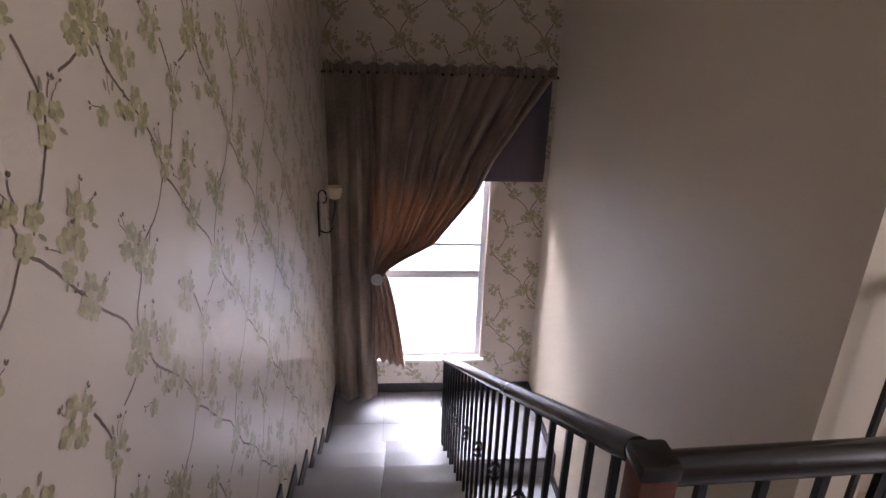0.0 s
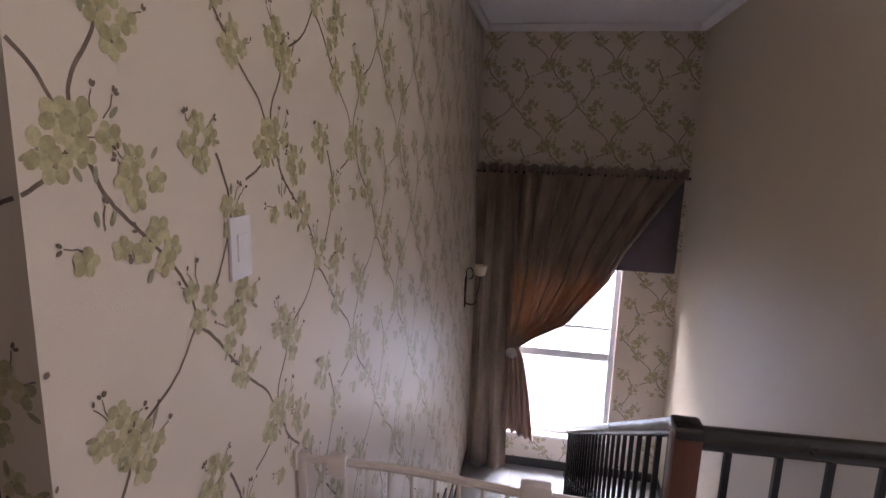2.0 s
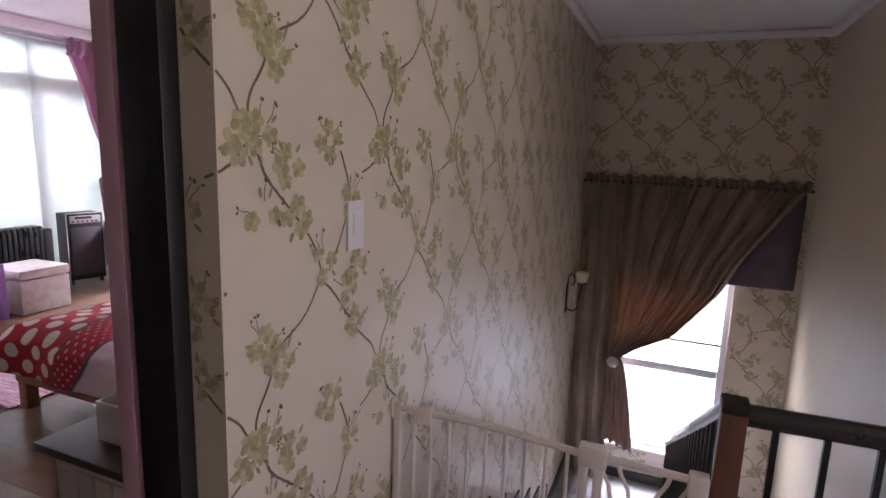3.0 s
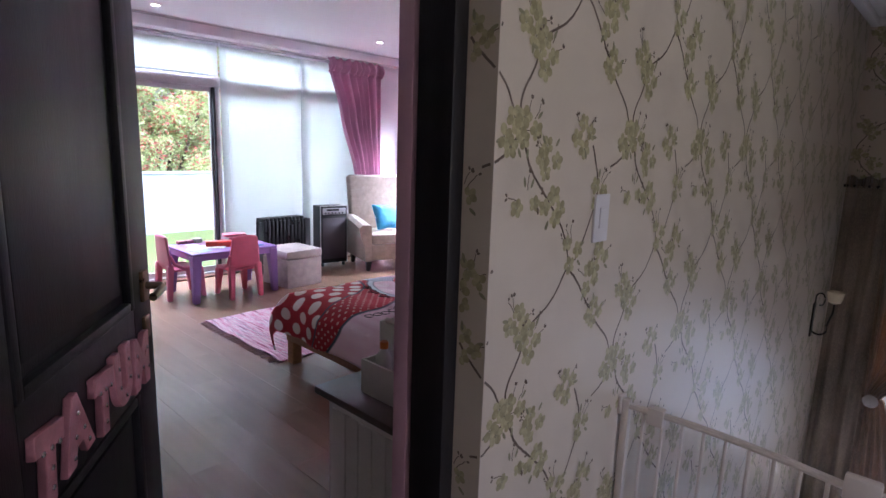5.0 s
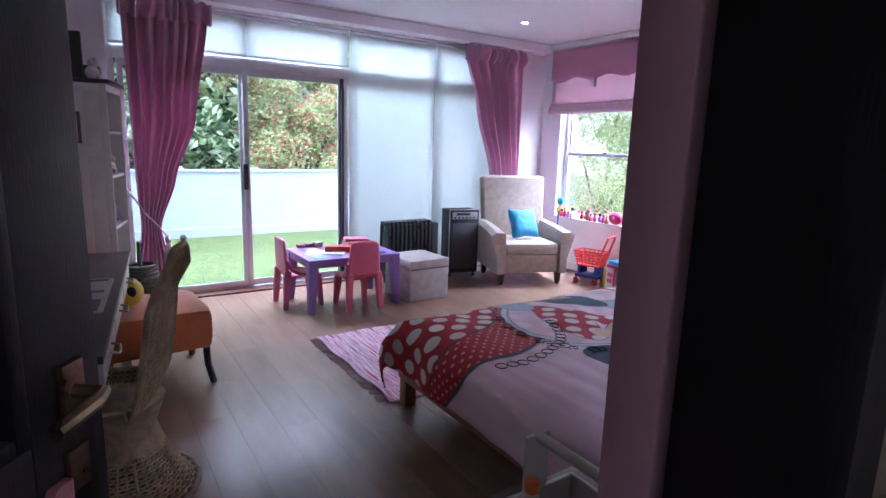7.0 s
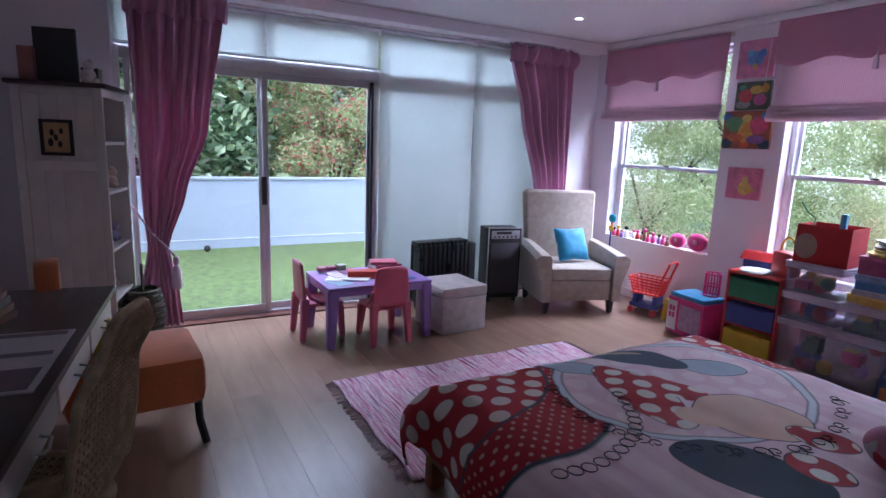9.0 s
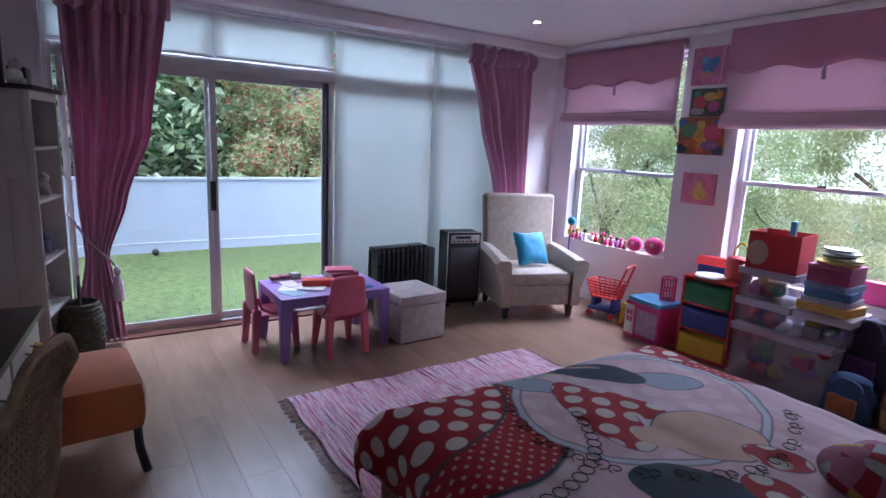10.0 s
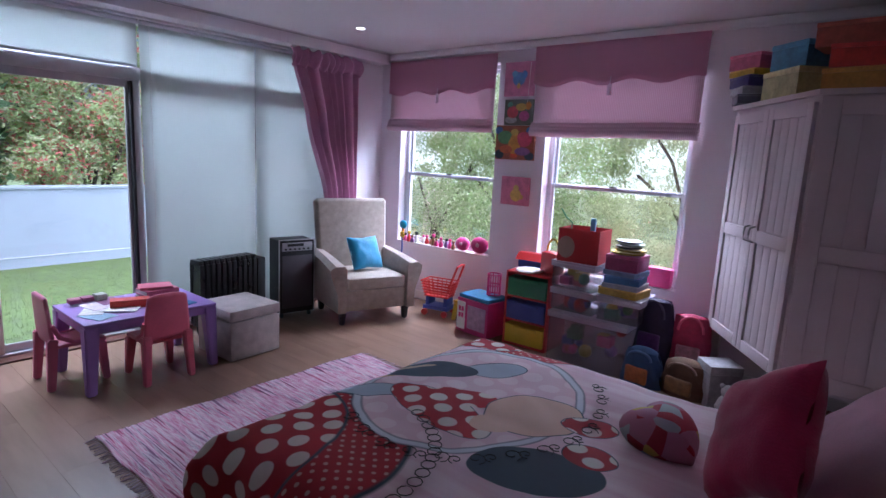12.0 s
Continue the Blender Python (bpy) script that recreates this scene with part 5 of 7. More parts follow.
part("apron", boxes((-0.30, -0.28, -0.36, 0.36, 0.40, 0.451), (0.28, 0.30, -0.36, 0.36, 0.40, 0.451), (-0.24, 0.24, -0.42, -0.40, 0.40, 0.451), (-0.24, 0.24, 0.40, 0.42, 0.40, 0.451), bev=0.004), M_LILAC, table)
for sx in (-1, 1):
    for sy in (-1, 1):
        bm = bmesh.new()
        taper_leg(bm, sx * 0.285, sy * 0.405, sx * 0.265, sy * 0.385, 0, 0.452, 0.028, 0.045)
        part("leg", bm, M_LILAC, table)


def kid_chair(x, y, rz, mt, label):
    """Moulded chair; the back is at local -x."""
    c = thing("play_chair", label, "chair", x, y, 0, rz, group="children's chairs")
    part("seat", boxes((-0.14, 0.16, -0.145, 0.145, 0.27, 0.295), bev=0.01), mt, c)
    for sy in (-1, 1):
        bm = bmesh.new()
        taper_leg(bm, 0.15, sy * 0.145, 0.125, sy * 0.125, 0, 0.272, 0.02, 0.032)
        part("leg", bm, mt, c)
        bm = bmesh.new()
        taper_leg(bm, -0.175, sy * 0.15, -0.15, sy * 0.135, 0, 0.34, 0.022, 0.03)
        part("leg", bm, mt, c)
    bm = bmesh.new()
    sheet(bm, lambda u, v: (-0.148 - 0.02 * v - 0.012 * math.cos((u - 0.5) * 3), (u - 0.5) * (0.30 - 0.05 * v ** 2), 0.31 + 0.31 * v - 0.02 * (2 * u - 1) ** 4), 16, 12)
    part("backrest", bm, mt, c, thick=0.022)
    for sy in (-1, 1):
        bm = bmesh.new()
        tube(bm, [(0.10, sy * 0.142, 0.292), (-0.03, sy * 0.147, 0.30), (-0.11, sy * 0.147, 0.345), (-0.150, sy * 0.143, 0.43)], 0.015, 8)
        part("arm_wing", bm, mt, c)
    return c


kid_chair(-5.30, 1.70, 90, M_PINKPLASTIC, "pink plastic children's chair at the table side")
kid_chair(-5.00, 2.13, 180, mat("rose_plastic", (0.66, 0.13, 0.20), 0.42, var=0.08, scale=9, bump=0.08), "rose plastic children's chair with arched back")


def slab_book(x, y, z, a, b2, h, rz, col, label, name="book"):
    o = thing(name, label, name, x, y, z, rz)
    part("cover", boxes((-a / 2, a / 2, -b2 / 2, -b2 / 2 + 0.004, 0, h), (-a / 2, a / 2, -b2 / 2 + 0.004, b2 / 2, 0, 0.003), (-a / 2, a / 2, -b2 / 2 + 0.004, b2 / 2, h - 0.003, h), bev=0.0008), mat("book_cover", col, 0.45, var=0.12, scale=14, bump=0.05), o)
    part("pages", boxes((-a / 2 + 0.004, a / 2 - 0.004, -b2 / 2 + 0.0045, b2 / 2 - 0.004, 0.0035, h - 0.0035)), mat("page_edges", (0.66, 0.62, 0.55), 0.8, fine=300, bump=0.2), o)
    return o


TT = 0.476
slab_book(-5.16, 2.02, TT, 0.24, 0.10, 0.055, 70, (0.55, 0.05, 0.03), "bright red box file on the table")
slab_book(-5.30, 2.27, TT, 0.27, 0.20, 0.03, 80, (0.03, 0.035, 0.05), "black notebook lying on the table")
slab_book(-5.31, 2.27, TT + 0.031, 0.24, 0.17, 0.035, 95, (0.45, 0.08, 0.14), "dusty red book on a notebook")
slab_book(-5.32, 2.26, TT + 0.067, 0.22, 0.15, 0.02, 75, (0.55, 0.12, 0.18), "thin pink book on a stack")
slab_book(-5.08, 2.26, TT, 0.30, 0.21, 0.008, 15, (0.04, 0.16, 0.35), "thin blue folder on the table")
for k, (x, y, r, c) in enumerate(((-5.05, 1.78, 20, (0.30, 0.42, 0.52)), (-5.18, 1.80, -30, (0.66, 0.62, 0.60)), (-5.28, 1.85, 10, (0.60, 0.5, 0.55)), (-5.10, 1.95, 55, (0.66, 0.66, 0.64)), (-5.36, 1.95, 5, (0.25, 0.10, 0.2)))):
    p = part("paper_sheet", boxes((-0.10, 0.10, -0.07, 0.07, 0, 0.002)), mat("drawing_paper", c, 0.8, var=0.2, scale=20, bump=0.05))
    p.matrix_world = pose(x, y, TT + 0.0008 + 0.0024 * k, 0, 0, r)
    tagged(p, "loose drawing paper spread on the table", "paper", "loose papers")

for k, (x, y) in enumerate(((-5.42, 1.76), (-5.43, 1.84), (-5.42, 1.92))):
    p = part("game_box", boxes((-0.035, 0.035, -0.036, 0.036, 0, 0.03 + 0.012 * (k == 2)), bev=0.003), mat("game_card", ((0.30, 0.06, 0.12), (0.26, 0.05, 0.12), (0.30, 0.30, 0.26))[k], 0.5, var=0.2, scale=30, bump=0.05))
    p.matrix_world = pose(x, y, TT + 0.0135, 0, 0, 4 * k)
    tagged(p, "small boxed game on loose papers", "game", "boxed games")

# ---- ottoman, heater, amplifier ----
M_CHENILLE = mat("beige_chenille", (0.42, 0.35, 0.33), 0.8, var=0.22, scale=14, fine=180, bump=0.35)
M_CHENILLE.node_tree.nodes["Principled BSDF"].inputs["Sheen Weight"].default_value = 0.3
ott = thing("ottoman", "pale crushed velvet cube ottoman on the floor", "ottoman", -5.07, 2.79, 0, 3)
part("box_body", boxes((-0.23, 0.23, -0.22, 0.22, 0.005, 0.31), bev=0.02), M_CHENILLE, ott)
part("lid", boxes((-0.235, 0.235, -0.225, 0.225, 0.312, 0.40), bev=0.025), M_CHENILLE, ott)
heater = thing("oil_heater", "black oil-filled radiator heater with fins", "heater", -5.52, 2.92, 0, 4)
for k in range(11):
    y = -0.25 + 0.05 * k
    bm = bmesh.new()
    box(bm, -0.075, 0.075, y - 0.006, y + 0.006, 0.10, 0.66, bev=0.005)
    box(bm, -0.082, -0.06, y - 0.018, y + 0.018, 0.12, 0.64, bev=0.006)
    box(bm, 0.06, 0.082, y - 0.018, y + 0.018, 0.12, 0.64, bev=0.006)
    box(bm, -0.07, 0.07, y - 0.022, y + 0.022, 0.63, 0.675, bev=0.012)
    part("fin", bm, mat("black_enamel", (0.012, 0.012, 0.013), 0.3, var=0.2, bump=0.03) if k == 0 else bpy.data.materials["black_enamel"], heater)
part("control_box", boxes((-0.08, 0.08, 0.275, 0.36, 0.12, 0.64), bev=0.012), M_RUBBER, heater)
part("base", boxes((-0.12, 0.12, -0.20, -0.16, 0.03, 0.10), (-0.12, 0.12, 0.20, 0.24, 0.03, 0.10), bev=0.008), M_RUBBER, heater)
for sx in (-1, 1):
    for y in (-0.18, 0.22):
        bm = bmesh.new()
        rod(bm, (sx * 0.10, y - 0.012, 0.022), (sx * 0.10, y + 0.012, 0.022), 0.022, n=14)
        part("castor", bm, M_RUBBER, heater)
amp = thing("amplifier", "tall black speaker amplifier with silver control panel", "amplifier", -5.62, 3.67, 0, -12)
part("cabinet", boxes((-0.13, 0.125, -0.175, 0.175, 0.05, 0.755), bev=0.012), mat("black_tolex", (0.014, 0.014, 0.016), 0.55, var=0.2, fine=300, bump=0.3), amp)
part("grille", boxes((0.126, 0.135, -0.15, 0.15, 0.10, 0.61), bev=0.004), mat("grille_cloth", (0.085, 0.075, 0.085), 0.85, var=0.1, fine=420, bump=0.4), amp, "dark grey grille cloth")
pan = part("control_panel", boxes((0.126, 0.138, -0.15, 0.15, 0.655, 0.735), bev=0.004), mat("brushed_steel", (0.45, 0.44, 0.46), 0.35, 0.8, bump=0.05), amp, "silver control panel")
for k in range(6):
    bm = bmesh.new()
    rod(bm, (0.138, -0.12 + 0.045 * k, 0.675), (0.15, -0.12 + 0.045 * k, 0.675), 0.009, n=10)
    part("knob", bm, M_RUBBER, pan, "black control knob")
part("display", boxes((0.138, 0.140, -0.10, 0.06, 0.70, 0.725)), M_RUBBER, pan)
part("edge_trim", boxes((0.118, 0.130, -0.18, -0.172, 0.05, 0.765), (0.118, 0.130, 0.172, 0.18, 0.05, 0.765), (0.118, 0.130, -0.172, 0.172, 0.757, 0.765), bev=0.002), M_ALU, amp)
for sx in (-1, 1):
    for sy in (-1, 1):
        bm = bmesh.new()
        rod(bm, (sx * 0.09, sy * 0.14 - 0.01, 0.026), (sx * 0.09, sy * 0.14 + 0.01, 0.026), 0.026, n=14)
        part("castor", bm, M_RUBBER, amp)

# ---- armchair ----
M_ARMCH = mat("beige_jacquard", (0.36, 0.285, 0.235), 0.72, var=0.2, scale=22, fine=160, bump=0.3)
M_ARMCH.node_tree.nodes["Principled BSDF"].inputs["Sheen Weight"].default_value = 0.35
arm = thing("armchair", "beige jacquard wing-less armchair with tall back", "armchair", -5.20, 4.215, 0, -18.7)
arm.scale = (1.04, 1.14, 1.0)
part("seat_base", boxes((-0.30, 0.33, -0.27, 0.27, 0.13, 0.33), bev=0.02), M_ARMCH, arm)
part("seat_cushion", boxes((-0.26, 0.35, -0.262, 0.262, 0.332, 0.455), bev=0.035), M_ARMCH, arm)
bm = bmesh.new()
sheet(bm, lambda u, v: (-0.27 - 0.10 * v + 0.03 * math.sin(math.pi * u), (u - 0.5) * (0.63 + 0.05 * v), 0.30 + 0.83 * v), 20, 24)
part("backrest", bm, M_ARMCH, arm, thick=0.14).modifiers.new("bevel", "BEVEL").width = 0.04
for sy in (-1, 1):
    bm = bmesh.new()
    n, prof = 14, []
    rings = []
    for k in range(n + 1):
        x = -0.30 + 0.66 * k / n
        top = 0.63 - 0.06 * (k / n) ** 1.6
        flare = 0.03 * (k / n)
        pts = [(0.275, 0.13), (0.275, top - 0.03), (0.29, top), (0.34 + flare, top + 0.005), (0.385 + flare, top - 0.03), (0.375 + flare, top - 0.10), (0.35, 0.30), (0.345, 0.13)]
        rings.append([bm.verts.new((x, sy * a, z)) for a, z in pts])
    for a, b2 in zip(rings, rings[1:]):
        for i in range(8):
            bm.faces.new((a[i], a[(i + 1) % 8], b2[(i + 1) % 8], b2[i]))
    bm.faces.new(rings[0]), bm.faces.new(rings[-1])
    bmesh.ops.bevel(bm, geom=[e for e in bm.edges if len(e.link_faces) == 2 and e.calc_face_angle(0) > 0.9], offset=0.012, segments=3, affect="EDGES")
    part("armrest", bm, M_ARMCH, arm)
    for sx in (-0.27, 0.29):
        bm = bmesh.new()
        taper_leg(bm, sx, sy * 0.29, sx, sy * 0.285, 0, 0.131, 0.02, 0.03)
        part("leg", bm, M_DARKWOOD, arm, "dark tapered wooden leg")
bm = bmesh.new()
tube(bm, [(0.352, -0.25, 0.44), (0.356, 0.25, 0.44)], 0.006, 6)
part("piping", bm, M_ARMCH, arm)
pillow("scatter_cushion", "turquoise velvet scatter cushion in the armchair", -5.18, 4.22, 0.625, 0.34, 0.34, 0.13, 0, 62, -10, velvet("turquoise_velvet", (0.015, 0.22, 0.40), 0.3, 0.5), "cushion")

# ---- rug ----
M_RUG, t, b = nodes_of("woven_rag_rug", 0.95)
co, mp, n1, rp = (t.nodes.new(k) for k in ("ShaderNodeTexCoord", "ShaderNodeMapping", "ShaderNodeTexNoise", "ShaderNodeValToRGB"))
mp.inputs["Scale"].default_value = (2.2, 58, 1)
n1.inputs["Scale"].default_value, n1.inputs["Detail"].default_value = 1.0, 3
t.links.new(co.outputs["Object"], mp.inputs[0]), t.links.new(mp.outputs[0], n1.inputs[0]), t.links.new(n1.outputs[0], rp.inputs[0]), t.links.new(rp.outputs[0], b.inputs["Base Color"])
for k, (p, c) in enumerate(((0.34, (0.10, 0.05, 0.09)), (0.39, (0.50, 0.10, 0.20)), (0.44, (0.64, 0.53, 0.57)), (0.51, (0.48, 0.15, 0.26)), (0.56, (0.66, 0.57, 0.61)), (0.64, (0.22, 0.09, 0.17)))):
    e = rp.color_ramp.elements[k] if k < 2 else rp.color_ramp.elements.new(p)
    e.position, e.color = p, (*c, 1)
bp = t.nodes.new("ShaderNodeBump")
bp.inputs["Strength"].default_value, bp.inputs["Distance"].default_value = 0.8, 0.008
t.links.new(n1.outputs[0], bp.inputs["Height"]), t.links.new(bp.outputs[0], b.inputs["Normal"])
rug = thing("rag_rug", "pink and white striped woven rag rug with fringe", "rug")
RX0, RX1, RY0, RY1 = -4.33, -3.12, 1.50, 3.42
bm = bmesh.new()
sheet(bm, lambda u, v: (RX0 + (RX1 - RX0) * u + 0.01 * math.sin(v * 21), RY0 + (RY1 - RY0) * v + 0.008 * math.sin(u * 17), 0.010 + 0.003 * noise.noise((u * 6, v * 9, 3)) + 0.0025 * math.sin(v * 330)), 60, 260)
part("weave", bm, M_RUG, rug, thick=0.008)
for y, s in ((RY0, -1), (RY1, 1)):
    bm = bmesh.new()
    for k in range(64):
        x = RX0 + (RX1 - RX0) * (k + 0.5) / 64
        dx = random.uniform(-0.02, 0.02)
        tube(bm, [(x, y, 0.008), (x + dx * 0.4, y + s * 0.025, 0.007), (x + dx, y + s * random.uniform(0.045, 0.065), 0.004)], 0.0028, 4)
    part("fringe", bm, mat("fringe_yarn", (0.40, 0.27, 0.30), 0.95, var=0.3, bump=0.2), rug, "knotted yarn fringe")

# ---- desk, chairs and bookcase ----
desk = thing("desk", "white painted desk with dark wooden top", "desk", -2.54, 0.13, 0, 173.6)
part("top", boxes((-0.05, 1.78, 0.0, 0.52, 0.735, 0.765), bev=0.005), M_CABTOP, desk, "dark brown desk top")
part("apron", boxes((-0.02, 1.75, 0.03, 0.05, 0.60, 0.734), (-0.02, 0.0, 0.05, 0.50, 0.60, 0.734), (1.73, 1.75, 0.05, 0.50, 0.60, 0.734), (-0.02, 1.75, 0.48, 0.50, 0.60, 0.734), bev=0.002), M_CABWHITE, desk)
for k in range(3):
    x = 0.05 + 0.56 * k
    dr = part("drawer", boxes((x, x + 0.52, 0.012, 0.029, 0.615, 0.72), bev=0.004), M_CABWHITE, desk)
    bm = bmesh.new()
    tube(bm, [(x + 0.21, 0.012, 0.668), (x + 0.21, -0.018, 0.660), (x + 0.26, -0.022, 0.650), (x + 0.31, -0.018, 0.660), (x + 0.31, 0.012, 0.668)], 0.005, 8)
    part("pull", bm, mat("pewter_pull", (0.30, 0.28, 0.27), 0.35, 0.8, bump=0.05), dr, "pewter bow handle")
for x in (0.01, 1.72):
    for y in (0.06, 0.47):
        part("leg", boxes((x - 0.025, x + 0.025, y - 0.025, y + 0.025, 0, 0.60), bev=0.004), M_CABWHITE, desk)


def on_desk(u, v):
    p = desk.matrix_world @ Vector((u, v, 0.766))
    return p.x, p.y, p.z


x, y, z = on_desk(0.75, 0.22)
blot = thing("desk_blotter", "open printed planner pad lying on the desk", "planner", x, y, z, 173.6)
part("pad", boxes((-0.30, 0.30, -0.18, 0.18, 0, 0.006), bev=0.001), mat("planner_paper", (0.40, 0.37, 0.40), 0.7, var=0.08, scale=10, bump=0.05), blot)
M_PLANNER = mat("planner_print", (0.13, 0.10, 0.12), 0.7, var=0.2, bump=0)
for q in ((-0.28, 0.28, 0.10, 0.15), (-0.28, -0.10, -0.16, -0.02), (0.02, 0.06, -0.16, 0.09), (0.24, 0.28, -0.16, 0.09)):
    part("printed_block", B(*q, 0.0062, 0.0072), M_PLANNER, blot)
for k, (c, dz) in enumerate((((0.20, 0.06, 0.05), 0.03), ((0.25, 0.12, 0.05), 0.028), ((0.14, 0.12, 0.05), 0.03), ((0.22, 0.07, 0.06), 0.025), ((0.30, 0.14, 0.10), 0.02))):
    x, y, z = on_desk(1.22, 0.40)
    slab_book(x, y, z + (0, 0.031, 0.06, 0.091, 0.117)[k], 0.22, 0.16, dz, 160 + 7 * k, c, "brown hardback book in a desk stack")
x, y, z = on_desk(0.95, 0.44)
pb = part("pink_box", B(x - 0.05, x + 0.05, y - 0.04, y + 0.04, z, z + 0.12, bev=0.008), M_PINKPLASTIC)
tagged(pb, "small pink box on the desk", "box")

M_WICKER = mat("wicker", (0.36, 0.25, 0.15), 0.6, var=0.45, scale=20, fine=200, bump=0.3)
wick = thing("wicker_chair", "brown woven wicker chair with scooped back", "chair", -2.95, 0.17, 0, -20)


def wick_base(u, v):
    a = 2 * math.pi * u
    r = 0.28 - 0.13 * v ** 0.6
    return (r * math.cos(a) * 1.05, r * math.sin(a), 0.01 + 0.20 * v)


def wick_shell(u, v):
    """Seat at the front, curling up into a tall back at +y."""
    a = (u - 0.5)
    if v < 0.4:
        q = v / 0.4
        return (a * (0.44 + 0.02 * q), -0.22 + 0.34 * q, 0.42 - 0.02 * math.sin(q * 3.1) + 0.05 * (2 * a) ** 4)
    q = (v - 0.4) / 0.6
    return (a * (0.46 - 0.10 * q * q) + 0.0, 0.12 + 0.09 * q ** 0.5 - 0.02 * (2 * a) ** 2 * (1 - q * 0.4) - 0.0 + 0.05 * max(0, q - 0.8) / 0.2, 0.42 + 0.62 * q - 0.10 * (2 * a) ** 4 * q)


for fn, nm, nu, nv, loop in ((wick_base, "base", 70, 16, True), (wick_shell, "shell", 36, 66, False)):
    bm = bmesh.new()
    for j in range(nv + 1):
        pts = [Vector(fn(i / nu, j / nv)) for i in range(nu + 1)]
        out = []
        for i, p in enumerate(pts):
            w = 0.005 * (1 if (i + j) % 2 else -1)
            out.append(p + (Vector((p.x, p.y, 0)).normalized() * w if loop else Vector((0, w, w))))
        tube(bm, out, 0.0055, 5)
    for i in range(0, nu, 2):
        tube(bm, [fn(i / nu, j / nv) for j in range(nv + 1)], 0.0045, 4)
    part(nm, bm, M_WICKER, wick)["kind"] = "stuff"
bm = bmesh.new()
sheet(bm, wick_shell, 24, 40)
part("lining", bm, mat("dark_cane", (0.11, 0.07, 0.042), 0.7, var=0.3, bump=0.2), wick, "dark woven cane backing", thick=0.004)
bm = bmesh.new()
tube(bm, [wick_shell(0, j / 30) for j in range(31)] + [wick_shell(i / 12, 1) for i in range(1, 12)] + [wick_shell(1, 1 - j / 30) for j in range(31)], 0.014, 8)
part("rim", bm, M_WICKER, wick)
bm = bmesh.new()
tube(bm, [wick_base(i / 30, 0) for i in range(31)], 0.012, 8)
part("base_rim", bm, M_WICKER, wick)
bm = bmesh.new()
lathe(bm, [(0.16, 0.20), (0.13, 0.30), (0.17, 0.415)], n=24)
part("pedestal", bm, M_WICKER, wick)

M_ORANGE = velvet("burnt_orange_suede", (0.46, 0.125, 0.035), 0.3, 0.8)
och = thing("slipper_chair", "burnt orange upholstered slipper chair with dark legs", "chair", -4.16, 0.40, 0, 4)
part("seat", boxes((-0.29, 0.29, -0.32, 0.30, 0.21, 0.47), bev=0.075), M_ORANGE, och)
bm = bmesh.new()
sheet(bm, lambda u, v: (-0.42 + 0.26 * u, -0.33 - 0.02 * v, 0.24 + 0.66 * v - 0.10 * (2 * u - 1) ** 4 * v), 12, 12)
part("backrest", bm, M_ORANGE, och, thick=0.10)
part("back_link", boxes((-0.46, -0.27, -0.36, -0.10, 0.22, 0.34), bev=0.02), M_ORANGE, och)
for sx in (-1, 1):
    for sy in (-0.26, 0.25):
        bm = bmesh.new()
        tube(bm, [(sx * 0.25, sy, 0.22), (sx * 0.252, sy + 0.005, 0.12), (sx * 0.262, sy + 0.02, 0.05), (sx * 0.275, sy + 0.03, 0.0)], 0.021, 8)
        part("leg", bm, M_DARKWOOD, och, "dark curved wooden leg")

bc = thing("bookcase", "white beadboard bookcase with open toy-filled shelves", "bookcase")
CX0, CX1, CY0, CY1, CH = -5.72, -5.20, -0.19, 0.30, 1.81
bside = part("side_panel", B(CX1 - 0.019, CX1 - 0.0145, CY0, CY1, 0, CH), M_CABWHITE, bc)
for nm, y0, y1, z0, z1 in (("stile", CY0, CY0 + 0.05, 0, CH), ("stile", CY1 - 0.05, CY1, 0, CH), ("rail", CY0 + 0.0505, CY1 - 0.0505, CH - 0.05, CH), ("rail", CY0 + 0.0505, CY1 - 0.0505, 1.30, 1.36), ("rail", CY0 + 0.0505, CY1 - 0.0505, 0, 0.12)):
    part(nm, B(CX1 - 0.0143, CX1, y0, y1, z0, z1, bev=0.003), M_CABWHITE, bside)
for k in range(4):
    ya = CY0 + 0.05 + 0.0975 * k
    part("board", B(CX1 - 0.014, CX1 - 0.008, ya + 0.003, ya + 0.0945, 0.12, CH - 0.05, bev=0.0015), M_CABWHITE, bside)
part("carcass", boxes((CX0, CX0 + 0.02, CY0, CY1, 0, CH), (CX0 + 0.02, CX1 - 0.021, CY0, CY0 + 0.015, 0, CH), (CX0 + 0.02, CX1 - 0.021, CY1 - 0.022, CY1, CH - 0.05, CH), bev=0.002), M_CABWHITE, bc)
for z in (0.10, 0.42, 0.76, 1.14, 1.46):
    part("shelf", boxes((CX0 + 0.02, CX1 - 0.021, CY0 + 0.015, CY1 - 0.01, z, z + 0.02), bev=0.002), M_CABWHITE, bc)
part("top", boxes((CX0 - 0.02, CX1 + 0.03, CY0 - 0.02, CY1 + 0.03, CH + 0.001, CH + 0.028), bev=0.005), M_CABTOP, bc, "dark brown cornice top")
fr = thing("framed_picture", "small brown framed picture on the bookcase side", "picture")
part("frame", boxes((CX1 + 0.001, CX1 + 0.014, -0.05, -0.03, 1.39, 1.61), (CX1 + 0.001, CX1 + 0.014, 0.11, 0.13, 1.39, 1.61), (CX1 + 0.001, CX1 + 0.014, -0.03, 0.11, 1.39, 1.41), (CX1 + 0.001, CX1 + 0.014, -0.03, 0.11, 1.59, 1.61), bev=0.003), M_DARKWOOD, fr)
part("mount", boxes((CX1 + 0.001, CX1 + 0.006, -0.03, 0.11, 1.41, 1.59)), mat("sepia_print", (0.42, 0.28, 0.13), 0.7, var=0.15, scale=20, bump=0), fr)
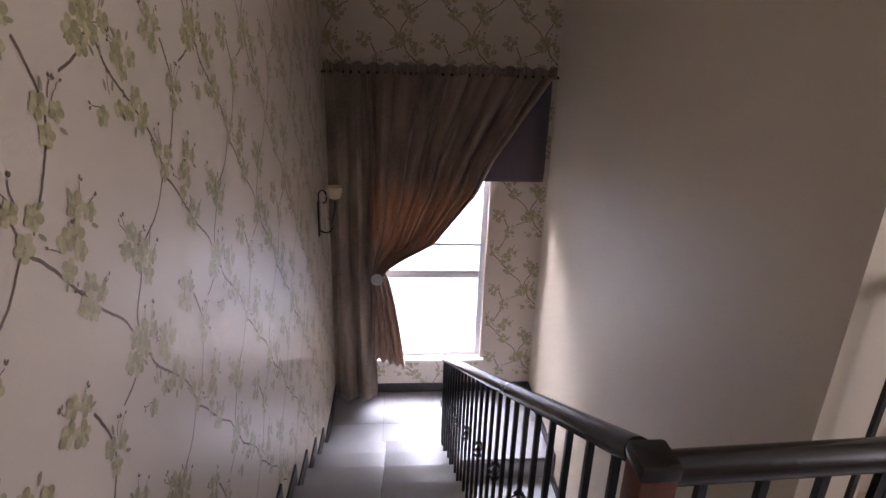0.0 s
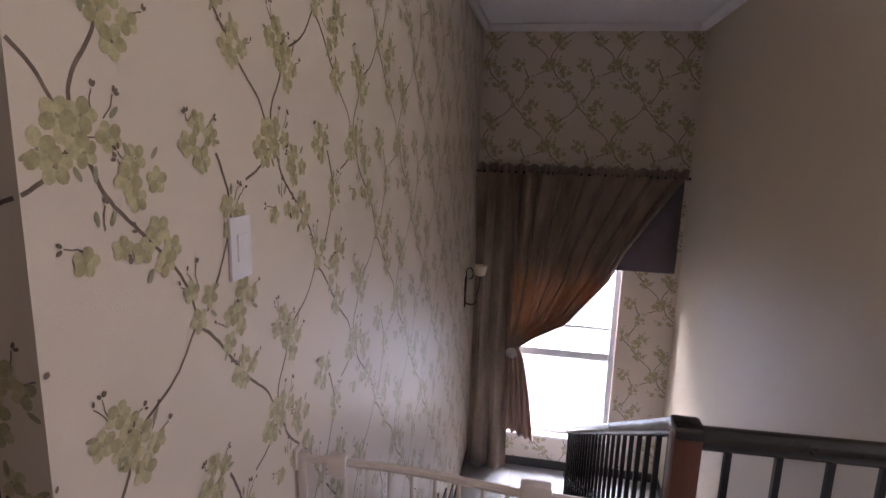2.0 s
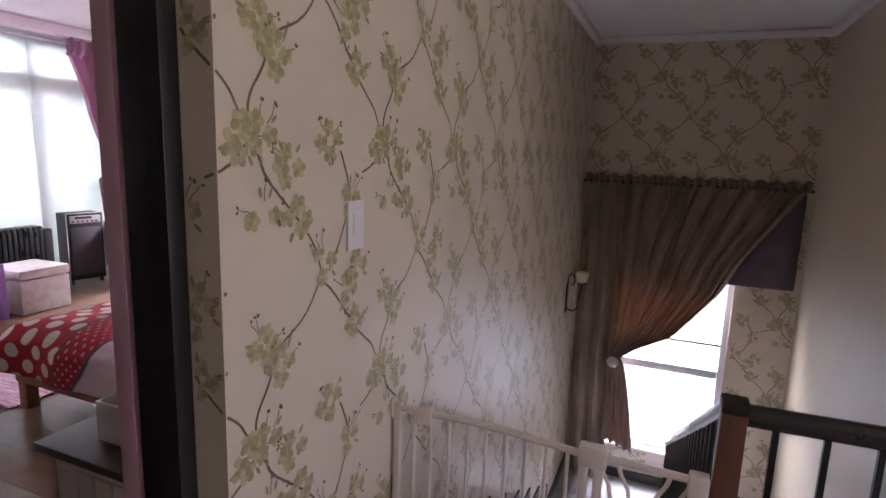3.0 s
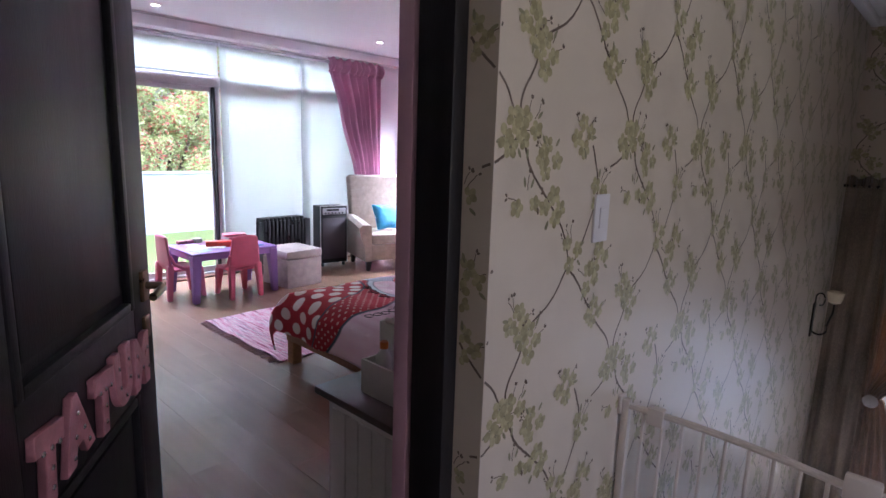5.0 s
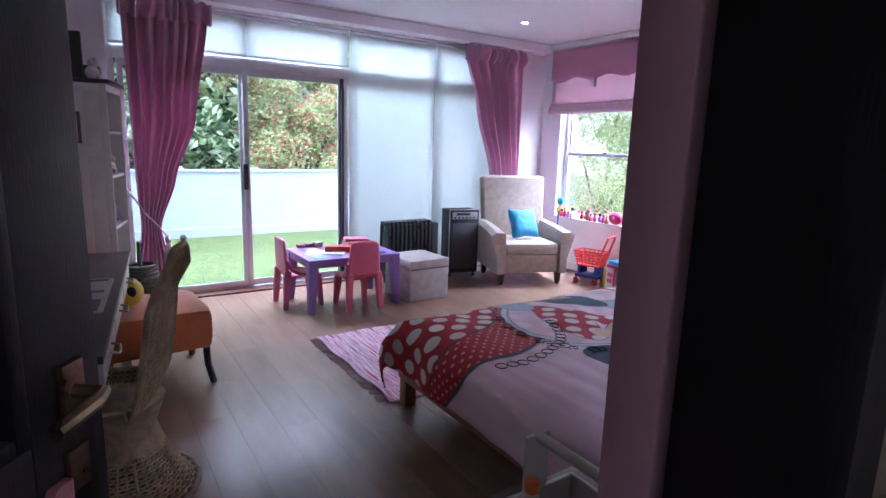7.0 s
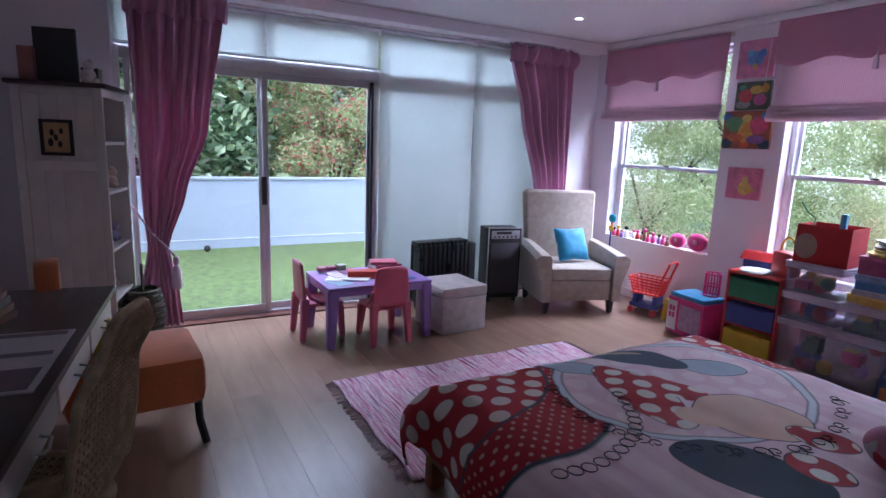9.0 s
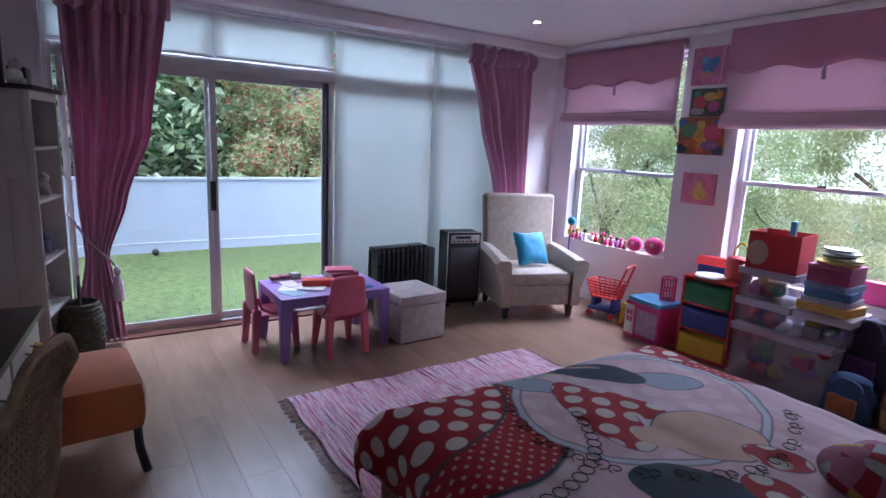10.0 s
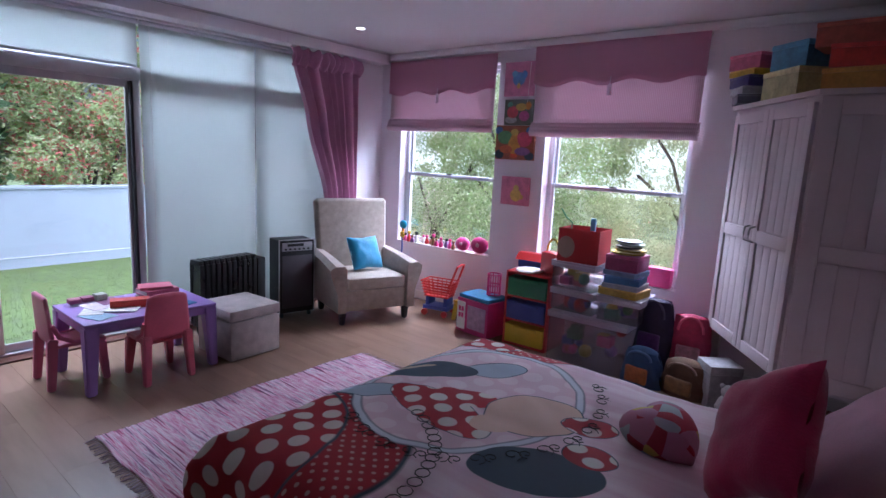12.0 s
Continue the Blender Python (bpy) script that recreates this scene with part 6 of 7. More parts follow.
bm = bmesh.new()
for dy, dz, w in ((0, 0.04, 0.025), (0.03, 0.07, 0.02), (0.05, 0.03, 0.02), (0.01, 0.10, 0.02), (0.06, 0.11, 0.018)):
    ball(bm, (CX1 + 0.0065, 0.005 + dy, 1.43 + dz), 1, 0.001, w * 0.6, w, 10, 6)
part("drawing", bm, M_DARKWOOD, fr, "dark painted marks")
TURN = pose(CX1, CY1, 0, 0, 0, -13) @ pose(-CX1, -CY1, 0)
bc.matrix_world = TURN
fr.matrix_world = TURN
rnd = random.Random(5)
TOYC = ((0.5, 0.16, 0.26), (0.6, 0.45, 0.5), (0.35, 0.05, 0.08), (0.55, 0.3, 0.4), (0.3, 0.3, 0.45), (0.6, 0.5, 0.4))


def soft_toy(x, y, z, s, col, label="small plush toy sitting on a shelf"):
    o = part("plush_toy", (lambda bm: [ball(bm, (0, 0, s * 0.5), s * 0.5, 1, 0.9, 1), ball(bm, (0, s * 0.1, s * 1.15), s * 0.36), ball(bm, (-s * 0.3, s * 0.1, s * 1.42), s * 0.14), ball(bm, (s * 0.3, s * 0.1, s * 1.42), s * 0.14), ball(bm, (-s * 0.4, s * 0.3, s * 0.2), s * 0.2), ball(bm, (s * 0.4, s * 0.3, s * 0.2), s * 0.2)] and bm)(bmesh.new()), mat("plush", col, 0.95, var=0.2, scale=30, fine=260, bump=0.5))
    o.matrix_world = (TURN if x < -5 else Matrix()) @ pose(x, y, z, 0, 0, rnd.uniform(-40, 40))
    return tagged(o, label, "soft toy", "plush toys")


for z in (0.12, 0.44, 0.78, 1.16):
    for k in range(3):
        soft_toy(-5.62 + 0.14 * k, 0.18 + rnd.uniform(-0.03, 0.03), z, rnd.uniform(0.085, 0.105), rnd.choice(TOYC))
soft_toy(-5.32, 0.20, CH + 0.029, 0.10, (0.55, 0.5, 0.5), "white plush toy on the bookcase top")
for x, y, a, b2, h, c, l in ((-5.5, -0.05, 0.2, 0.14, 0.22, (0.05, 0.05, 0.055), "dark box on the bookcase top"), (-5.36, 0.02, 0.03, 0.24, 0.33, (0.03, 0.03, 0.035), "dark framed panel leaning on the bookcase top"), (-5.3, -0.12, 0.08, 0.08, 0.2, (0.3, 0.12, 0.10), "red and white tin on the bookcase top"), (-5.58, 0.15, 0.12, 0.1, 0.12, (0.03, 0.03, 0.035), "small black case on the bookcase top")):
    o = part("storage_item", B(-a / 2, a / 2, -b2 / 2, b2 / 2, 0, h, bev=0.006), mat("item_surface", c, 0.4, var=0.2, bump=0.05))
    o.matrix_world = TURN @ pose(x, y, CH + 0.029, 0, 0, rnd.uniform(-12, 12))
    tagged(o, l, "box")
tote = part("blue_bag", (lambda bm: [ball(bm, (0, 0, 0.11), 0.13, 1.1, 0.8, 0.85)] and bm)(bmesh.new()), mat("blue_canvas", (0.05, 0.08, 0.19), 0.9, var=0.2, bump=0.3))
tote.matrix_world = pose(-3.25, 0.02, 0.0)
tagged(tote, "slumped blue fabric bag under the desk", "bag")
yb = thing("yellow_toy", "yellow toy ball with black markings on an orange chair", "toy", -4.10, 0.28, 0.471)
bm = bmesh.new()
ball(bm, (0, 0, 0.09), 0.09, 1, 1, 1)
part("body", bm, mat("yellow_plastic", (0.62, 0.42, 0.02), 0.45, bump=0.05), yb)
bm = bmesh.new()
ball(bm, (0.078, 0.02, 0.11), 0.026, 0.5, 1, 1.2)
part("marking", bm, M_RUBBER, yb)

bask = thing("woven_basket", "dark greenish woven basket beside the curtain", "basket", -5.58, 0.46, 0.0)
bask.scale = (1.0, 1.0, 1.25)
M_BASKET = mat("dark_rush", (0.075, 0.07, 0.045), 0.8, var=0.5, scale=30, fine=160, bump=0.4)
bm = bmesh.new()
for j in range(14):
    r_ = 0.10 + 0.035 * math.sin(math.pi * j / 14)
    tube(bm, [(r_ * (1 + 0.03 * (-1) ** (k + j)) * math.cos(2 * math.pi * k / 24), r_ * (1 + 0.03 * (-1) ** (k + j)) * math.sin(2 * math.pi * k / 24), 0.013 + 0.024 * j) for k in range(25)], 0.013, 5)
part("weave", bm, M_BASKET, bask)["kind"] = "stuff"
bm = bmesh.new()
tube(bm, [(0.095 * math.cos(q), 0, 0.33 + 0.15 * math.sin(q)) for q in [math.pi * k / 10 for k in range(11)]], 0.011, 7)
part("handle", bm, M_BASKET, bask, "arched rush handle")

# ---- corner wardrobe ----
M_WARD = mat("wardrobe_white", (0.56, 0.47, 0.49), 0.45, var=0.04, scale=5, bump=0.05)
ward = thing("corner_wardrobe", "white beadboard corner wardrobe with angled doors", "wardrobe")
WP = [(-2.12, 4.90), (-1.53, 4.05), (-0.775, 4.05), (-0.775, 5.07), (-2.12, 5.07)]
bm = bmesh.new()
prism(bm, WP, 0.46, 2.03)
part("body", bm, M_WARD, ward)
bm = bmesh.new()
prism(bm, [(-2.15, 4.88), (-1.545, 4.02), (-0.77, 4.02), (-0.77, 5.08), (-2.15, 5.08)], 2.031, 2.06)
part("cornice", bm, M_WARD, ward)
for x, y in ((-2.08, 4.98), (-1.50, 4.12), (-0.85, 4.12), (-0.85, 5.0)):
    part("leg", boxes((x - 0.03, x + 0.03, y - 0.03, y + 0.03, 0, 0.459), bev=0.004), M_WARD, ward)
ang = math.degrees(math.atan2(4.05 - 4.90, -1.53 + 2.12))
Lw = math.hypot(0.59, 0.85)
front = pose(-2.12, 4.90, 0, 0, 0, ang)


def door_leaf(x0, x1, knob):
    bm = B(x0, x1, -0.0085, -0.001, 0.48, 2.0)
    bmesh.ops.transform(bm, matrix=front, verts=bm.verts)
    d = part("door", bm, M_WARD, ward)
    for nm, a in (("stile", (x0, x0 + 0.06, 0.48, 2.0)), ("stile", (x1 - 0.06, x1, 0.48, 2.0)), ("rail", (x0 + 0.0605, x1 - 0.0605, 0.48, 0.549)), ("rail", (x0 + 0.0605, x1 - 0.0605, 1.931, 2.0)), ("rail", (x0 + 0.0605, x1 - 0.0605, 1.181, 1.259))):
        bm = B(a[0], a[1], -0.024, -0.009, a[2], a[3], bev=0.003)
        bmesh.ops.transform(bm, matrix=front, verts=bm.verts)
        part(nm, bm, M_WARD, d)
    n = 4
    w = (x1 - x0 - 0.122) / n
    for z0, z1 in ((0.55, 1.18), (1.26, 1.93)):
        for k in range(n):
            bm = B(x0 + 0.061 + w * k + 0.002, x0 + 0.061 + w * (k + 1) - 0.002, -0.0145, -0.009, z0, z1, bev=0.0015)
            bmesh.ops.transform(bm, matrix=front, verts=bm.verts)
            part("board", bm, M_WARD, d)
    bm = bmesh.new()
    tube(bm, [(knob, -0.024, 1.18), (knob, -0.055, 1.19), (knob, -0.06, 1.23), (knob, -0.055, 1.27), (knob, -0.024, 1.28)], 0.007, 8)
    bmesh.ops.transform(bm, matrix=front, verts=bm.verts)
    part("handle", bm, mat("pewter_handle", (0.35, 0.32, 0.31), 0.35, 0.8, bump=0.05), d, "pewter bow handle")


door_leaf(0.03, Lw / 2 - 0.003, Lw / 2 - 0.035)
door_leaf(Lw / 2 + 0.003, Lw - 0.03, Lw / 2 + 0.035)
side = part("side_panel", B(-1.52, -0.78, 4.0455, 4.049, 0.47, 2.02), M_WARD, ward)
for nm, a in (("stile", (-1.52, -1.44, 0.47, 2.02)), ("stile", (-0.86, -0.78, 0.47, 2.02)), ("rail", (-1.4395, -0.8605, 0.47, 0.549)), ("rail", (-1.4395, -0.8605, 1.931, 2.02)), ("rail", (-1.4395, -0.8605, 1.161, 1.249))):
    part(nm, B(a[0], a[1], 4.034, 4.045, a[2], a[3], bev=0.003), M_WARD, side)
for z0, z1 in ((0.55, 1.16), (1.25, 1.93)):
    for k in range(6):
        part("board", B(-1.44 + 0.0967 * k + 0.002, -1.44 + 0.0967 * (k + 1) - 0.002, 4.040, 4.045, z0, z1, bev=0.0015), M_WARD, side)


def carton(x, y, z, a, b2, h, rz, col, label, cat="box", name="toy_box"):
    o = thing(name, label, cat, x, y, z, rz)
    part("body", B(-a / 2, a / 2, -b2 / 2, b2 / 2, 0, h * 0.8, bev=0.004), mat("printed_card", col, 0.5, var=0.3, scale=16, fine=60, bump=0.05), o)
    part("lid", B(-a / 2 - 0.003, a / 2 + 0.003, -b2 / 2 - 0.003, b2 / 2 + 0.003, h * 0.8 + 0.0005, h, bev=0.004), mat("printed_card_lid", tuple(min(1, c * 1.3 + 0.02) for c in col), 0.45, var=0.3, scale=20, bump=0.05), o)
    return o


WT = 2.061
for k, (h, c, l) in enumerate(((0.06, (0.05, 0.05, 0.07), "dark game box on the wardrobe"), (0.05, (0.3, 0.3, 0.32), "grey book on the wardrobe"), (0.07, (0.06, 0.05, 0.2), "dark blue game box on the wardrobe"), (0.04, (0.6, 0.4, 0.04), "yellow flat box on the wardrobe"), (0.10, (0.5, 0.12, 0.2), "pink box on the wardrobe"))):
    carton(-2.02, 4.82, WT + (0, 0.061, 0.112, 0.183, 0.224)[k], 0.22, 0.26, h, 20 + 9 * k, c, l)
carton(-1.70, 4.56, WT, 0.36, 0.30, 0.17, -50, (0.45, 0.42, 0.2), "clear topped toy box on the wardrobe")
carton(-1.72, 4.58, WT + 0.171, 0.28, 0.22, 0.16, -40, (0.08, 0.25, 0.4), "blue toy box on the wardrobe")
carton(-1.30, 4.38, WT, 0.50, 0.38, 0.13, -8, (0.45, 0.22, 0.04), "orange and green game box on the wardrobe")
carton(-1.30, 4.40, WT + 0.131, 0.52, 0.38, 0.12, 4, (0.5, 0.04, 0.03), "wide red game box on the wardrobe")
carton(-1.32, 4.42, WT + 0.252, 0.60, 0.34, 0.13, -6, (0.35, 0.08, 0.05), "dark red game box on the wardrobe")
carton(-1.00, 4.45, WT, 0.30, 0.36, 0.2, 3, (0.08, 0.2, 0.06), "green toy box on the wardrobe")
for x, y, s, c, l in ((-1.85, 4.48, 0.13, (0.62, 0.6, 0.62), "white plush toy under the wardrobe"), (-1.68, 4.28, 0.11, (0.10, 0.05, 0.12), "dark plush toy under the wardrobe"), (-1.55, 4.20, 0.10, (0.45, 0.2, 0.28), "pink plush toy under the wardrobe")):
    soft_toy(x, y, 0.0, s, c, l)
carton(-1.95, 4.62, 0, 0.2, 0.22, 0.3, -50, (0.30, 0.28, 0.30), "white toy house with dark windows under a wardrobe")

# ---- toys along the window wall ----
M_REDPL = mat("red_plastic", (0.52, 0.03, 0.03), 0.35, var=0.1, bump=0.03)
M_BLUEPL = mat("blue_plastic", (0.04, 0.07, 0.30), 0.35, var=0.1, bump=0.03)
M_GREENPL = mat("green_plastic", (0.02, 0.20, 0.09), 0.35, var=0.1, bump=0.03)
M_YELLOWPL = mat("yellow_toy_plastic", (0.60, 0.40, 0.02), 0.35, var=0.1, bump=0.03)
M_HOTPINK = mat("hot_pink_plastic", (0.62, 0.05, 0.22), 0.35, var=0.15, bump=0.03)
dr = thing("drawer_tower", "red plastic drawer tower with green blue and yellow drawers", "drawers", -3.52, 4.76, 0, 3)
part("frame", boxes((-0.21, -0.19, -0.19, 0.19, 0, 0.66), (0.19, 0.21, -0.19, 0.19, 0, 0.66), (-0.19, 0.19, -0.19, 0.19, 0.64, 0.66), (-0.19, 0.19, 0.17, 0.19, 0, 0.64), (-0.19, 0.19, -0.19, 0.17, 0, 0.02), (-0.19, 0.19, -0.19, 0.17, 0.22, 0.235), (-0.19, 0.19, -0.19, 0.17, 0.43, 0.445), bev=0.004), M_REDPL, dr)
for z, mm, l in ((0.022, M_YELLOWPL, "yellow drawer"), (0.237, M_BLUEPL, "blue drawer"), (0.447, M_GREENPL, "green drawer")):
    bm = bmesh.new()
    box(bm, -0.187, 0.187, -0.196, 0.16, z, z + 0.165, bev=0.012)
    box(bm, -0.12, 0.12, -0.215, -0.196, z + 0.135, z + 0.16, bev=0.006)
    part("drawer", bm, mm, dr, l)
rc = thing("red_toy_case", "red plastic toy case on a drawer tower", "toy", -3.62, 4.86, 0.661, 8)
part("body", B(-0.13, 0.13, -0.08, 0.08, 0, 0.07, bev=0.01), M_BLUEPL, rc)
bm = bmesh.new()
prism(bm, [(-0.15, -0.10), (0.15, -0.10), (0.15, 0.10), (-0.15, 0.10)], 0.071, 0.13)
for v in bm.verts:
    if v.co.z > 0.1:
        v.co.y *= 0.35
part("roof", bm, M_REDPL, rc)
hb = thing("toy_handbag", "red toy handbag with yellow handle", "toy", -3.38, 4.74, 0.661, -15)
part("body", B(-0.09, 0.09, -0.06, 0.06, 0, 0.19, bev=0.03), M_REDPL, hb)
bm = bmesh.new()
tube(bm, [(0.07 * math.cos(a), 0, 0.18 + 0.12 * math.sin(a)) for a in [math.pi * k / 8 for k in range(9)]], 0.009, 8)
part("handle", bm, M_YELLOWPL, hb)
bm = bmesh.new()
lathe(bm, [(0.10, 0), (0.12, 0.01), (0.11, 0.022), (0.03, 0.026)])
wp_ = part("white_plate", bm, M_GLOSSWHITE)
wp_.matrix_world = pose(-3.55, 4.66, 0.661)
tagged(wp_, "white plastic plate on a drawer tower", "plate")

M_TUB, t, b = nodes_of("clear_tub_plastic", 0.25)
b.inputs["Base Color"].default_value = (0.40, 0.38, 0.45, 1)
ta, mx = t.nodes.new("ShaderNodeBsdfTransparent"), t.nodes.new("ShaderNodeMixShader")
mx.inputs[0].default_value = 0.78
t.links.new(b.outputs[0], mx.inputs[1]), t.links.new(ta.outputs[0], mx.inputs[2]), t.links.new(mx.outputs[0], t.nodes["Material Output"].inputs[0])
M_TUBLID = mat("frosted_lid", (0.40, 0.355, 0.43), 0.35, var=0.08, bump=0.03)


def tub(x, y, z, a, b2, h, rz, label, fill, lid=None):
    o = thing("storage_tub", label, "storage tub", x, y, z, rz, group="clear storage tubs")
    bm = bmesh.new()
    t_ = 0.004
    for q in ((-a / 2, a / 2, -b2 / 2, -b2 / 2 + t_, 0, h), (-a / 2, a / 2, b2 / 2 - t_, b2 / 2, 0, h), (-a / 2, -a / 2 + t_, -b2 / 2 + t_, b2 / 2 - t_, 0, h), (a / 2 - t_, a / 2, -b2 / 2 + t_, b2 / 2 - t_, 0, h), (-a / 2 + t_, a / 2 - t_, -b2 / 2 + t_, b2 / 2 - t_, 0, t_)):
        box(bm, *q)
    part("tub_wall", bm, M_TUB, o)
    part("rim", boxes((-a / 2 - 0.012, a / 2 + 0.012, -b2 / 2 - 0.012, -b2 / 2 - 0.001, h - 0.03, h), (-a / 2 - 0.012, a / 2 + 0.012, b2 / 2 + 0.001, b2 / 2 + 0.012, h - 0.03, h), (-a / 2 - 0.012, -a / 2 - 0.001, -b2 / 2, b2 / 2, h - 0.03, h), (a / 2 + 0.001, a / 2 + 0.012, -b2 / 2, b2 / 2, h - 0.03, h), bev=0.003), M_TUBLID, o)
    part("lid", B(-a / 2 - 0.014, a / 2 + 0.014, -b2 / 2 - 0.014, b2 / 2 + 0.014, h + 0.001, h + 0.02, bev=0.006), lid or M_TUBLID, o, "frosted plastic lid")
    r = random.Random(int(x * 100) + int(z * 50))
    for k in range(fill):
        bm = bmesh.new()
        s = r.uniform(0.035, 0.06)
        (ball if k % 2 else lambda bm, c, s: box(bm, c[0] - s, c[0] + s, c[1] - s, c[1] + s, c[2] - s * 0.7, c[2] + s * 0.7, bev=0.006))(bm, (r.uniform(-a / 2 + 0.07, a / 2 - 0.07), r.uniform(-b2 / 2 + 0.07, 0.0), 0.045 + r.uniform(0, max(0.01, h - 0.12))), s)
        part("toy_inside", bm, r.choice((M_REDPL, M_YELLOWPL, M_HOTPINK, M_BLUEPL, M_LILAC, M_GREENPL)), o)
    return o


tub(-2.93, 4.74, 0, 0.64, 0.44, 0.395, 2, "large clear storage tub full of toys", 12)
tub(-3.09, 4.75, 0.417, 0.36, 0.36, 0.16, 0, "clear storage tub with colourful toys", 8)
tub(-2.71, 4.75, 0.417, 0.32, 0.36, 0.17, 3, "clear storage tub with toys under boxes", 7)
tub(-3.10, 4.76, 0.599, 0.37, 0.34, 0.20, -3, "clear tub with pink lid holding toys", 8)
rb = thing("red_fabric_box", "red fabric toy box stuffed with toys", "storage box", -3.10, 4.74, 0.821, 6)
M_FELT = mat("red_felt", (0.42, 0.03, 0.035), 0.85, var=0.15, fine=200, bump=0.3)
for q in ((-0.17, 0.17, -0.15, -0.145, 0, 0.27), (-0.17, 0.17, 0.145, 0.15, 0, 0.27), (-0.17, -0.165, -0.145, 0.145, 0, 0.27), (0.165, 0.17, -0.145, 0.145, 0, 0.27), (-0.165, 0.165, -0.145, 0.145, 0, 0.005)):
    part("panel", boxes(q), M_FELT, rb)
bm = bmesh.new()
ball(bm, (-0.10, -0.151, 0.12), 0.075, 1, 0.05, 1.2)
part("badge", bm, mat("tan_felt", (0.40, 0.28, 0.22), 0.85, bump=0.2), rb)
bm = bmesh.new()
tube(bm, [(-0.12, -0.05, 0.1), (-0.10, -0.05, 0.31), (-0.15, -0.06, 0.35), (-0.20, -0.06, 0.42)], 0.006, 6)
part("toy_stem", bm, M_GREENPL, rb)
part("toy_block", B(0.05, 0.09, -0.05, -0.01, 0.02, 0.36, bev=0.01), mat("sky_plastic", (0.05, 0.3, 0.5), 0.35, bump=0), rb)
z = 0.611
for k, (h, c, a) in enumerate(((0.06, (0.5, 0.32, 0.05), 0.31), (0.04, (0.35, 0.35, 0.4), 0.28), (0.06, (0.05, 0.16, 0.35), 0.27), (0.04, (0.2, 0.3, 0.45), 0.26), (0.12, (0.30, 0.05, 0.14), 0.25))):
    carton(-2.72, 4.72, z, a, 0.26, h, 6 * (k % 3) - 5, c, ("yellow boxed game on a storage tub", "grey boxed puzzle in a stack", "blue boxed game in a stack", "pale blue boxed puzzle in a stack", "magenta toy box on boxed games")[k])
    z += h + 0.001
for k, (r, c) in enumerate(((0.13, (0.6, 0.42, 0.03)), (0.12, (0.5, 0.36, 0.04)), (0.10, (0.05, 0.05, 0.05)), (0.10, (0.45, 0.55, 0.5)), (0.095, (0.5, 0.58, 0.55)))):
    bm = bmesh.new()
    lathe(bm, [(r * 0.6, 0), (r * 0.95, 0.008), (r, 0.02), (r * 0.9, 0.021), (r * 0.5, 0.012)])
    o = part("toy_plate", bm, mat("toy_plate_plastic", c, 0.35, bump=0))
    o.matrix_world = pose(-2.72 + 0.02 * (k % 2), 4.72, z + 0.0215 * k)
    tagged(o, "stacked round plastic toy plate", "plate", "toy plates")
ph = thing("pink_lunchbox", "hot pink rounded toy box on the window sill", "toy box", -2.60, YW + 0.05, W2[2] + 0.0085)
part("body", B(-0.10, 0.10, -0.045, 0.045, 0, 0.17, bev=0.03), M_HOTPINK, ph)
pb2 = thing("purple_basket", "small purple toy basket with hoop handle", "toy", -2.79, YW + 0.04, W2[2] + 0.0085)
part("body", B(-0.07, 0.07, -0.04, 0.04, 0, 0.14, bev=0.012), M_LILAC, pb2)
bm = bmesh.new()
tube(bm, [(0.055 * math.cos(a), 0, 0.135 + 0.08 * math.sin(a)) for a in [math.pi * k / 8 for k in range(9)]], 0.009, 8)
part("handle", bm, M_LILAC, pb2)


def sack(name, x, y, a, b2, h, col, label, cat, flap=None):
    o = thing(name, label, cat, x, y, 0, rnd.uniform(-15, 15))
    bm = bmesh.new()
    sheet(bm, lambda u, v: (a / 2 * math.cos(6.2832 * u) * (1 - 0.25 * v * v) + 0.012 * math.sin(u * 40 + v * 9), b2 / 2 * math.sin(6.2832 * u) * (1 - 0.35 * v * v), 0.003 + h * v), 40, 14)
    ball(bm, (0, 0, h * 0.96), 1, a * 0.37, b2 * 0.32, 0.04)
    part("body", bm, mat("bag_cloth", col, 0.8, var=0.3, scale=14, fine=180, bump=0.3), o)
    if flap:
        bm = bmesh.new()
        box(bm, -a * 0.28, a * 0.28, -b2 * 0.53, -b2 * 0.38, h * 0.14, h * 0.60, bev=0.015, seg=3)
        part("pocket", bm, mat("bag_pocket", flap, 0.7, var=0.35, scale=22, bump=0.2), o)
        bm = bmesh.new()
        tube(bm, [(a * 0.3 * math.cos(q), -b2 * 0.3, h * 0.8 + h * 0.22 * math.sin(q)) for q in [math.pi * k / 8 for k in range(9)]], 0.01, 8)
        part("strap", bm, mat("bag_strap", tuple(min(1, c * 1.5 + 0.05) for c in col), 0.7, bump=0.1), o)
    return o


sack("backpack", -2.48, 4.80, 0.30, 0.22, 0.60, (0.035, 0.025, 0.06), "dark purple school backpack against the wall", "backpack", (0.10, 0.03, 0.14))
sack("blue_bucket_bag", -2.46, 4.56, 0.30, 0.22, 0.26, (0.03, 0.07, 0.16), "dark blue fabric tote with orange lining", "bag", (0.35, 0.12, 0.04))
sack("pink_rucksack", -2.22, 4.84, 0.30, 0.18, 0.52, (0.45, 0.04, 0.10), "pink toy rucksack with bright patches", "backpack", (0.55, 0.25, 0.3))
sack("brown_basket_bag", -2.16, 4.60, 0.34, 0.24, 0.24, (0.14, 0.075, 0.045), "brown bag of soft toys on the floor", "bag", (0.22, 0.12, 0.05))

dh = thing("doll_house", "pink toy dolls house with white door panel", "toy house", -4.02, 4.66, 0, -6)
part("house_body", B(-0.19, 0.19, -0.15, 0.15, 0, 0.32, bev=0.01), M_HOTPINK, dh)
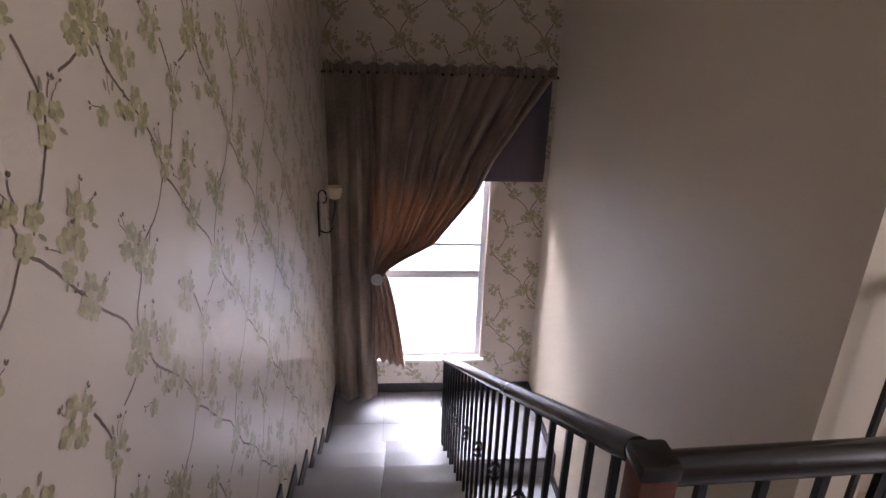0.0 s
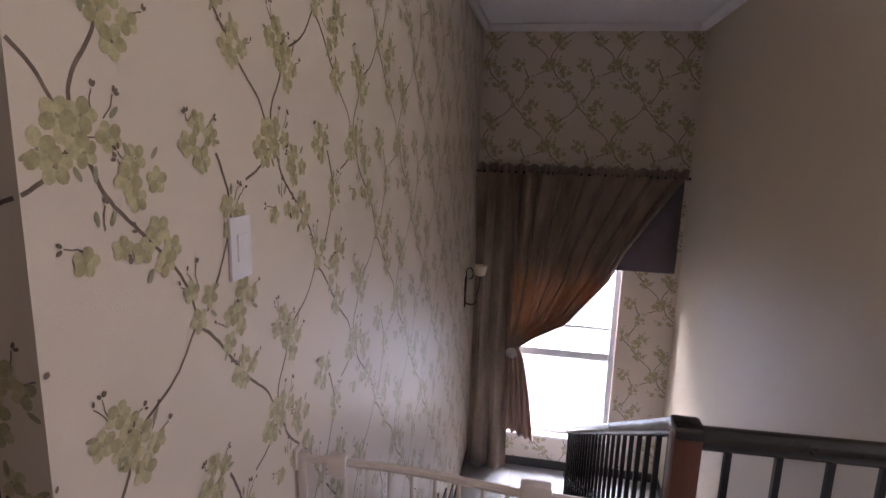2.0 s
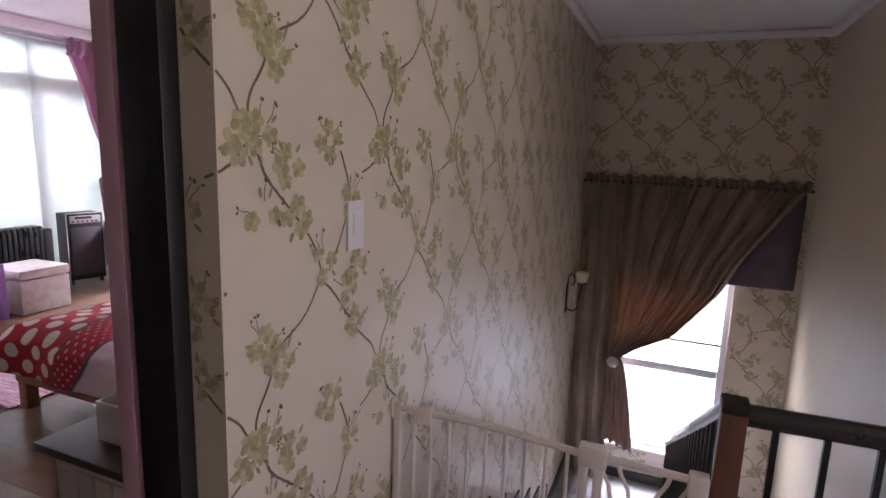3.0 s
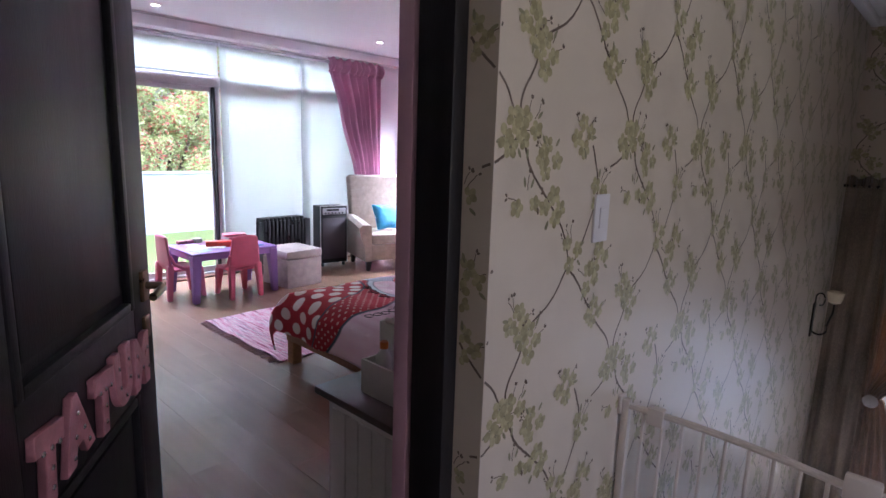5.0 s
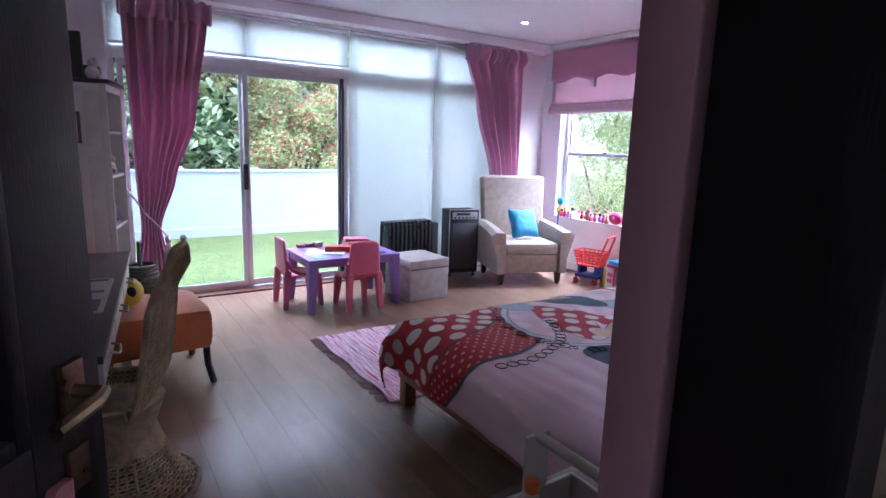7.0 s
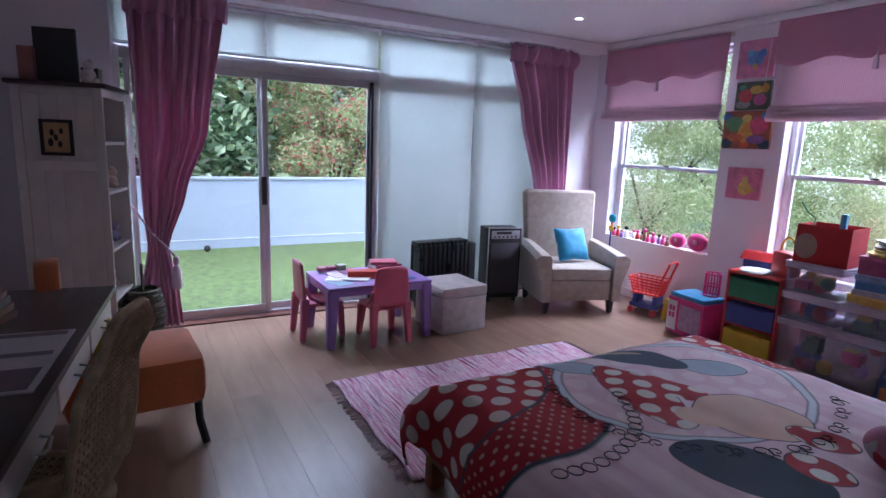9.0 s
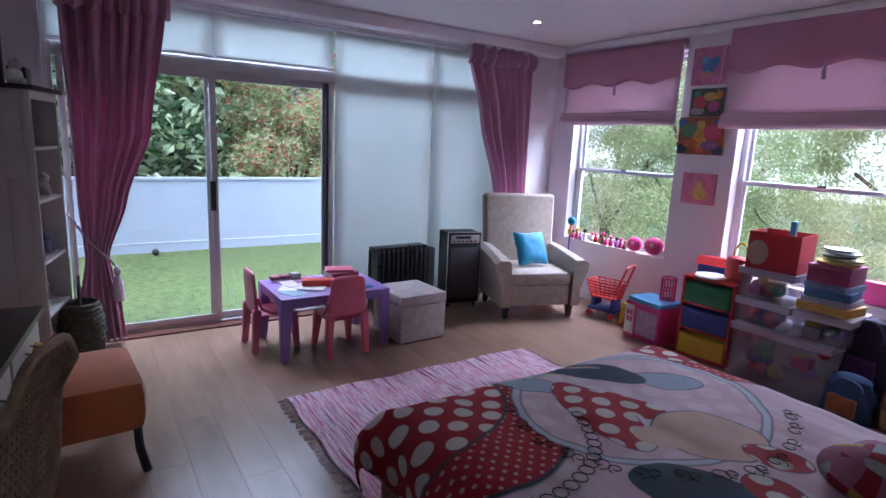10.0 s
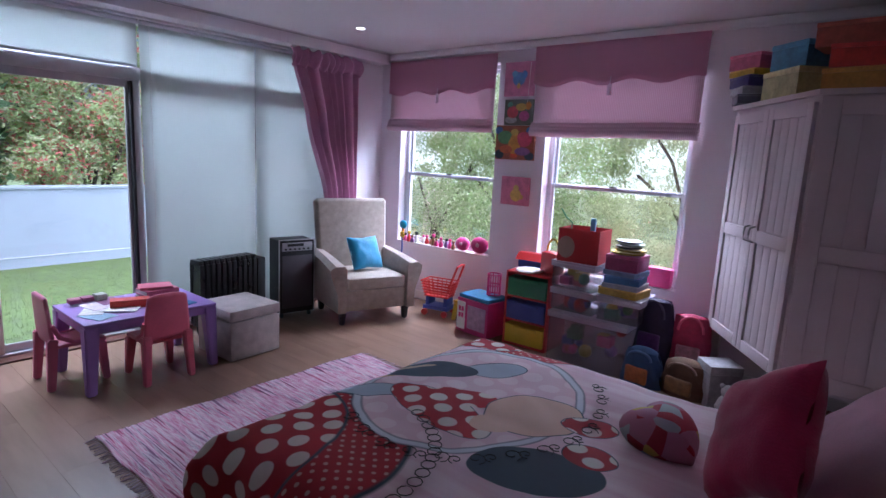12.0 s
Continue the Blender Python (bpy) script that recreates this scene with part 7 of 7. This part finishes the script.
part("door_panel", boxes((-0.18, -0.08, -0.158, -0.151, 0.03, 0.29), bev=0.003), M_GLOSSWHITE, dh)
for k in range(4):
    part("window", boxes((-0.155 + 0.035 * (k % 2), -0.13 + 0.035 * (k % 2), -0.162, -0.158, 0.14 + 0.06 * (k // 2), 0.185 + 0.06 * (k // 2))), M_HOTPINK, dh)
part("front_panel", boxes((-0.05, 0.17, -0.157, -0.151, 0.05, 0.27), bev=0.004), mat("lilac_panel", (0.45, 0.28, 0.42), 0.4, var=0.3, scale=20, bump=0), dh)
part("roof_tray", B(-0.18, 0.18, -0.14, 0.14, 0.321, 0.36, bev=0.01), mat("turquoise_plastic", (0.05, 0.25, 0.45), 0.35, var=0.2, bump=0), dh)
tw = thing("toy_castle_tower", "pink lattice toy tower on a dolls house", "toy", -3.95, 4.72, 0.361)
for k in range(8):
    a = k * math.pi / 4
    bm = bmesh.new()
    rod(bm, (0.06 * math.cos(a), 0.06 * math.sin(a), 0.0), (0.06 * math.cos(a), 0.06 * math.sin(a), 0.20), 0.006, n=6)
    part("bar", bm, M_HOTPINK, tw)
for z in (0.0, 0.09, 0.19):
    bm = bmesh.new()
    tube(bm, [(0.063 * math.cos(a), 0.063 * math.sin(a), z + 0.006) for a in [2 * math.pi * k / 16 for k in range(17)]], 0.007, 6)
    part("ring", bm, M_HOTPINK, tw)
st = thing("yellow_stool", "small yellow plastic stool by the wall", "stool", -4.32, 4.84, 0)
part("seat", B(-0.12, 0.12, -0.10, 0.10, 0.18, 0.205, bev=0.01), M_YELLOWPL, st)
for sx in (-1, 1):
    for sy in (-1, 1):
        bm = bmesh.new()
        taper_leg(bm, sx * 0.115, sy * 0.09, sx * 0.09, sy * 0.07, 0, 0.181, 0.018, 0.026)
        part("leg", bm, M_YELLOWPL, st)
tr = thing("toy_trolley", "toy shopping trolley with red basket and blue base", "toy", -4.67, 4.80, 0, 15)
part("base", boxes((-0.14, 0.14, -0.10, 0.10, 0.06, 0.10), (-0.12, -0.08, -0.08, 0.08, 0.10, 0.19), (0.08, 0.12, -0.08, 0.08, 0.10, 0.19), bev=0.01), M_BLUEPL, tr)
for sx in (-1, 1):
    for sy in (-1, 1):
        bm = bmesh.new()
        rod(bm, (sx * 0.11, sy * 0.11 - 0.012, 0.032), (sx * 0.11, sy * 0.11 + 0.012, 0.032), 0.032, n=14)
        part("wheel", bm, M_REDPL, tr)
bm = bmesh.new()
for j in range(6):
    f = 1 + 0.06 * j
    a, b2, z = 0.13 * f, 0.085 * f, 0.20 + 0.03 * j
    tube(bm, [(-a, -b2, z), (a, -b2, z), (a, b2, z), (-a, b2, z), (-a, -b2, z)], 0.007, 6)
for k in range(22):
    q = 2 * math.pi * k / 22
    c, s = math.cos(q), math.sin(q)
    m_ = max(abs(c), abs(s))
    tube(bm, [(0.13 * c / m_, 0.085 * s / m_, 0.20), (0.169 * c / m_, 0.11 * s / m_, 0.355)], 0.006, 5)
box(bm, -0.13, 0.13, -0.085, 0.085, 0.19, 0.20)
part("basket", bm, M_REDPL, tr)
bm = bmesh.new()
tube(bm, [(0.15, -0.09, 0.33), (0.22, -0.09, 0.53), (0.23, 0, 0.545), (0.22, 0.09, 0.53), (0.15, 0.09, 0.33)], 0.012, 8)
part("handle", bm, M_REDPL, tr)
sz = W1[2] + 0.0085
for k in range(13):
    x = -5.48 + 0.058 * k + rnd.uniform(-0.01, 0.01)
    o = thing("small_doll_toy", "tiny plastic toy figure among toys on the sill", "toy", x, YW + rnd.uniform(0.0, 0.07), sz, group="sill toys")
    bm = bmesh.new()
    h = rnd.uniform(0.08, 0.14)
    lathe(bm, [(0.022, 0), (0.026, h * 0.25), (0.010, h * 0.62), (0.012, h * 0.66)], n=10)
    part("figure_body", bm, rnd.choice((M_HOTPINK, M_LILAC, M_REDPL, M_GLOSSWHITE, M_PINE)), o)
    bm = bmesh.new()
    ball(bm, (0, 0, h * 0.82), h * 0.17, u=10, v=7)
    part("figure_top", bm, rnd.choice((M_HOTPINK, M_PINE, M_RUBBER, M_YELLOWPL)), o)
for x, s in ((-4.66, 0.075), (-4.44, 0.09)):
    o = thing("toy_piggy", "round pink toy on the window sill", "toy", x, YW + 0.03, sz)
    bm = bmesh.new()
    ball(bm, (0, 0, s), s, 1.15, 0.75, 0.95, 18, 12)
    part("body", bm, M_HOTPINK, o)
    bm = bmesh.new()
    ball(bm, (s * 0.2, -s * 0.72, s * 1.1), s * 0.25, 1, 0.4, 1)
    ball(bm, (-s * 0.4, -s * 0.6, s * 1.2), s * 0.15, 1, 0.4, 1)
    part("spot", bm, mat("pale_pink_plastic", (0.65, 0.35, 0.45), 0.35, bump=0), o)
tq = thing("turquoise_toy", "turquoise toy fan on an orange stem", "toy", -5.53, YW + 0.02, sz)
bm = bmesh.new()
rod(bm, (0, 0, 0), (0, 0, 0.14), 0.016)
part("stem", bm, mat("orange_plastic", (0.6, 0.18, 0.03), 0.4, bump=0), tq)
bm = bmesh.new()
ball(bm, (0, 0, 0.18), 0.05, 1.1, 0.5, 1)
part("head", bm, mat("cyan_plastic", (0.02, 0.3, 0.45), 0.4, bump=0), tq)
yw = thing("toy_windmill", "yellow toy flower on a dark blue stem", "toy", -5.28, 4.85, 0)
bm = bmesh.new()
rod(bm, (0, 0, 0), (0, 0, 0.72), 0.009)
part("stem", bm, M_BLUEPL, yw)
bm = bmesh.new()
for k in range(5):
    ball(bm, (0.022 * math.cos(k * 1.257), 0, 0.745 + 0.022 * math.sin(k * 1.257)), 0.017, 1, 0.5, 1, 8, 6)
part("petals", bm, M_YELLOWPL, yw)
# ---- outside: terrace, garden, neighbours ----
structure("ground", boxes((-140, 140, -140, 140, -3.4, -3.2)), M_SOIL)
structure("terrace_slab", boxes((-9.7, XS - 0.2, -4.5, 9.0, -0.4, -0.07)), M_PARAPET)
turf = structure("lawn_turf", boxes((-9.5, XS - 0.21, -4.4, 8.9, -0.069, -0.045)), M_TURF, "bright green artificial turf on the terrace")
vs, fs = [], []
rt = random.Random(3)
for k in range(30000):
    x, y = -6.3 - 3.2 * rt.random(), -0.6 + 4.6 * rt.random()
    a, h, w = rt.uniform(0, 6.3), rt.uniform(0.008, 0.016), 0.0016
    n = len(vs)
    vs += [(x - w * math.cos(a), y - w * math.sin(a), -0.045), (x + w * math.cos(a), y + w * math.sin(a), -0.045), (x + rt.uniform(-0.012, 0.012), y + rt.uniform(-0.012, 0.012), -0.045 + h)]
    fs.append((n, n + 1, n + 2))
me = bpy.data.meshes.new("grass_blades")
me.from_pydata(vs, [], fs)
me.materials.append(M_TURF)
tagged(new("grass_blades", me), "short green artificial grass blades", kind="stuff")
structure("parapet", boxes((-9.68, -9.5, -4.5, 9.0, -0.07, 0.94)), M_PARAPET, "white rendered terrace parapet wall in a blue-grey shade tone")
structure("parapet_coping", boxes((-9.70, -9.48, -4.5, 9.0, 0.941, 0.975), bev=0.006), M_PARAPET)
structure("parapet_line", boxes((-9.499, -9.494, -4.5, 9.0, 0.09, 0.097)), M_STRIPEPAINT)
bm = bmesh.new()
ball(bm, (-9.3, 1.30, 0.0), 0.045)
o = part("black_ball", bm, M_RUBBER)
tagged(o, "small black ball on the turf", "ball")
structure("garden_wall", boxes((-4, 6, 9.5, 9.7, -3.2, -0.6)), M_PARAPET)
structure("courtyard_paving", boxes((-4, 6, 5.4, 9.49, -3.199, -3.15)), mat("pale_paving", (0.5, 0.49, 0.47), 0.8, var=0.1, scale=2, bump=0.2))


def leafy(name, label, x, y, z0, trunk_h, blobs, leaf, n, mats, flowers=0, droop=0.0):
    """A tree: trunk, limbs and loose clumps of leaves round each limb's end."""
    tree = thing(name, label, "tree", x, y, z0)
    r = random.Random(int(abs(x * 31 + y * 17)))
    bm = bmesh.new()
    tube(bm, [(0, 0, 0), (0.05, 0.03, trunk_h * 0.5), (0, 0.1, trunk_h)], 0.14, 8)
    for bx, by, bz, br in blobs:
        tube(bm, [(0, 0.1, trunk_h * 0.8), (bx * 0.5 + 0.05, by * 0.5, trunk_h + (bz - trunk_h) * 0.6), (bx, by, bz)], 0.032, 6)
    part("trunk", bm, M_BARK, tree)
    vs, fs, ts = [], [], []
    for bx, by, bz, br in blobs:
        clumps = []
        for k in range(int(16 * br)):
            d = Vector((r.gauss(0, 1), r.gauss(0, 1), r.gauss(0, 1))).normalized() * br * r.uniform(0.45, 1.0)
            clumps.append((Vector((bx, by, bz)) + d, br * r.uniform(0.16, 0.34)))
        for k in range(int(n * br * br)):
            c, cr = r.choice(clumps)
            p = c + Vector((r.gauss(0, 1), r.gauss(0, 1), r.gauss(0, 0.8))) * cr * 0.62
            d = Vector((r.gauss(0, 1), r.gauss(0, 1), r.gauss(0, 0.6) - droop)).normalized()
            s = d.cross(Vector((r.gauss(0, 1), r.gauss(0, 1), r.gauss(0, 1)))).normalized()
            l = leaf[0] * r.uniform(0.6, 1.2)
            w = leaf[1] * r.uniform(0.7, 1.2)
            up = d.cross(s) * w * 0.35
            m = len(vs)
            vs += [p, p + d * l * 0.45 + s * w + up, p + d * l, p + d * l * 0.45 - s * w + up]
            fs.append((m, m + 1, m + 2, m + 3))
            ts.append(2 if flowers and r.random() < flowers else (0 if r.random() < 0.6 else 1))
    me = bpy.data.meshes.new("crown")
    me.from_pydata(vs, [], fs)
    for mm in mats:
        me.materials.append(mm)
    me.polygons.foreach_set("material_index", ts)
    me.update()
    cr = new("crown", me)
    cr.parent = tree
    return tree


# bright and shade-dark leaf copies mixed, so the crown shows dark gaps
leafy("broadleaf_tree", "dense dark green broad-leaved tree beyond the parapet", -11.6, 0.6, -3.2, 2.6, [(0, 0, 4.2, 1.3), (0.3, 1.0, 5.2, 1.2), (0.2, -1.0, 5.4, 1.3), (0.2, 0.9, 6.8, 1.2), (0, -0.4, 7.0, 1.3), (0.4, 1.4, 3.9, 0.9)], (0.25, 0.062), 2200, (M_LEAFLIT, M_LEAFSHADE, M_LEAFMID))
leafy("flowering_shrub", "green shrub dotted with red blossoms", -11.5, 3.6, -3.2, 2.2, [(0, -0.9, 4.3, 0.9), (0.2, 0.3, 4.3, 1.0), (0, 1.5, 4.5, 1.1), (0.1, -0.2, 5.2, 0.8), (0.2, 0.9, 5.2, 0.8)], (0.10, 0.020), 5600, (M_LEAFMID, M_LEAFPALE, M_REDFLOWER), 0.17)
leafy("garden_tree", "tall green garden tree behind flowering shrubs", -14.0, 4.6, -3.2, 3.4, [(0, -1.8, 6.0, 1.5), (0, 0, 6.6, 1.7), (0.2, 2.0, 6.2, 1.6), (0, -0.6, 8.2, 1.5), (0, 1.4, 8.2, 1.5)], (0.16, 0.03), 2600, (M_LEAFMID, M_LEAFPALE, M_REDFLOWER), 0.10)
# mostly the shade-dark leaf copy, as dim depth behind the crown ahead
leafy("garden_tree", "garden tree in shade-coloured leaves behind broad leaves", -14.2, 0.2, -3.2, 3.4, [(0, -1.6, 5.6, 1.6), (0, 0.6, 6.4, 1.6), (0, -0.4, 8.4, 1.6), (0, 2.0, 7.6, 1.5)], (0.18, 0.035), 1800, (M_LEAFSHADE, M_LEAFMID, M_LEAFMID))
leafy("pale_tree", "feathery pale green tree outside the window", -7.6, 10.5, -3.2, 3.0, [(0, 0, 3.6, 1.3), (-1.2, 0.3, 4.4, 1.2), (1.2, 0.2, 4.6, 1.3), (0.2, 0.2, 5.6, 1.2), (-0.9, 0, 6.2, 1.1)], (0.11, 0.014), 5200, (M_LEAFMID, M_LEAFPALE, M_LEAFPALE), 0, 0.7)
leafy("pale_tree", "drooping grey-green tree outside the window", -3.9, 11.5, -3.2, 3.2, [(0, 0, 3.8, 1.3), (-1.4, 0, 4.6, 1.3), (1.1, 0.2, 4.4, 1.1), (-0.2, 0.2, 5.8, 1.3), (-1.6, 0, 6.0, 1.1)], (0.11, 0.013), 5000, (M_LEAFPALE, M_LEAFPALE, M_LEAFMID), 0, 0.9)
leafy("pale_tree", "pale green tree farther off in the garden", -11.0, 12.0, -3.2, 3.2, [(0, 0, 3.8, 1.5), (1.6, 0, 4.8, 1.5), (-1.4, 0, 5.0, 1.5), (0.4, 0.2, 6.4, 1.5), (2.6, 0.2, 6.2, 1.3)], (0.12, 0.016), 3000, (M_LEAFMID, M_LEAFPALE, M_LEAFPALE), 0, 0.6)
house = thing("neighbour_house", "blue-grey neighbouring house with pale roof", "house", -2.2, 19, -3.2)
part("wall", B(-3, 6, 0, 6, 0, 4.6), mat("blue_grey_render", (0.20, 0.25, 0.33), 0.8, var=0.06, scale=1, bump=0.1), house)
bm = bmesh.new()
prism(bm, [(-3.4, -0.5), (6.4, -0.5), (6.4, 6.5), (-3.4, 6.5)], 4.601, 5.4)
for v in bm.verts:
    if v.co.z > 5:
        v.co.y = 3 + (v.co.y - 3) * 0.15
part("roof", bm, mat("pale_roof", (0.6, 0.6, 0.6), 0.6, var=0.08, scale=2, bump=0.1), house)
w = part("window", B(-1.0, 0.4, -0.03, 0.02, 2.4, 3.6), M_ALUWHITE, house)
part("pane", B(-0.9, 0.3, -0.04, -0.031, 2.5, 3.5), M_RUBBER, w)

structure("backdrop", boxes((-110, 110, 75, 75.5, -3.2, 60)), glow("overcast_sky", (0.93, 0.97, 1.0), 0.9), "pale overcast sky")

# ---- floor planks ----
PW, PL = 0.192, 1.20
bm = bmesh.new()
box(bm, 0.0003, PL - 0.0003, 0.0003, PW - 0.0003, -0.0115, 0.0, bev=0.0006, seg=1)
plank_mesh = mesh_of(bm, "plank", M_PLANK, smooth=False)
row = 0
y = YL + 0.001
while y < YW - 0.01:
    off = (row * 0.47) % PL
    x = XS + 0.06 - off
    while x < XB - 0.02:
        a, b2 = max(x, XS + 0.056), min(x + PL, XB - 0.02)
        wy = min(PW, YW - 0.002 - y)
        if b2 - a > 0.02:
            if b2 - a > PL - 0.01 and wy > PW - 0.001:
                p = new("plank", plank_mesh)
                p.location = (x, y, 0)
            else:
                p = new("plank", mesh_of(B(a + 0.0003, b2 - 0.0003, y + 0.0003, y + wy - 0.0003, -0.0115, 0.0, bev=0.0006, seg=1), "plank", M_PLANK, False))
            p.parent = floor_bed
        x += PL
    y += PW
    row += 1
